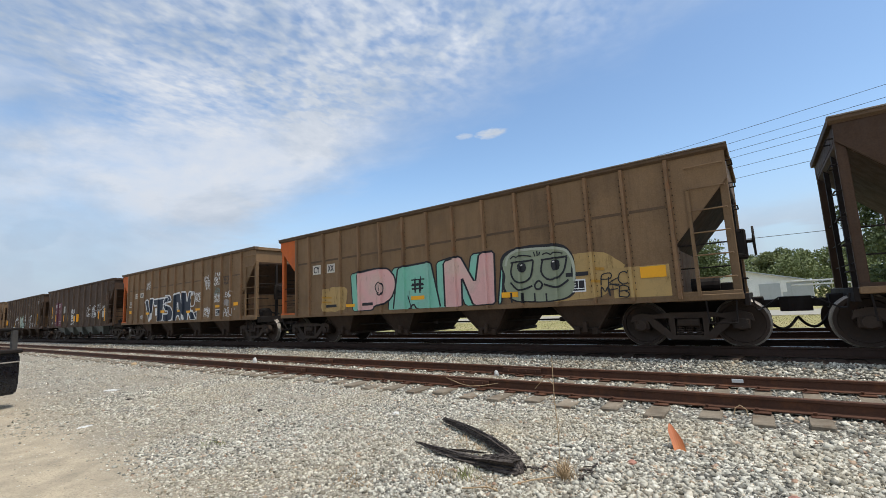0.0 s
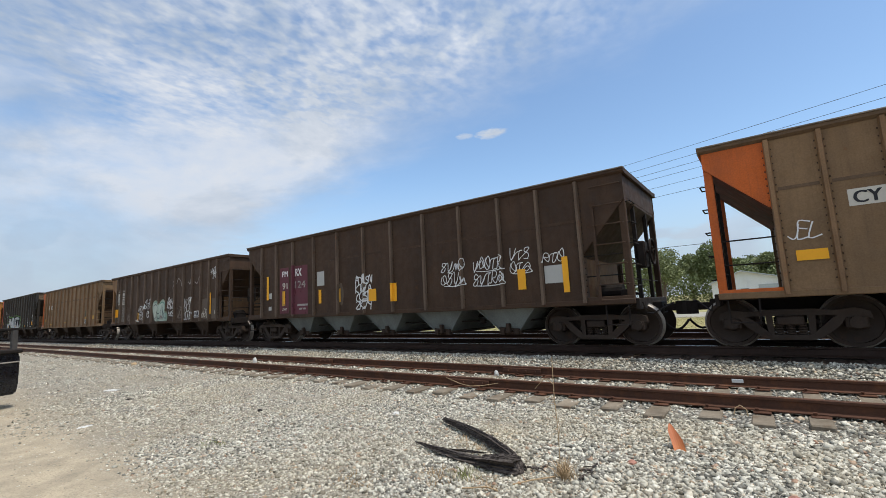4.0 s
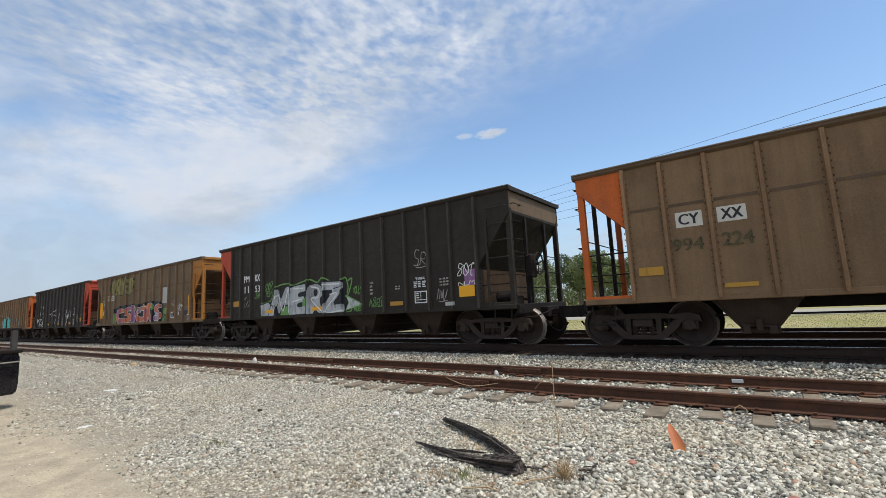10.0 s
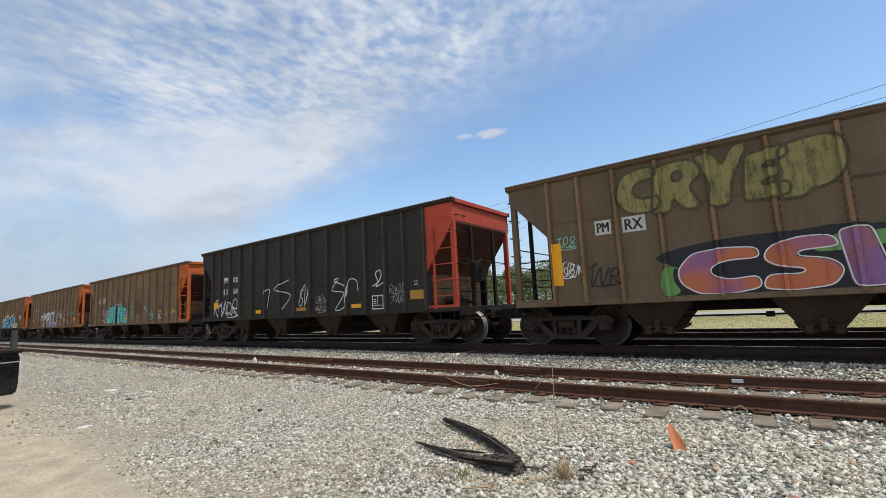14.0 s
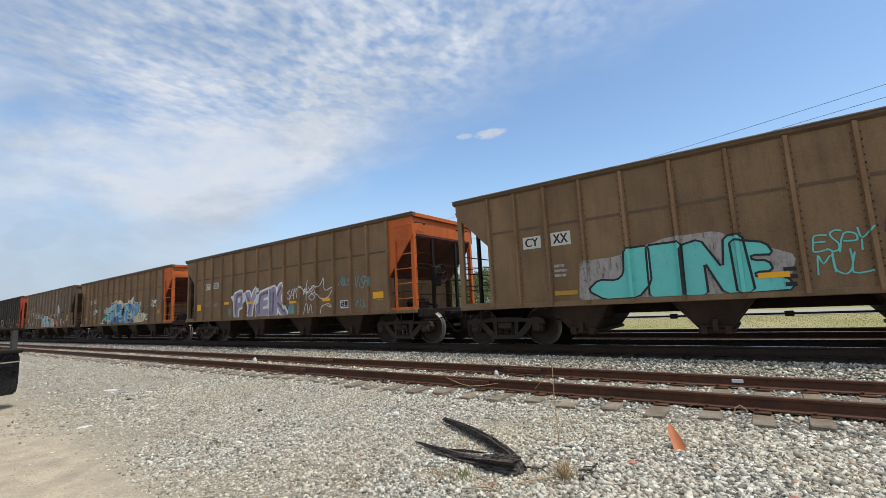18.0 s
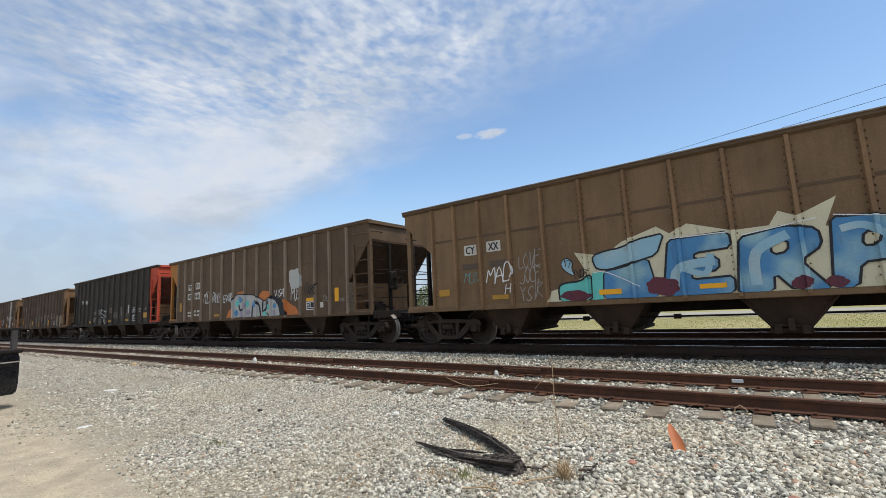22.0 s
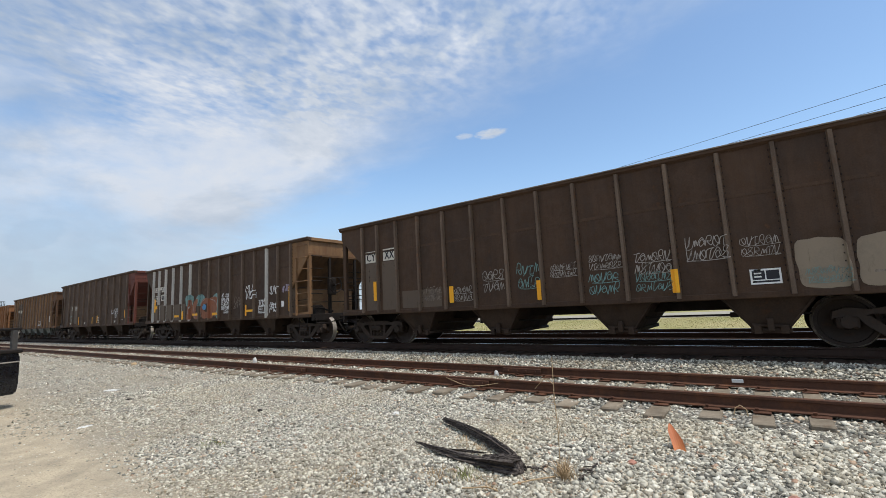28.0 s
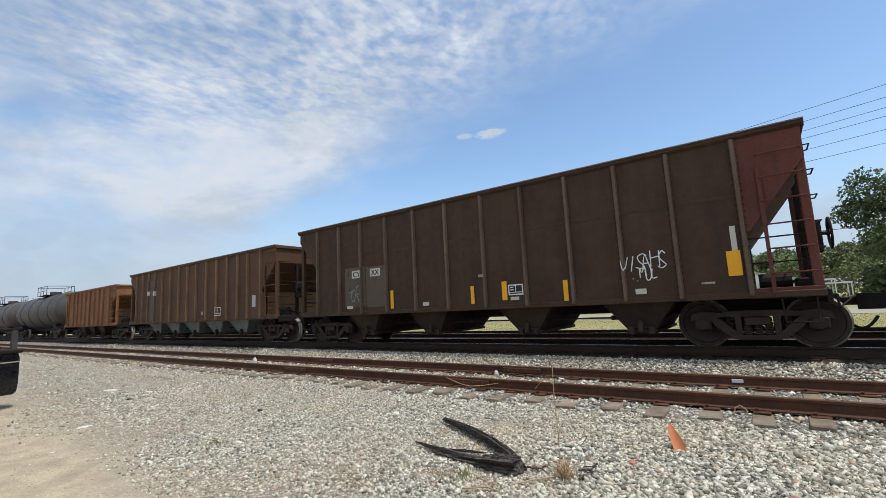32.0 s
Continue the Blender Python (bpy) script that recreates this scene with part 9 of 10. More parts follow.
add(5, "tag", "faint chalk figure", DULL_P, 3, hand, "I", 10.27, 10.62, 0.94, 1.76, 0.012, 0.1, 5)
add(5, "tag", "faint chalk figure", DULL_P, 3, hand, "7", 8.38, 8.78, 1.06, 1.69, 0.012, 0.1, 3)
add(5, "tag", "faint chalk figure", DULL_P, 3, hand, "4", 9.31, 9.84, 1.05, 1.75, 0.012, 0.1, 4)
add(5, "tag", "faint chalk figure", DULL_P, 3, hand, "I", 10.35, 10.70, 0.94, 1.75, 0.012, 0.1, 5)
add(15, "paint_patch", "", TEAL_P, 1, slab, [(4.70, 2.11), (5.07, 2.27), (5.64, 2.12), (5.52, 1.70), (4.84, 1.67)], (), 2)
add(15, "paint_patch", "", TEAL_P, 1, slab, [(5.71, 1.84), (5.92, 2.12), (6.45, 2.19), (6.77, 1.97), (6.50, 1.63), (5.89, 1.67)], (), 2)
add(15, "paint_patch", "", TEAL_P, 1, slab, [(7.24, 1.71), (7.34, 1.98), (7.74, 2.19), (8.01, 1.92), (8.00, 1.25), (7.79, 1.00)], (), 2)
add(15, "graffiti_letter", "faded rust-coloured letter", RUST_P, 2, slab, "K", (4.84, 1.05, 6.20, 1.05, 6.17, 1.98, 5.01, 1.96), 2)
add(15, "graffiti_letter", "faded rust-coloured letter", RUST_P, 2, slab, "C", (6.25, 1.05, 7.08, 1.06, 7.02, 2.01, 6.28, 1.97), 2)
add(15, "graffiti_letter", "faded rust-coloured letter", RUST_P, 2, slab, "D_SOLID", (7.03, 1.06, 7.92, 1.06, 7.95, 2.03, 7.05, 2.01), 3)
add(15, "paint_patch", "", BLUE_P, 3, slab, [(6.41, 1.56), (6.64, 1.76), (6.86, 1.60), (6.68, 1.40)], (), 1)
add(15, "sprayed_line", "", DULL_P, 5, doodle, 0.025, (5.17, 1.26, 5.44, 1.94, 5.79, 1.08))
add(15, "sprayed_line", "", DULL_P, 5, doodle, 0.025, (6.33, 1.13, 6.30, 1.72, 6.69, 1.93))
add(15, "sprayed_line", "", DULL_P, 5, doodle, 0.025, (7.18, 1.93, 7.66, 1.79, 7.84, 1.46, 7.65, 1.14))
add(4, "graffiti_letter", "pale mint heart-shaped letter", MINT_PALE_P, 2, slab, [(6.19, 1.85), (6.34, 2.10), (6.68, 2.13), (6.91, 1.96), (6.98, 1.65), (6.97, 1.03), (6.58, 1.03), (6.30, 1.40)], (), 2)
add(4, "letter_outline", "", SAGE_P, 3, rim, [(6.19, 1.85), (6.34, 2.10), (6.68, 2.13), (6.91, 1.96), (6.98, 1.65), (6.97, 1.03), (6.58, 1.03), (6.30, 1.40)], (), 0.05, 2)
add(4, "graffiti_letter", "pale mint heart-shaped letter", MINT_PALE_P, 2, slab, [(6.90, 1.79), (7.14, 2.03), (7.50, 2.16), (7.76, 1.99), (7.83, 1.60), (8.06, 1.35), (8.02, 1.03), (6.97, 1.03)], (), 2)
add(4, "letter_outline", "", SAGE_P, 3, rim, [(6.90, 1.79), (7.14, 2.03), (7.50, 2.16), (7.76, 1.99), (7.83, 1.60), (8.06, 1.35), (8.02, 1.03), (6.97, 1.03)], (), 0.05, 2)
add(4, "sprayed_line", "", NAVY_P, 4, doodle, 0.03, (6.26, 1.78, 6.66, 1.93, 6.87, 1.48, 6.47, 1.20, 6.34, 1.52))
add(4, "sprayed_line", "", MINT_DARK_P, 4, doodle, 0.05, (6.44, 2.02, 6.67, 2.06, 6.86, 1.89))
add(4, "sprayed_line", "", NAVY_P, 4, doodle, 0.03, (6.58, 1.07, 6.83, 1.67, 7.08, 1.16, 7.38, 1.86, 7.54, 1.13, 7.78, 1.88))
add(4, "sprayed_line", "", MINT_DARK_P, 4, doodle, 0.06, (7.15, 1.94, 7.42, 2.02, 7.67, 1.89))
add(4, "sprayed_line", "", NAVY_P, 4, doodle, 0.025, (7.01, 1.41, 7.30, 1.63, 7.67, 1.36, 7.97, 1.17))
add(4, "sprayed_line", "", MAROON_P, 4, doodle, 0.035, (7.17, 1.10, 7.24, 1.33, 7.31, 1.15, 7.40, 1.33, 7.42, 1.12))


# front and rear ends of each car along the track, when the train's way is zero
ENDS = [(135.88, 121.50), (120.07, 105.67), (104.04, 89.67), (88.31, 73.53), (72.12, 58.01), (56.36, 41.98), (40.38, 26.06), (24.48, 10.12), (8.50, -5.76), (-7.15, -21.58), (-23.01, -37.43), (-38.95, -53.35), (-54.76, -69.21), (-70.61, -85.00), (-86.59, -100.82), (-102.48, -116.79), (-118.40, -132.73), (-134.15, -148.72), (-150.88, -161.26)]
BROWN_L = "dusty brown steel coal hopper car with ribbed sides"
SPECS = [
    dict(body=BROWN, front=BROWN, rear=DARK, height=3.90, label=BROWN_L),
    dict(body=BROWN, front=BROWN, rear=ORANGE, height=3.87, label="brown hopper car with a pastel graffiti mural and orange rear end"),
    dict(body=BROWN, front=BROWN, rear=ORANGE, height=3.85, label="brown hopper car with navy and white graffiti letters"),
    dict(body=DARK, front=DARK, rear=DARK, height=3.83, ribs="b", rib=RIB_DARK, hopper=GREY_HOPPER, hoppers=(-4.2, -2.1, 0.0, 2.1, 4.2), hopper_half=0.85, label="dark brown hopper car with maroon number panels and grey hoppers"),
    dict(body=DARK, front=DARK, rear=TAN_END, height=3.78, rib=RIB_DARK, label="dark brown hopper car with pale tags and a tan patch"),
    dict(body=BROWN, front=BROWN, rear=ORANGE, height=3.86, label="plain brown hopper car with chalk outlines and orange rear end"),
    dict(body=BLACK, front=BLACK, rear=RED, face=OLIVE, height=4.01, rib=RIB_BLACK, label="black hopper car with silver graffiti letters and red rear end"),
    dict(body=OLIVE, front=YELLOW_END, rear=OLIVE, height=3.93, label="brown hopper car with orange and purple letters and ochre front end"),
    dict(body=BLACK, front=RED, rear=BLACK, height=4.03, rib=RIB_BLACK, label="black hopper car with white scrawls and bright red front end"),
    dict(body=BROWN, front=ORANGE, rear=BROWN, height=3.86, label="brown hopper car with turquoise graffiti and orange front end"),
    dict(body=BROWN, front=ORANGE, rear=BROWN, height=3.86, label="brown hopper car with lilac letters and orange front end"),
    dict(body=BROWN, front=ORANGE, rear=BROWN, height=3.87, label="brown hopper car with a blue graffiti mural and orange front end"),
    dict(body=UMBER, front=UMBER, rib=RIB_PALE, rear=YELLOW_END, height=3.93, label="brown hopper car with an orange and grey mural"),
    dict(body=BLACK, front=RED, rear=BLACK, height=4.02, rib=RIB_BLACK, label="black hopper car with faint white outlines and red front end"),
    dict(body=DARK, front=TAN_END, rear=DARK, height=3.80, rib=RIB_DARK, label="dark brown hopper car with blue-grey tags and tan front end"),
    dict(body=DARK, front=TAN_END, rear=DARK, height=3.78, rib=RIB_DARK, rib_paint={0: RIB_WHITE, 1: RIB_WHITE, 2: RIB_WHITE, 3: RIB_WHITE, 4: RIB_WHITE, 5: RIB_WHITE, 12: RIB_WHITE}, tank=True, label="dark hopper car with white painted ribs and tan front end"),
    dict(body=DARK, front=MAROON, rear=DARK, height=4.00, ribs="c", rib=RIB_DARK, label="dark brown hopper car with maroon front end and white tag"),
    dict(body=RUST_BROWN, front=RUST_BROWN, rear=RUST_BROWN, height=3.75, hopper=GREY_HOPPER, hoppers=(-4.2, -2.1, 0.0, 2.1, 4.2), hopper_half=0.85, label="rusty brown hopper car with grey hoppers"),
    dict(body=RUSTY, front=RUSTY, rear=RUSTY, height=3.40, ribs="s", rib=RUSTY, hoppers=(-1.9, 0.0, 1.9), label="short rust-orange hopper car, lower than the others"),
]
CARS = []
for i, ((f, r), spec) in enumerate(zip(ENDS, SPECS)):
    spec["length"], spec["paint"] = f - r, PAINT.get(i, ())
    CARS.append((hopper_car(spec), (f + r) / 2))


def tank_car():
    """A horizontal tank on a frame, with a railed platform round its dome."""
    car = thing("tank_car", "grimy grey-black tank car with a railed top platform", "tank car", "cars of the coal train")
    def shell(bm):
        lathe(bm, [(0.4, -7.2), (1.0, -7.08), (1.36, -6.8), (1.47, -6.4), (1.47, 6.4), (1.36, 6.8), (1.0, 7.08), (0.4, 7.2)], 40)
        for v in bm.verts:
            v.co = Vector((v.co.y, v.co.x, v.co.z + 2.36))
    tank = part("tank", shared(("tank",), shell), TANK_GREY, car)
    for p in tank.data.polygons:
        p.use_smooth = True
    def band(bm, x):
        ring = [(x, 1.485 * math.cos(a), 2.36 + 1.485 * math.sin(a)) for a in np.linspace(0, 2 * math.pi, 33)]
        tube(bm, ring, 0.03, 5)
    for x in (-4.6, -1.6, 1.6, 4.6):
        part("tank_band", shared(("tank_band", x), lambda bm: band(bm, x)), TANK_GREY, car)
    part("dome", shared(("dome",), lambda bm: rod(bm, (0, 0, 3.7), (0, 0, 4.15), 0.42, 20)), TANK_GREY, car)
    part("platform", shared(("tank_platform",), lambda bm: box(bm, -1.5, 1.5, -0.95, 0.95, 3.80, 3.84)), SOOT_SHADE, car)
    def rails(bm):
        for y in (-0.95, 0.95):
            for z in (4.2, 4.6):
                rod(bm, (-1.5, y, z), (1.5, y, z), 0.022, 6)
            for x in (-1.5, -0.5, 0.5, 1.5):
                rod(bm, (x, y, 3.8), (x, y, 4.6), 0.022, 6)
        for x in (-1.5, 1.5):
            rod(bm, (x, -0.95, 4.6), (x, 0.95, 4.6), 0.022, 6)
    part("platform_railing", shared(("platform_railing",), rails), SOOT_SHADE, car)
    def frame_mesh(bm):
        box(bm, -7.9, 7.9, -0.3, 0.3, 0.66, 0.98, 0.02)
        for s in (-1, 1):
            box(bm, s * 6.9, s * 7.7, -1.45, 1.45, 0.86, 1.0, 0.02)
            box(bm, s * 5.4, s * 6.2, -1.2, 1.2, 0.85, 1.25, 0.02)
            box(bm, s * 7.9, s * 8.5, -0.15, 0.15, 0.65, 0.92, 0.03)
    part("underframe", shared(("tank_frame",), frame_mesh), SOOT_SHADE, car)
    for s in (-1, 1):
        for z in (1.2, 1.6, 2.0, 2.4, 2.8, 3.2, 3.6):
            y = -1.55
            part("rung", shared(("tank_rung", s, z), lambda bm: rod(bm, (s * 0.25, y, z), (-s * 0.25, y, z), 0.014, 6)), SOOT_SHADE, car) if s > 0 else None
        bogie(car, s * 5.8)
    return car


for i in range(5):
    CARS.append((tank_car(), -171.5 - 17.3 * i))


# ---------------------------------------------------------------- beyond the tracks
def tree(x, y, height, spread, leaf, seed, label, count=2600, leaf_size=0.3, trunk=0.32):
    rng = np.random.default_rng(seed)
    t = thing("tree", label, "tree", "trees beyond the tracks", at=(x, y, -0.5))
    bm = bmesh.new()
    lean = rng.uniform(-0.5, 0.5, 2)
    mid = (lean[0], lean[1], height * 0.5)
    def limb(a, b, r0, r1):
        a, b = Vector(a), Vector(b)
        q = (b - a).to_track_quat("Z", "Y").to_matrix().to_4x4()
        bmesh.ops.create_cone(bm, cap_ends=True, segments=8, radius1=r0, radius2=r1, depth=(b - a).length, matrix=Matrix.Translation((a + b) / 2) @ q)
    limb((0, 0, 0), mid, trunk, trunk * 0.6)
    blobs = []
    for k in range(9):
        a = rng.uniform(0, 6.28)
        rr = spread * rng.uniform(0.15, 0.72)
        z = height * rng.uniform(0.45, 0.9)
        tip = (mid[0] + rr * math.cos(a), mid[1] + rr * math.sin(a), z)
        limb((mid[0] * 0.8, mid[1] * 0.8, height * rng.uniform(0.28, 0.5)), tip, trunk * 0.35, trunk * 0.1)
        blobs.append((tip, spread * rng.uniform(0.28, 0.5), height * rng.uniform(0.10, 0.18)))
    blobs.append(((mid[0], mid[1], height * 0.82), spread * 0.5, height * 0.18))
    blobs.append(((mid[0], mid[1], height * 0.55), spread * 0.75, height * 0.18))
    part("trunk", bm, POLE_WOOD, t)
    n = count
    pick = rng.integers(0, len(blobs), n)
    c = np.array([b[0] for b in blobs])[pick]
    rad = np.array([(b[1], b[1], b[2]) for b in blobs])[pick]
    d = rng.normal(size=(n, 3))
    d /= np.linalg.norm(d, axis=1)[:, None]
    p = c + d * rad * rng.uniform(0.5, 1.08, n)[:, None]
    p[:, 2] = np.maximum(p[:, 2], height * 0.14)
    u = rng.normal(size=(n, 3))
    u /= np.linalg.norm(u, axis=1)[:, None]
    w = np.cross(u, rng.normal(size=(n, 3)))
    w /= np.linalg.norm(w, axis=1)[:, None]
    s = leaf_size * rng.uniform(0.5, 1.3, n)[:, None]
    v = np.stack([p - u * s, p + w * s * 0.55, p + u * s, p - w * s * 0.55], 1).reshape(-1, 3)
    part("crown", arrays_mesh("crown", v, np.arange(4 * n).reshape(-1, 4)), leaf, t)
    return t


def shrubs(name, label, region, count, height, leaf, seed, size=0.25):
    """Low brush as one sheet of many leaves."""
    rng = np.random.default_rng(seed)
    n = count
    x = rng.uniform(region[0], region[1], n)
    y = rng.uniform(region[2], region[3], n)
    hh = height * (0.45 + 0.55 * np.abs(np.sin(x * 0.37 + seed) * np.sin(x * 0.13 + y * 0.2 + 2)) + 0.25 * rng.random(n))
    z = -0.5 + hh * rng.random(n) ** 0.7
    p = np.stack([x, y, z], 1)
    u = rng.normal(size=(n, 3))
    u /= np.linalg.norm(u, axis=1)[:, None]
    w = np.cross(u, rng.normal(size=(n, 3)))
    w /= np.linalg.norm(w, axis=1)[:, None]
    s = size * rng.uniform(0.5, 1.4, n)[:, None]
    v = np.stack([p - u * s, p + w * s * 0.6, p + u * s, p - w * s * 0.6], 1).reshape(-1, 3)
    return tagged(part(name, arrays_mesh(name, v, np.arange(4 * n).reshape(-1, 4)), leaf, None), label, "brush", kind="stuff")


rng_t = random.Random(5)
for k in range(28):
    tree(-72 + k * 4.6 + rng_t.uniform(-1.5, 1.5), rng_t.uniform(92, 106), rng_t.uniform(8.6, 11.4), rng_t.uniform(3.8, 5.4), (LEAF_A, LEAF_C, LEAF_A)[k % 3], 100 + k, "green broadleaf tree in the far row", 5200, 0.25)
tree(10.6, 54, 11.3, 4.6, LEAF_B, 7, "large dark green tree standing apart", 14000, 0.17, 0.4)
tree(17.5, 55, 10.2, 4.8, LEAF_B, 8, "large dark green tree standing apart", 10000, 0.17, 0.4)
tree(-19.0, 62, 8.2, 4.0, LEAF_A, 9, "bushy green tree beside the white house", 8000, 0.18, 0.3)
tree(-13.5, 80, 9.2, 4.2, LEAF_C, 10, "bushy green tree beside the white house", 7000, 0.2, 0.3)
tree(-24.0, 70, 8.8, 4.2, LEAF_B, 12, "bushy green tree beyond the road", 7000, 0.2, 0.3)
shrubs("brush_1", "dense green brush under the far trees", (-80, 60, 88, 93), 60000, 6.6, LEAF_A, 3, 0.2)
shrubs("brush_2", "dark green brush under the large trees", (7.5, 34, 53, 57), 12000, 3.2, LEAF_B, 4, 0.22)
shrubs("grass", "dry yellow-green grass beyond the tracks", (-45, 25, 18.2, 33), 90000, 0.13, DRY_GRASS, 6, 0.022)


def house():
    """A broad low gable that faces the tracks, its right slope the longer."""
    hs = thing("house", "low white house with a broad pale grey gable roof", "house", at=(-6.2, 75, -0.49))
    out = [(0, 0), (11.4, 0), (11.4, 2.55), (3.75, 4.45), (0, 2.95)]
    for y in (0.0, 9.8):
        bm = bmesh.new()
        prism(bm, out, "y", y, y + 0.2)
        part("gable_wall", bm, HOUSE_WHITE, hs)
    for x in (0.0, 11.2):
        bm = bmesh.new()
        box(bm, x, x + 0.2, 0.2, 9.8, 0, 2.5)
        part("wall", bm, HOUSE_WHITE, hs)
    for a, b in (((-0.35, 2.83), (3.75, 4.47)), ((11.8, 2.47), (3.75, 4.47))):
        bm = bmesh.new()
        prism(bm, [a, b, (b[0], b[1] + 0.14), (a[0], a[1] + 0.14)], "y", -0.5, 10.4)
        part("roof", bm, HOUSE_ROOF, hs)
    bm = bmesh.new()
    box(bm, 5.6, 11.35, -0.05, -0.004, 0.1, 2.5)
    part("metal_cladding", bm, HOUSE_ROOF, hs, "grey sheet-metal cladding")
    for x in (1.0, 3.4):
        bm = bmesh.new()
        box(bm, x, x + 1.1, -0.05, 0.02, 0.9, 2.1)
        w = part("window", bm, HOUSE_WHITE, hs)
        bm = bmesh.new()
        box(bm, x + 0.08, x + 1.02, -0.07, -0.045, 0.98, 2.02)
        part("pane", bm, TANK_GREY, w)


house()


def carport():
    c = thing("carport", "flat white-edged carport on thin posts", "carport", at=(1.6, 68, -0.49))
    for z, x0, x1 in ((2.45, 0, 5.2), (2.0, 1.2, 6.6)):
        bm = bmesh.new()
        box(bm, x0, x1, 0, 3.2, z, z + 0.16, 0.02)
        part("roof", bm, HOUSE_WHITE, c)
    for x in (0.1, 5.1, 6.5):
        for y in (0.1, 3.1):
            bm = bmesh.new()
            box(bm, x - 0.05, x + 0.05, y - 0.05, y + 0.05, 0, 2.0 if x > 6 else 2.45)
            part("post", bm, HOUSE_WHITE, c)
    bm = bmesh.new()
    box(bm, 0.0, 0.6, -0.1, 0.0, 1.3, 2.7)
    part("sign_panel", bm, HOUSE_WHITE, c)


carport()
bm = bmesh.new()
prism(bm, [(33.5, -0.466), (43.0, -0.466), (43.0, -0.445), (33.5, -0.445)], "x", -300, 200)
tagged(part("road", bm, ROAD, None), "pale worn asphalt road across the field", "road", kind="structure")


def power_line():
    along = Vector((0.956, -0.292, 0))
    foot = Vector((8.04, 26.3, 0))
    poles = []
    for s in (22.0, -48.0):
        p = foot + along * s
        pole = thing("utility_pole", "weathered wooden utility pole with crossarms", "utility pole", "poles of the power line", at=(p.x, p.y, -0.5))
        bm = bmesh.new()
        bmesh.ops.create_cone(bm, cap_ends=True, segments=10, radius1=0.17, radius2=0.11, depth=10.9, matrix=Matrix.Translation((0, 0, 5.45)))
        part("pole", bm, POLE_WOOD, pole)
        for z in (10.4, 9.2):
            bm = bmesh.new()
            beam(bm, (-0.25, -1.1, z), (0.25, 1.1, z), 0.1, 0.12)
            part("crossarm", bm, POLE_WOOD, pole)
        poles.append(p)
    for k, z in enumerate((10.41, 9.83, 9.36, 8.97, 8.37, 7.76)):
        bm = bmesh.new()
        a, b = poles
        pts = []
        for i in range(25):
            t = i / 24
            q = a.lerp(b, t)
            pts.append((q.x, q.y, z - 0.9 * 4 * t * (1 - t) * 0.45))
        tube(bm, pts, 0.011, 5)
        tagged(part("power_wire", bm, WIRE, None), "thin black overhead wire strung between poles", "wire", "wires of the power line")
    bm = bmesh.new()
    tube(bm, [(-60 + 6 * i, 58, 6.8 + 0.0004 * (i - 12) ** 2 * 6) for i in range(25)], 0.03, 5)
    tagged(part("power_wire", bm, WIRE, None), "thin black overhead wire far behind the tracks", "wire", "wires of the power line")


power_line()


# ---------------------------------------------------------------- near the camera
def near_zone(x, y, rng):
    """Coarse stone lies towards the track and to its right; it thins out over bare earth."""
    e = -0.04 * x - y + 1.75 + 0.45 * np.sin(x * 1.3 + y * 0.7) * np.sin(y * 1.1 - x * 0.4) + rng.normal(0, 0.35, len(x))
    return e < rng.uniform(-0.9, 0.3, len(x))


stones("gravel_1", "loose grey crushed stone beside the siding", 100000, (-6.5, 1.4, 1.7, 6.2), (0.006, 0.036), ground_z, near_zone, 11, ((-6.5, -4.0, -2.2, 0.3), (0.66, 0.76, 0.86, 1.08)))
stones("gravel_6", "fine grey crushed stone over sandy ground", 40000, (-11.5, -6.2, 1.4, 6.2), (0.006, 0.036), ground_z, near_zone, 16, ((-11.5, -6.5), (0.80, 0.68)))
TIE_X = np.array(side_ties)


def off_ties(x, y, rng):
    """Leaves most of each tie bare."""
    near = np.abs(x[:, None] - TIE_X[None]).min(1)
    return (near > 0.125) | (y > 8.8) | (y < 6.15) | (rng.random(len(x)) < np.where(x > -1.6, 0.03, 0.30))


stones("gravel_2", "grey ballast stones between the rails and ties", 24000, (-16, 3, 6.0, 9.25), (0.012, 0.043), lambda x, y: bed_z(y) - 0.012, off_ties, 12)
MAIN_X = np.array(main_ties)


def off_main_ties(x, y, rng):
    """Leaves the tops of the main track's tie ends half bare."""
    return (np.abs(x[:, None] - MAIN_X[None]).min(1) > 0.12) | (y < 9.8) | (rng.random(len(x)) < 0.2)


stones("gravel_3", "grey ballast stones on the main track's shoulder", 12000, (-16, 4, 9.1, 9.72), (0.014, 0.040), lambda x, y: bed_z(y) - 0.004, off_main_ties, 13)
def on_sand(x, y, rng):
    """Pebbles lie in loose drifts on the sand."""
    return rng.random(len(x)) < 0.25 + 0.6 * (np.sin(x * 1.7 + y) * np.sin(y * 2.9 - x * 0.6) > 0.1)


stones("gravel_7", "small pebbles strewn over bare sand", 9000, (-14, -3, 0.8, 2.9), (0.003, 0.013), ground_z, on_sand, 17)
stones("gravel_4", "small loose stones strewn over sandy ground", 19000, (-28, -11.2, 1.2, 6.1), (0.008, 0.026), ground_z, near_zone, 14)
stones("gravel_5", "grey ballast stones farther along the siding", 9000, (-36, -16, 6.0, 9.72), (0.018, 0.045), lambda x, y: bed_z(y) - 0.005, None, 15)


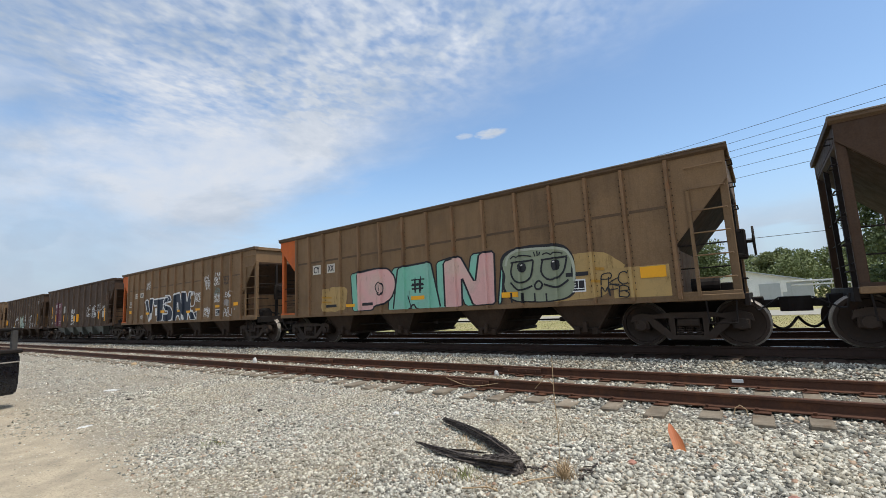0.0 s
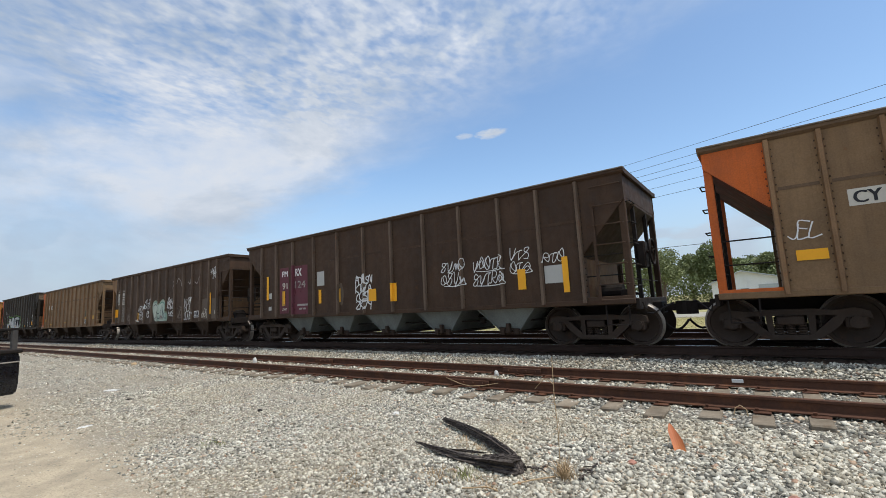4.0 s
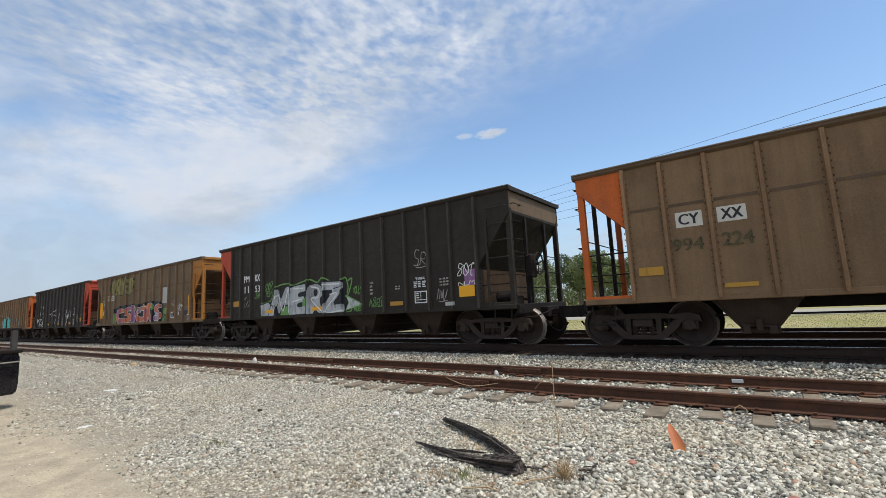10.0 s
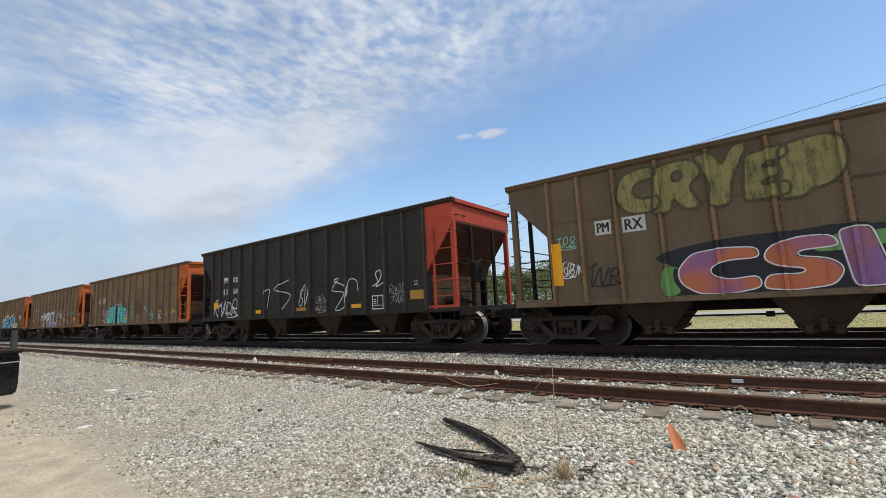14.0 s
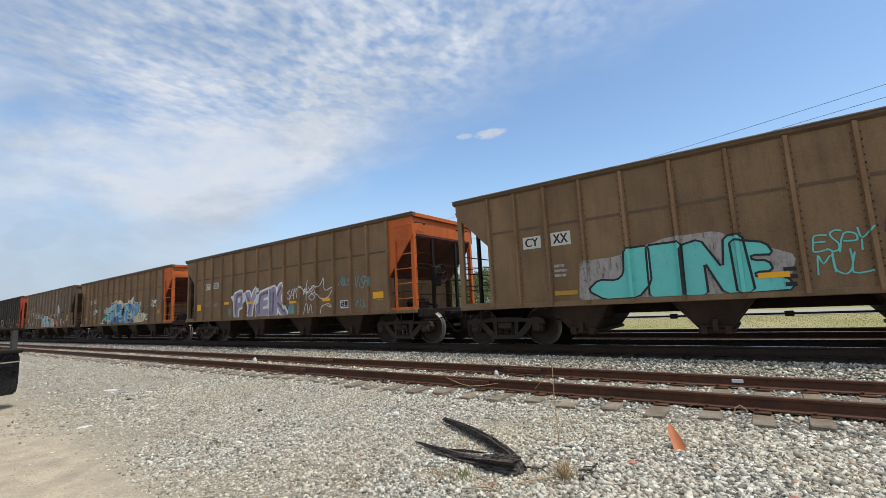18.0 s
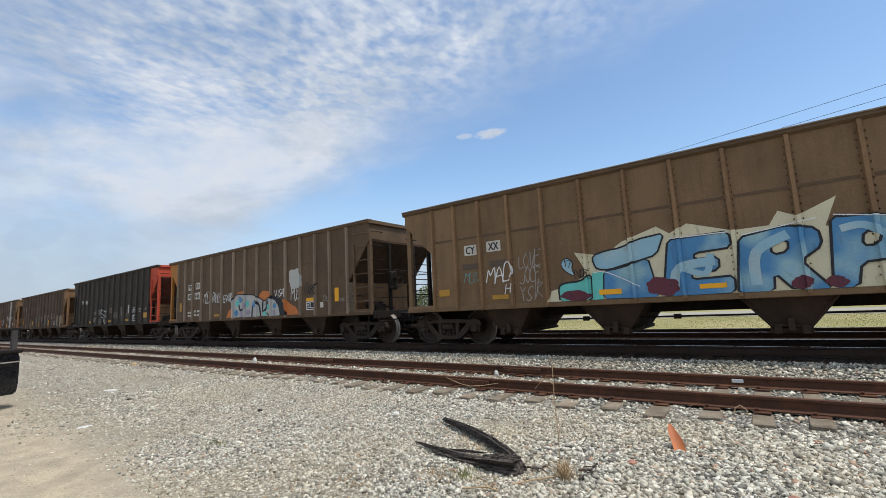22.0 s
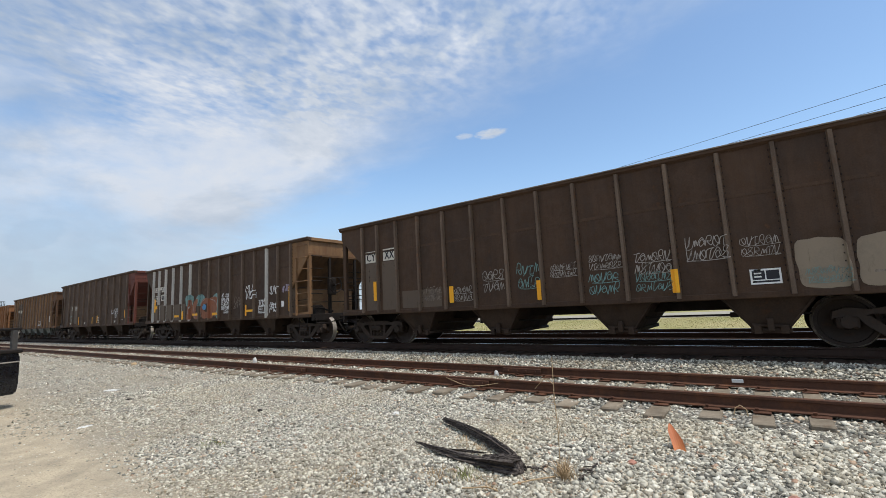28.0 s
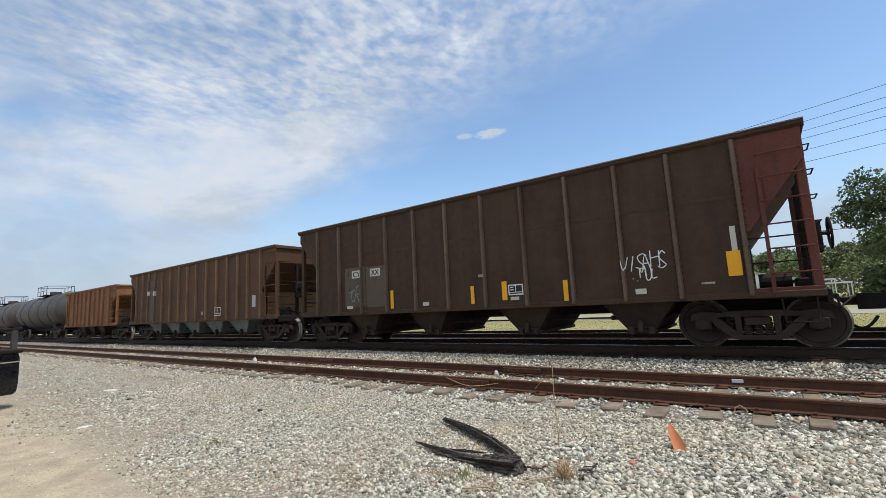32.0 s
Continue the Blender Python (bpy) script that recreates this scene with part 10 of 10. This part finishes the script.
def timber(points, radii, seed, name, label):
    """A split, rotten length of tie: ridged along its grain, ragged at its ends."""
    rng = random.Random(seed)
    bm = bmesh.new()
    pts = [Vector(p) for p in points]
    n = 26
    ridge = [0.82 + 0.4 * rng.uniform(-1, 1) for _ in range(n)]
    rings = []
    steps = 26
    for i in range(steps + 1):
        f = i / steps * (len(pts) - 1)
        k = min(int(f), len(pts) - 2)
        p = pts[k].lerp(pts[k + 1], f - k)
        w = radii[k][0] + (radii[k + 1][0] - radii[k][0]) * (f - k)
        hgt = radii[k][1] + (radii[k + 1][1] - radii[k][1]) * (f - k)
        t = (pts[k + 1] - pts[k]).normalized()
        side = Vector((-t.y, t.x, 0)).normalized()
        ring = []
        for j in range(n):
            a = 2 * math.pi * j / n
            ca, sa = math.cos(a), math.sin(a)
            r = (abs(ca) ** 4 + abs(sa) ** 4) ** -0.25 * ridge[j] * (1 + 0.10 * rng.uniform(-1, 1) + 0.12 * noise.noise((i * 0.35, j * 1.7, seed)))
            ring.append(bm.verts.new(p + side * (r * ca * w) + Vector((0, 0, 1)) * (r * sa * hgt) + t * rng.uniform(-0.02, 0.02) * (1 + 3 * (i in (0, steps)))))
        rings.append(ring)
    for a, b in zip(rings, rings[1:]):
        for j in range(n):
            bm.faces.new((a[j], a[(j + 1) % n], b[(j + 1) % n], b[j]))
    bm.faces.new(rings[0][::-1]), bm.faces.new(rings[-1])
    tagged(part(name, bm, ROTTEN, None), label, "broken timber", "pieces of a rotten tie")


timber([(-3.57, 4.77, -0.415), (-2.97, 4.47, -0.405), (-2.56, 4.22, -0.40), (-2.18, 3.96, -0.41), (-1.97, 3.77, -0.425)], [(0.030, 0.026), (0.044, 0.040), (0.046, 0.042), (0.040, 0.034), (0.022, 0.020)], 3, "broken_timber", "long split length of dark rotten tie on gravel")
timber([(-3.31, 3.90, -0.44), (-2.87, 3.77, -0.425), (-2.59, 3.71, -0.425), (-2.34, 3.71, -0.43)], [(0.010, 0.010), (0.034, 0.026), (0.046, 0.034), (0.040, 0.032)], 4, "broken_timber", "tapering dark splinter of rotten tie on gravel")
timber([(-2.87, 3.80, -0.425), (-2.69, 3.87, -0.425), (-2.51, 3.93, -0.435)], [(0.014, 0.012), (0.016, 0.014), (0.008, 0.008)], 6, "broken_timber", "thin dark sliver of rotten tie on gravel")
timber([(-2.37, 3.665, -0.425), (-2.13, 3.64, -0.41), (-1.96, 3.65, -0.41)], [(0.056, 0.050), (0.092, 0.080), (0.088, 0.080)], 5, "broken_timber", "squared dark end of a rotten tie on gravel")


def orange_chip():
    bm = bmesh.new()
    lo = [(-0.050, 0.01, 0.235), (-0.034, 0.0, 0.285), (-0.017, 0.0, 0.31), (0.0, 0.0, 0.285), (0.02, 0.004, 0.225), (0.038, 0.008, 0.17), (0.053, 0.012, 0.11)]
    rows = [[bm.verts.new((x, s * 0.005 - 7.0 * x * x, z)) for z in (a, a + (b - a) * 0.4, b)] for s in (-1, 1) for x, a, b in lo]
    n = len(lo)
    for k in range(n - 1):
        for j in range(2):
            bm.faces.new((rows[k][j], rows[k + 1][j], rows[k + 1][j + 1], rows[k][j + 1]))
            bm.faces.new((rows[n + k][j], rows[n + k][j + 1], rows[n + k + 1][j + 1], rows[n + k + 1][j]))
        bm.faces.new((rows[k][2], rows[k + 1][2], rows[n + k + 1][2], rows[n + k][2]))
        bm.faces.new((rows[k][0], rows[n + k][0], rows[n + k + 1][0], rows[k + 1][0]))
    for k in (0, n - 1):
        bm.faces.new((rows[k][0], rows[k][1], rows[k][2], rows[n + k][2], rows[n + k][1], rows[n + k][0]))
    ob = part("orange_board", bm, sprayed("orange_board_paint", (0.60, 0.21, 0.06), 0.12, (0.42, 0.13, 0.05)), None)
    ob.matrix_world = pose(-0.83, 4.86, -0.465, -38, -14, 10)
    tagged(ob, "pointed orange chip of board leaning on the gravel", "board")


orange_chip()


def weed():
    """A dry stalk with two bent side shoots."""
    w = thing("weed", "tall dry stalk with bent side shoots", "weed", at=(-1.63, 3.82, -0.47))
    bm = bmesh.new()
    tube(bm, [(0, 0, 0), (0.01, 0, 0.35), (-0.005, 0.01, 0.7), (0.005, 0.0, 1.02)], 0.004, 5)
    part("stalk", bm, STRAW, w)
    for pts in ([(0, 0, 0.78), (-0.06, 0, 0.83), (-0.12, 0.02, 0.80), (-0.2, 0.03, 0.72)], [(0, 0, 0.6), (-0.03, 0, 0.68), (-0.07, 0, 0.66)], [(0, 0, 0.3), (0.04, -0.02, 0.42), (0.03, -0.03, 0.5)]):
        bm = bmesh.new()
        tube(bm, pts, 0.003, 5)
        part("shoot", bm, STRAW, w)


weed()


def tuft(name, x, y, count, spread, height, material, seed, label):
    """A clump of thin blades."""
    rng = np.random.default_rng(seed)
    v, f = [], []
    for k in range(count):
        a, r = rng.uniform(0, 6.28), spread * rng.random() ** 0.7
        b = np.array([r * math.cos(a), r * math.sin(a), 0])
        tip = b + np.array([rng.normal(0, height * 0.45), rng.normal(0, height * 0.45), height * rng.uniform(0.4, 1.0)])
        mid = (b + tip) / 2 + np.array([0, 0, height * 0.12])
        s = np.array([math.cos(a + 1.3), math.sin(a + 1.3), 0]) * 0.004
        i = len(v)
        v += [b - s, b + s, mid - s * 0.8, mid + s * 0.8, tip - s * 0.2, tip + s * 0.2]
        f += [(i, i + 1, i + 3, i + 2), (i + 2, i + 3, i + 5, i + 4)]
    ob = part(name, arrays_mesh(name, np.array(v), np.array(f)), material, None)
    ob.location = (x, y, ground_z(x, y))
    tagged(ob, label, "grass tuft", "tufts on the gravel", "stuff")


tuft("dry_tuft", -1.56, 3.77, 110, 0.10, 0.17, STRAW, 1, "tan dry grass tuft at the stalk's foot")
tuft("green_tuft", -2.36, 3.38, 55, 0.14, 0.10, GRASS, 2, "short green and tan tuft beside the rotten timber")
tuft("dry_tuft", -2.55, 3.26, 160, 0.22, 0.055, STRAW, 3, "flat tan dry tuft on the gravel")
tuft("dry_tuft", -3.15, 2.8, 130, 0.22, 0.045, STRAW, 4, "flat tan dry tuft on the gravel")
tuft("dry_tuft", -2.1, 3.32, 90, 0.16, 0.05, STRAW, 5, "flat tan dry tuft on the gravel")
tuft("dry_tuft", -2.8, 4.25, 90, 0.3, 0.07, STRAW, 6, "flat tan dry tuft on the gravel")
tuft("green_tuft", -5.6, 2.8, 70, 0.22, 0.05, GRASS, 7, "short green and tan tuft on sandy ground")


def stick(points, r, material, label, category="stick"):
    bm = bmesh.new()
    tube(bm, points, r, 6)
    tagged(part("stick", bm, material, None), label, category)


stick([(-1.88, 3.40, -0.445), (-1.78, 3.52, -0.435), (-1.62, 3.69, -0.43)], 0.006, STRAW, "pale dry stick lying on gravel")
stick([(-2.2, 3.12, -0.44), (-2.02, 3.22, -0.43), (-1.92, 3.22, -0.44)], 0.007, STRAW, "pale dry stick lying on gravel")
stick([(-4.85, 6.56, -0.225), (-4.55, 6.57, -0.32), (-4.35, 6.57, -0.345), (-4.1, 6.58, -0.325), (-3.8, 6.60, -0.27)], 0.006, STRAW, "thin dry twig caught on the siding's rail")
stick([(-10.5, 6.56, -0.29), (-10.4, 6.48, -0.40), (-10.1, 6.46, -0.42), (-9.8, 6.50, -0.38)], 0.014, RAIL_RUST, "bent rusty wire beside the rail", "wire")
stick([(-0.47, 6.38, -0.39), (-0.45, 6.40, -0.32), (-0.40, 6.42, -0.29), (-0.34, 6.40, -0.33), (-0.33, 6.38, -0.40)], 0.006, STRAW, "thin loop of wire over a tie end", "wire")


rng_s = random.Random(44)
for k in range(14):
    sx, sy = -1.62 + rng_s.uniform(-0.28, 0.2), 3.93 + rng_s.uniform(-0.2, 0.28)
    a, l = rng_s.uniform(0, 3.14), rng_s.uniform(0.05, 0.14)
    stick([(sx, sy, -0.435), (sx + l * 0.5 * math.cos(a), sy + l * 0.5 * math.sin(a), -0.425), (sx + l * math.cos(a + 0.2), sy + l * math.sin(a + 0.2), -0.43)], rng_s.uniform(0.005, 0.012), ROTTEN, "short dark splinter of rotten wood on gravel", "splinter")


def litter(name, x, y, z, size, material, label, category, seed, flat=0.35):
    """A small crumpled scrap."""
    rng = random.Random(seed)
    bm = bmesh.new()
    bmesh.ops.create_icosphere(bm, subdivisions=2, radius=1)
    for v in bm.verts:
        k = 1 + 0.35 * noise.noise(v.co * 1.7 + Vector((seed, 0, 0)))
        v.co = Vector((v.co.x * size[0] * k, v.co.y * size[1] * k, v.co.z * size[2] * k))
    ob = part(name, bm, material, None)
    ob.matrix_world = pose(x, y, z + size[2] * 0.7, 0, 0, rng.uniform(0, 180))
    tagged(ob, label, category)


litter("paper_cup", -4.66, 8.05, -0.42, (0.045, 0.045, 0.07), PAPER, "crumpled white paper cup against the rail", "cup", 1)
litter("paper_cup", -13.3, 7.8, -0.42, (0.06, 0.06, 0.11), PAPER, "white paper cup between the siding's rails", "cup", 2)
litter("tan_rag", -18.4, 6.2, -0.47, (0.12, 0.09, 0.06), sprayed("tan_cloth", (0.50, 0.35, 0.19), 0.1), "crumpled tan bag beside the siding", "bag", 3)
litter("plastic_scrap", -12.2, 3.68, -0.47, (0.17, 0.08, 0.02), PAPER, "flat pale plastic scrap on gravel", "litter", 4)
litter("plastic_scrap", -8.46, 2.25, -0.48, (0.12, 0.07, 0.012), PAPER, "flat pale plastic scrap on sandy ground", "litter", 5)
litter("white_stone", -4.54, 4.86, -0.47, (0.10, 0.05, 0.02), PAPER, "flat white stone on gravel", "stone", 6)
litter("dark_stone", -10.4, 3.46, -0.47, (0.06, 0.03, 0.015), CHAR_WOOD, "dark lump on sandy gravel", "stone", 7)
litter("dark_stone", -6.76, 4.06, -0.47, (0.035, 0.03, 0.025), CHAR_WOOD, "dark lump on sandy gravel", "stone", 8)
litter("red_scrap", -1.85, 3.46, -0.46, (0.016, 0.013, 0.014), ORANGE_P, "small orange-red scrap by the timber", "litter", 9)
litter("red_stone", -1.15, 4.33, -0.46, (0.05, 0.04, 0.03), sprayed("brick_red", (0.36, 0.17, 0.12)), "broken brick-red stone on gravel", "stone", 10)
litter("red_stone", 0.0, 4.1, -0.46, (0.06, 0.045, 0.03), sprayed("dull_brick_red", (0.32, 0.16, 0.12)), "broken brick-red stone on gravel", "stone", 11)
bm = bmesh.new()
box(bm, -0.075, 0.075, -0.006, 0.0, -0.028, 0.028, 0.004)
tag_plate = part("rail_tag", bm, PAPER, siding)
tag_plate.location = (-0.50, SIDE_Y + 1.505 - 0.04, SIDE_Z - 0.075)


def pickup():
    """Dark pickup seen from its tail, with a steel rack over the bed."""
    paint, nt, b = base_mat("dark_blue_black_paint", 0.25)
    b.inputs["Base Color"].default_value = (0.003, 0.003, 0.005, 1)
    b.inputs["Coat Weight"].default_value = 0.6
    n = noise_out(nt, coords(nt), 14, 4, 0.6)
    nt.links.new(ranged(nt, n, 0.3, 0.8, 0.18, 0.42), b.inputs["Roughness"])
    p = thing("pickup_truck", "dark blue-black pickup parked beside the tracks", "pickup truck", at=(-12.1, 2.12, -0.47))
    p.rotation_euler = (0, 0, radians(-72))
    # local x runs from the tail along the truck, y to its far side
    bm = bmesh.new()
    prism(bm, [(0.0, 0.40), (0.03, 0.24), (0.5, 0.24), (0.62, 0.55), (1.5, 0.55), (1.62, 0.24), (3.6, 0.24), (3.7, 0.55), (4.6, 0.55), (4.7, 0.3), (5.2, 0.3), (5.25, 0.85), (5.15, 0.98), (3.9, 1.04), (0.06, 1.06), (0.0, 0.98)], "y", -1.85, 0)
    bmesh.ops.bevel(bm, geom=[e for e in bm.edges], offset=0.03, segments=2, affect="EDGES")
    part("body", bm, paint, p)
    bm = bmesh.new()
    prism(bm, [(1.9, 1.03), (2.05, 1.62), (3.2, 1.66), (3.95, 1.03)], "y", -1.73, -0.12)
    bmesh.ops.bevel(bm, geom=[e for e in bm.edges], offset=0.04, segments=2, affect="EDGES")
    part("cab", bm, paint, p)
    bm = bmesh.new()
    box(bm, 0.02, 1.8, 0.0, 0.012, 0.85, 0.875, 0.004)
    part("trim_strip", bm, TREAD, p, "bright chrome trim strip")
    bm = bmesh.new()
    box(bm, -0.03, 1.85, -0.12, 0.02, 1.03, 1.11, 0.02)
    part("bed_rail", bm, SOOT_SHADE, p)
    for x in (0.06, 1.7):
        for y in (-0.05, -1.8):
            bm = bmesh.new()
            box(bm, x, x + 0.09, y - 0.04, y + 0.04, 1.05, 1.48, 0.01)
            part("rack_post", bm, TANK_GREY, p)
    for y in (-0.05, -1.8):
        bm = bmesh.new()
        box(bm, 0.0, 1.9, y - 0.04, y + 0.04, 1.48, 1.53, 0.01)
        part("rack_rail", bm, SOOT_SHADE, p)
    for x in (1.06, 4.15):
        for y in (-0.23, -1.85):
            bm = bmesh.new()
            lathe(bm, [(0.12, y + 0.0), (0.2, y - 0.0), (0.33, y + 0.0), (0.37, y + 0.04), (0.37, y + 0.2), (0.33, y + 0.23), (0.12, y + 0.23)], 24)
            for v in bm.verts:
                v.co += Vector((x, 0, 0.37))
            part("wheel", bm, SOOT_SHADE, p)


pickup()


# ---------------------------------------------------------------- movement
SPEED = (7.51973, -0.06024, -0.03197, 0.02765)


def way(t):
    """Metres that the train has gone at t seconds; zero at 16 s."""
    u = (t - 16) / 16
    return 16 * sum(k * u ** (i + 1) for i, k in enumerate(SPEED))


def motions():
    for car, x in CARS:
        walk(car, [(t, pose(x + way(t), YC, 0)) for t in range(0, 33, 2)])
    turns = [(k / 15, math.degrees(way(k / 15) / WHEEL_R)) for k in range(481)]
    for w in WHEELSETS:
        x = w.location.x
        walk(w, [(t, pose(x, 0, WHEEL_R, 0, a, 0)) for t, a in turns])


motions()
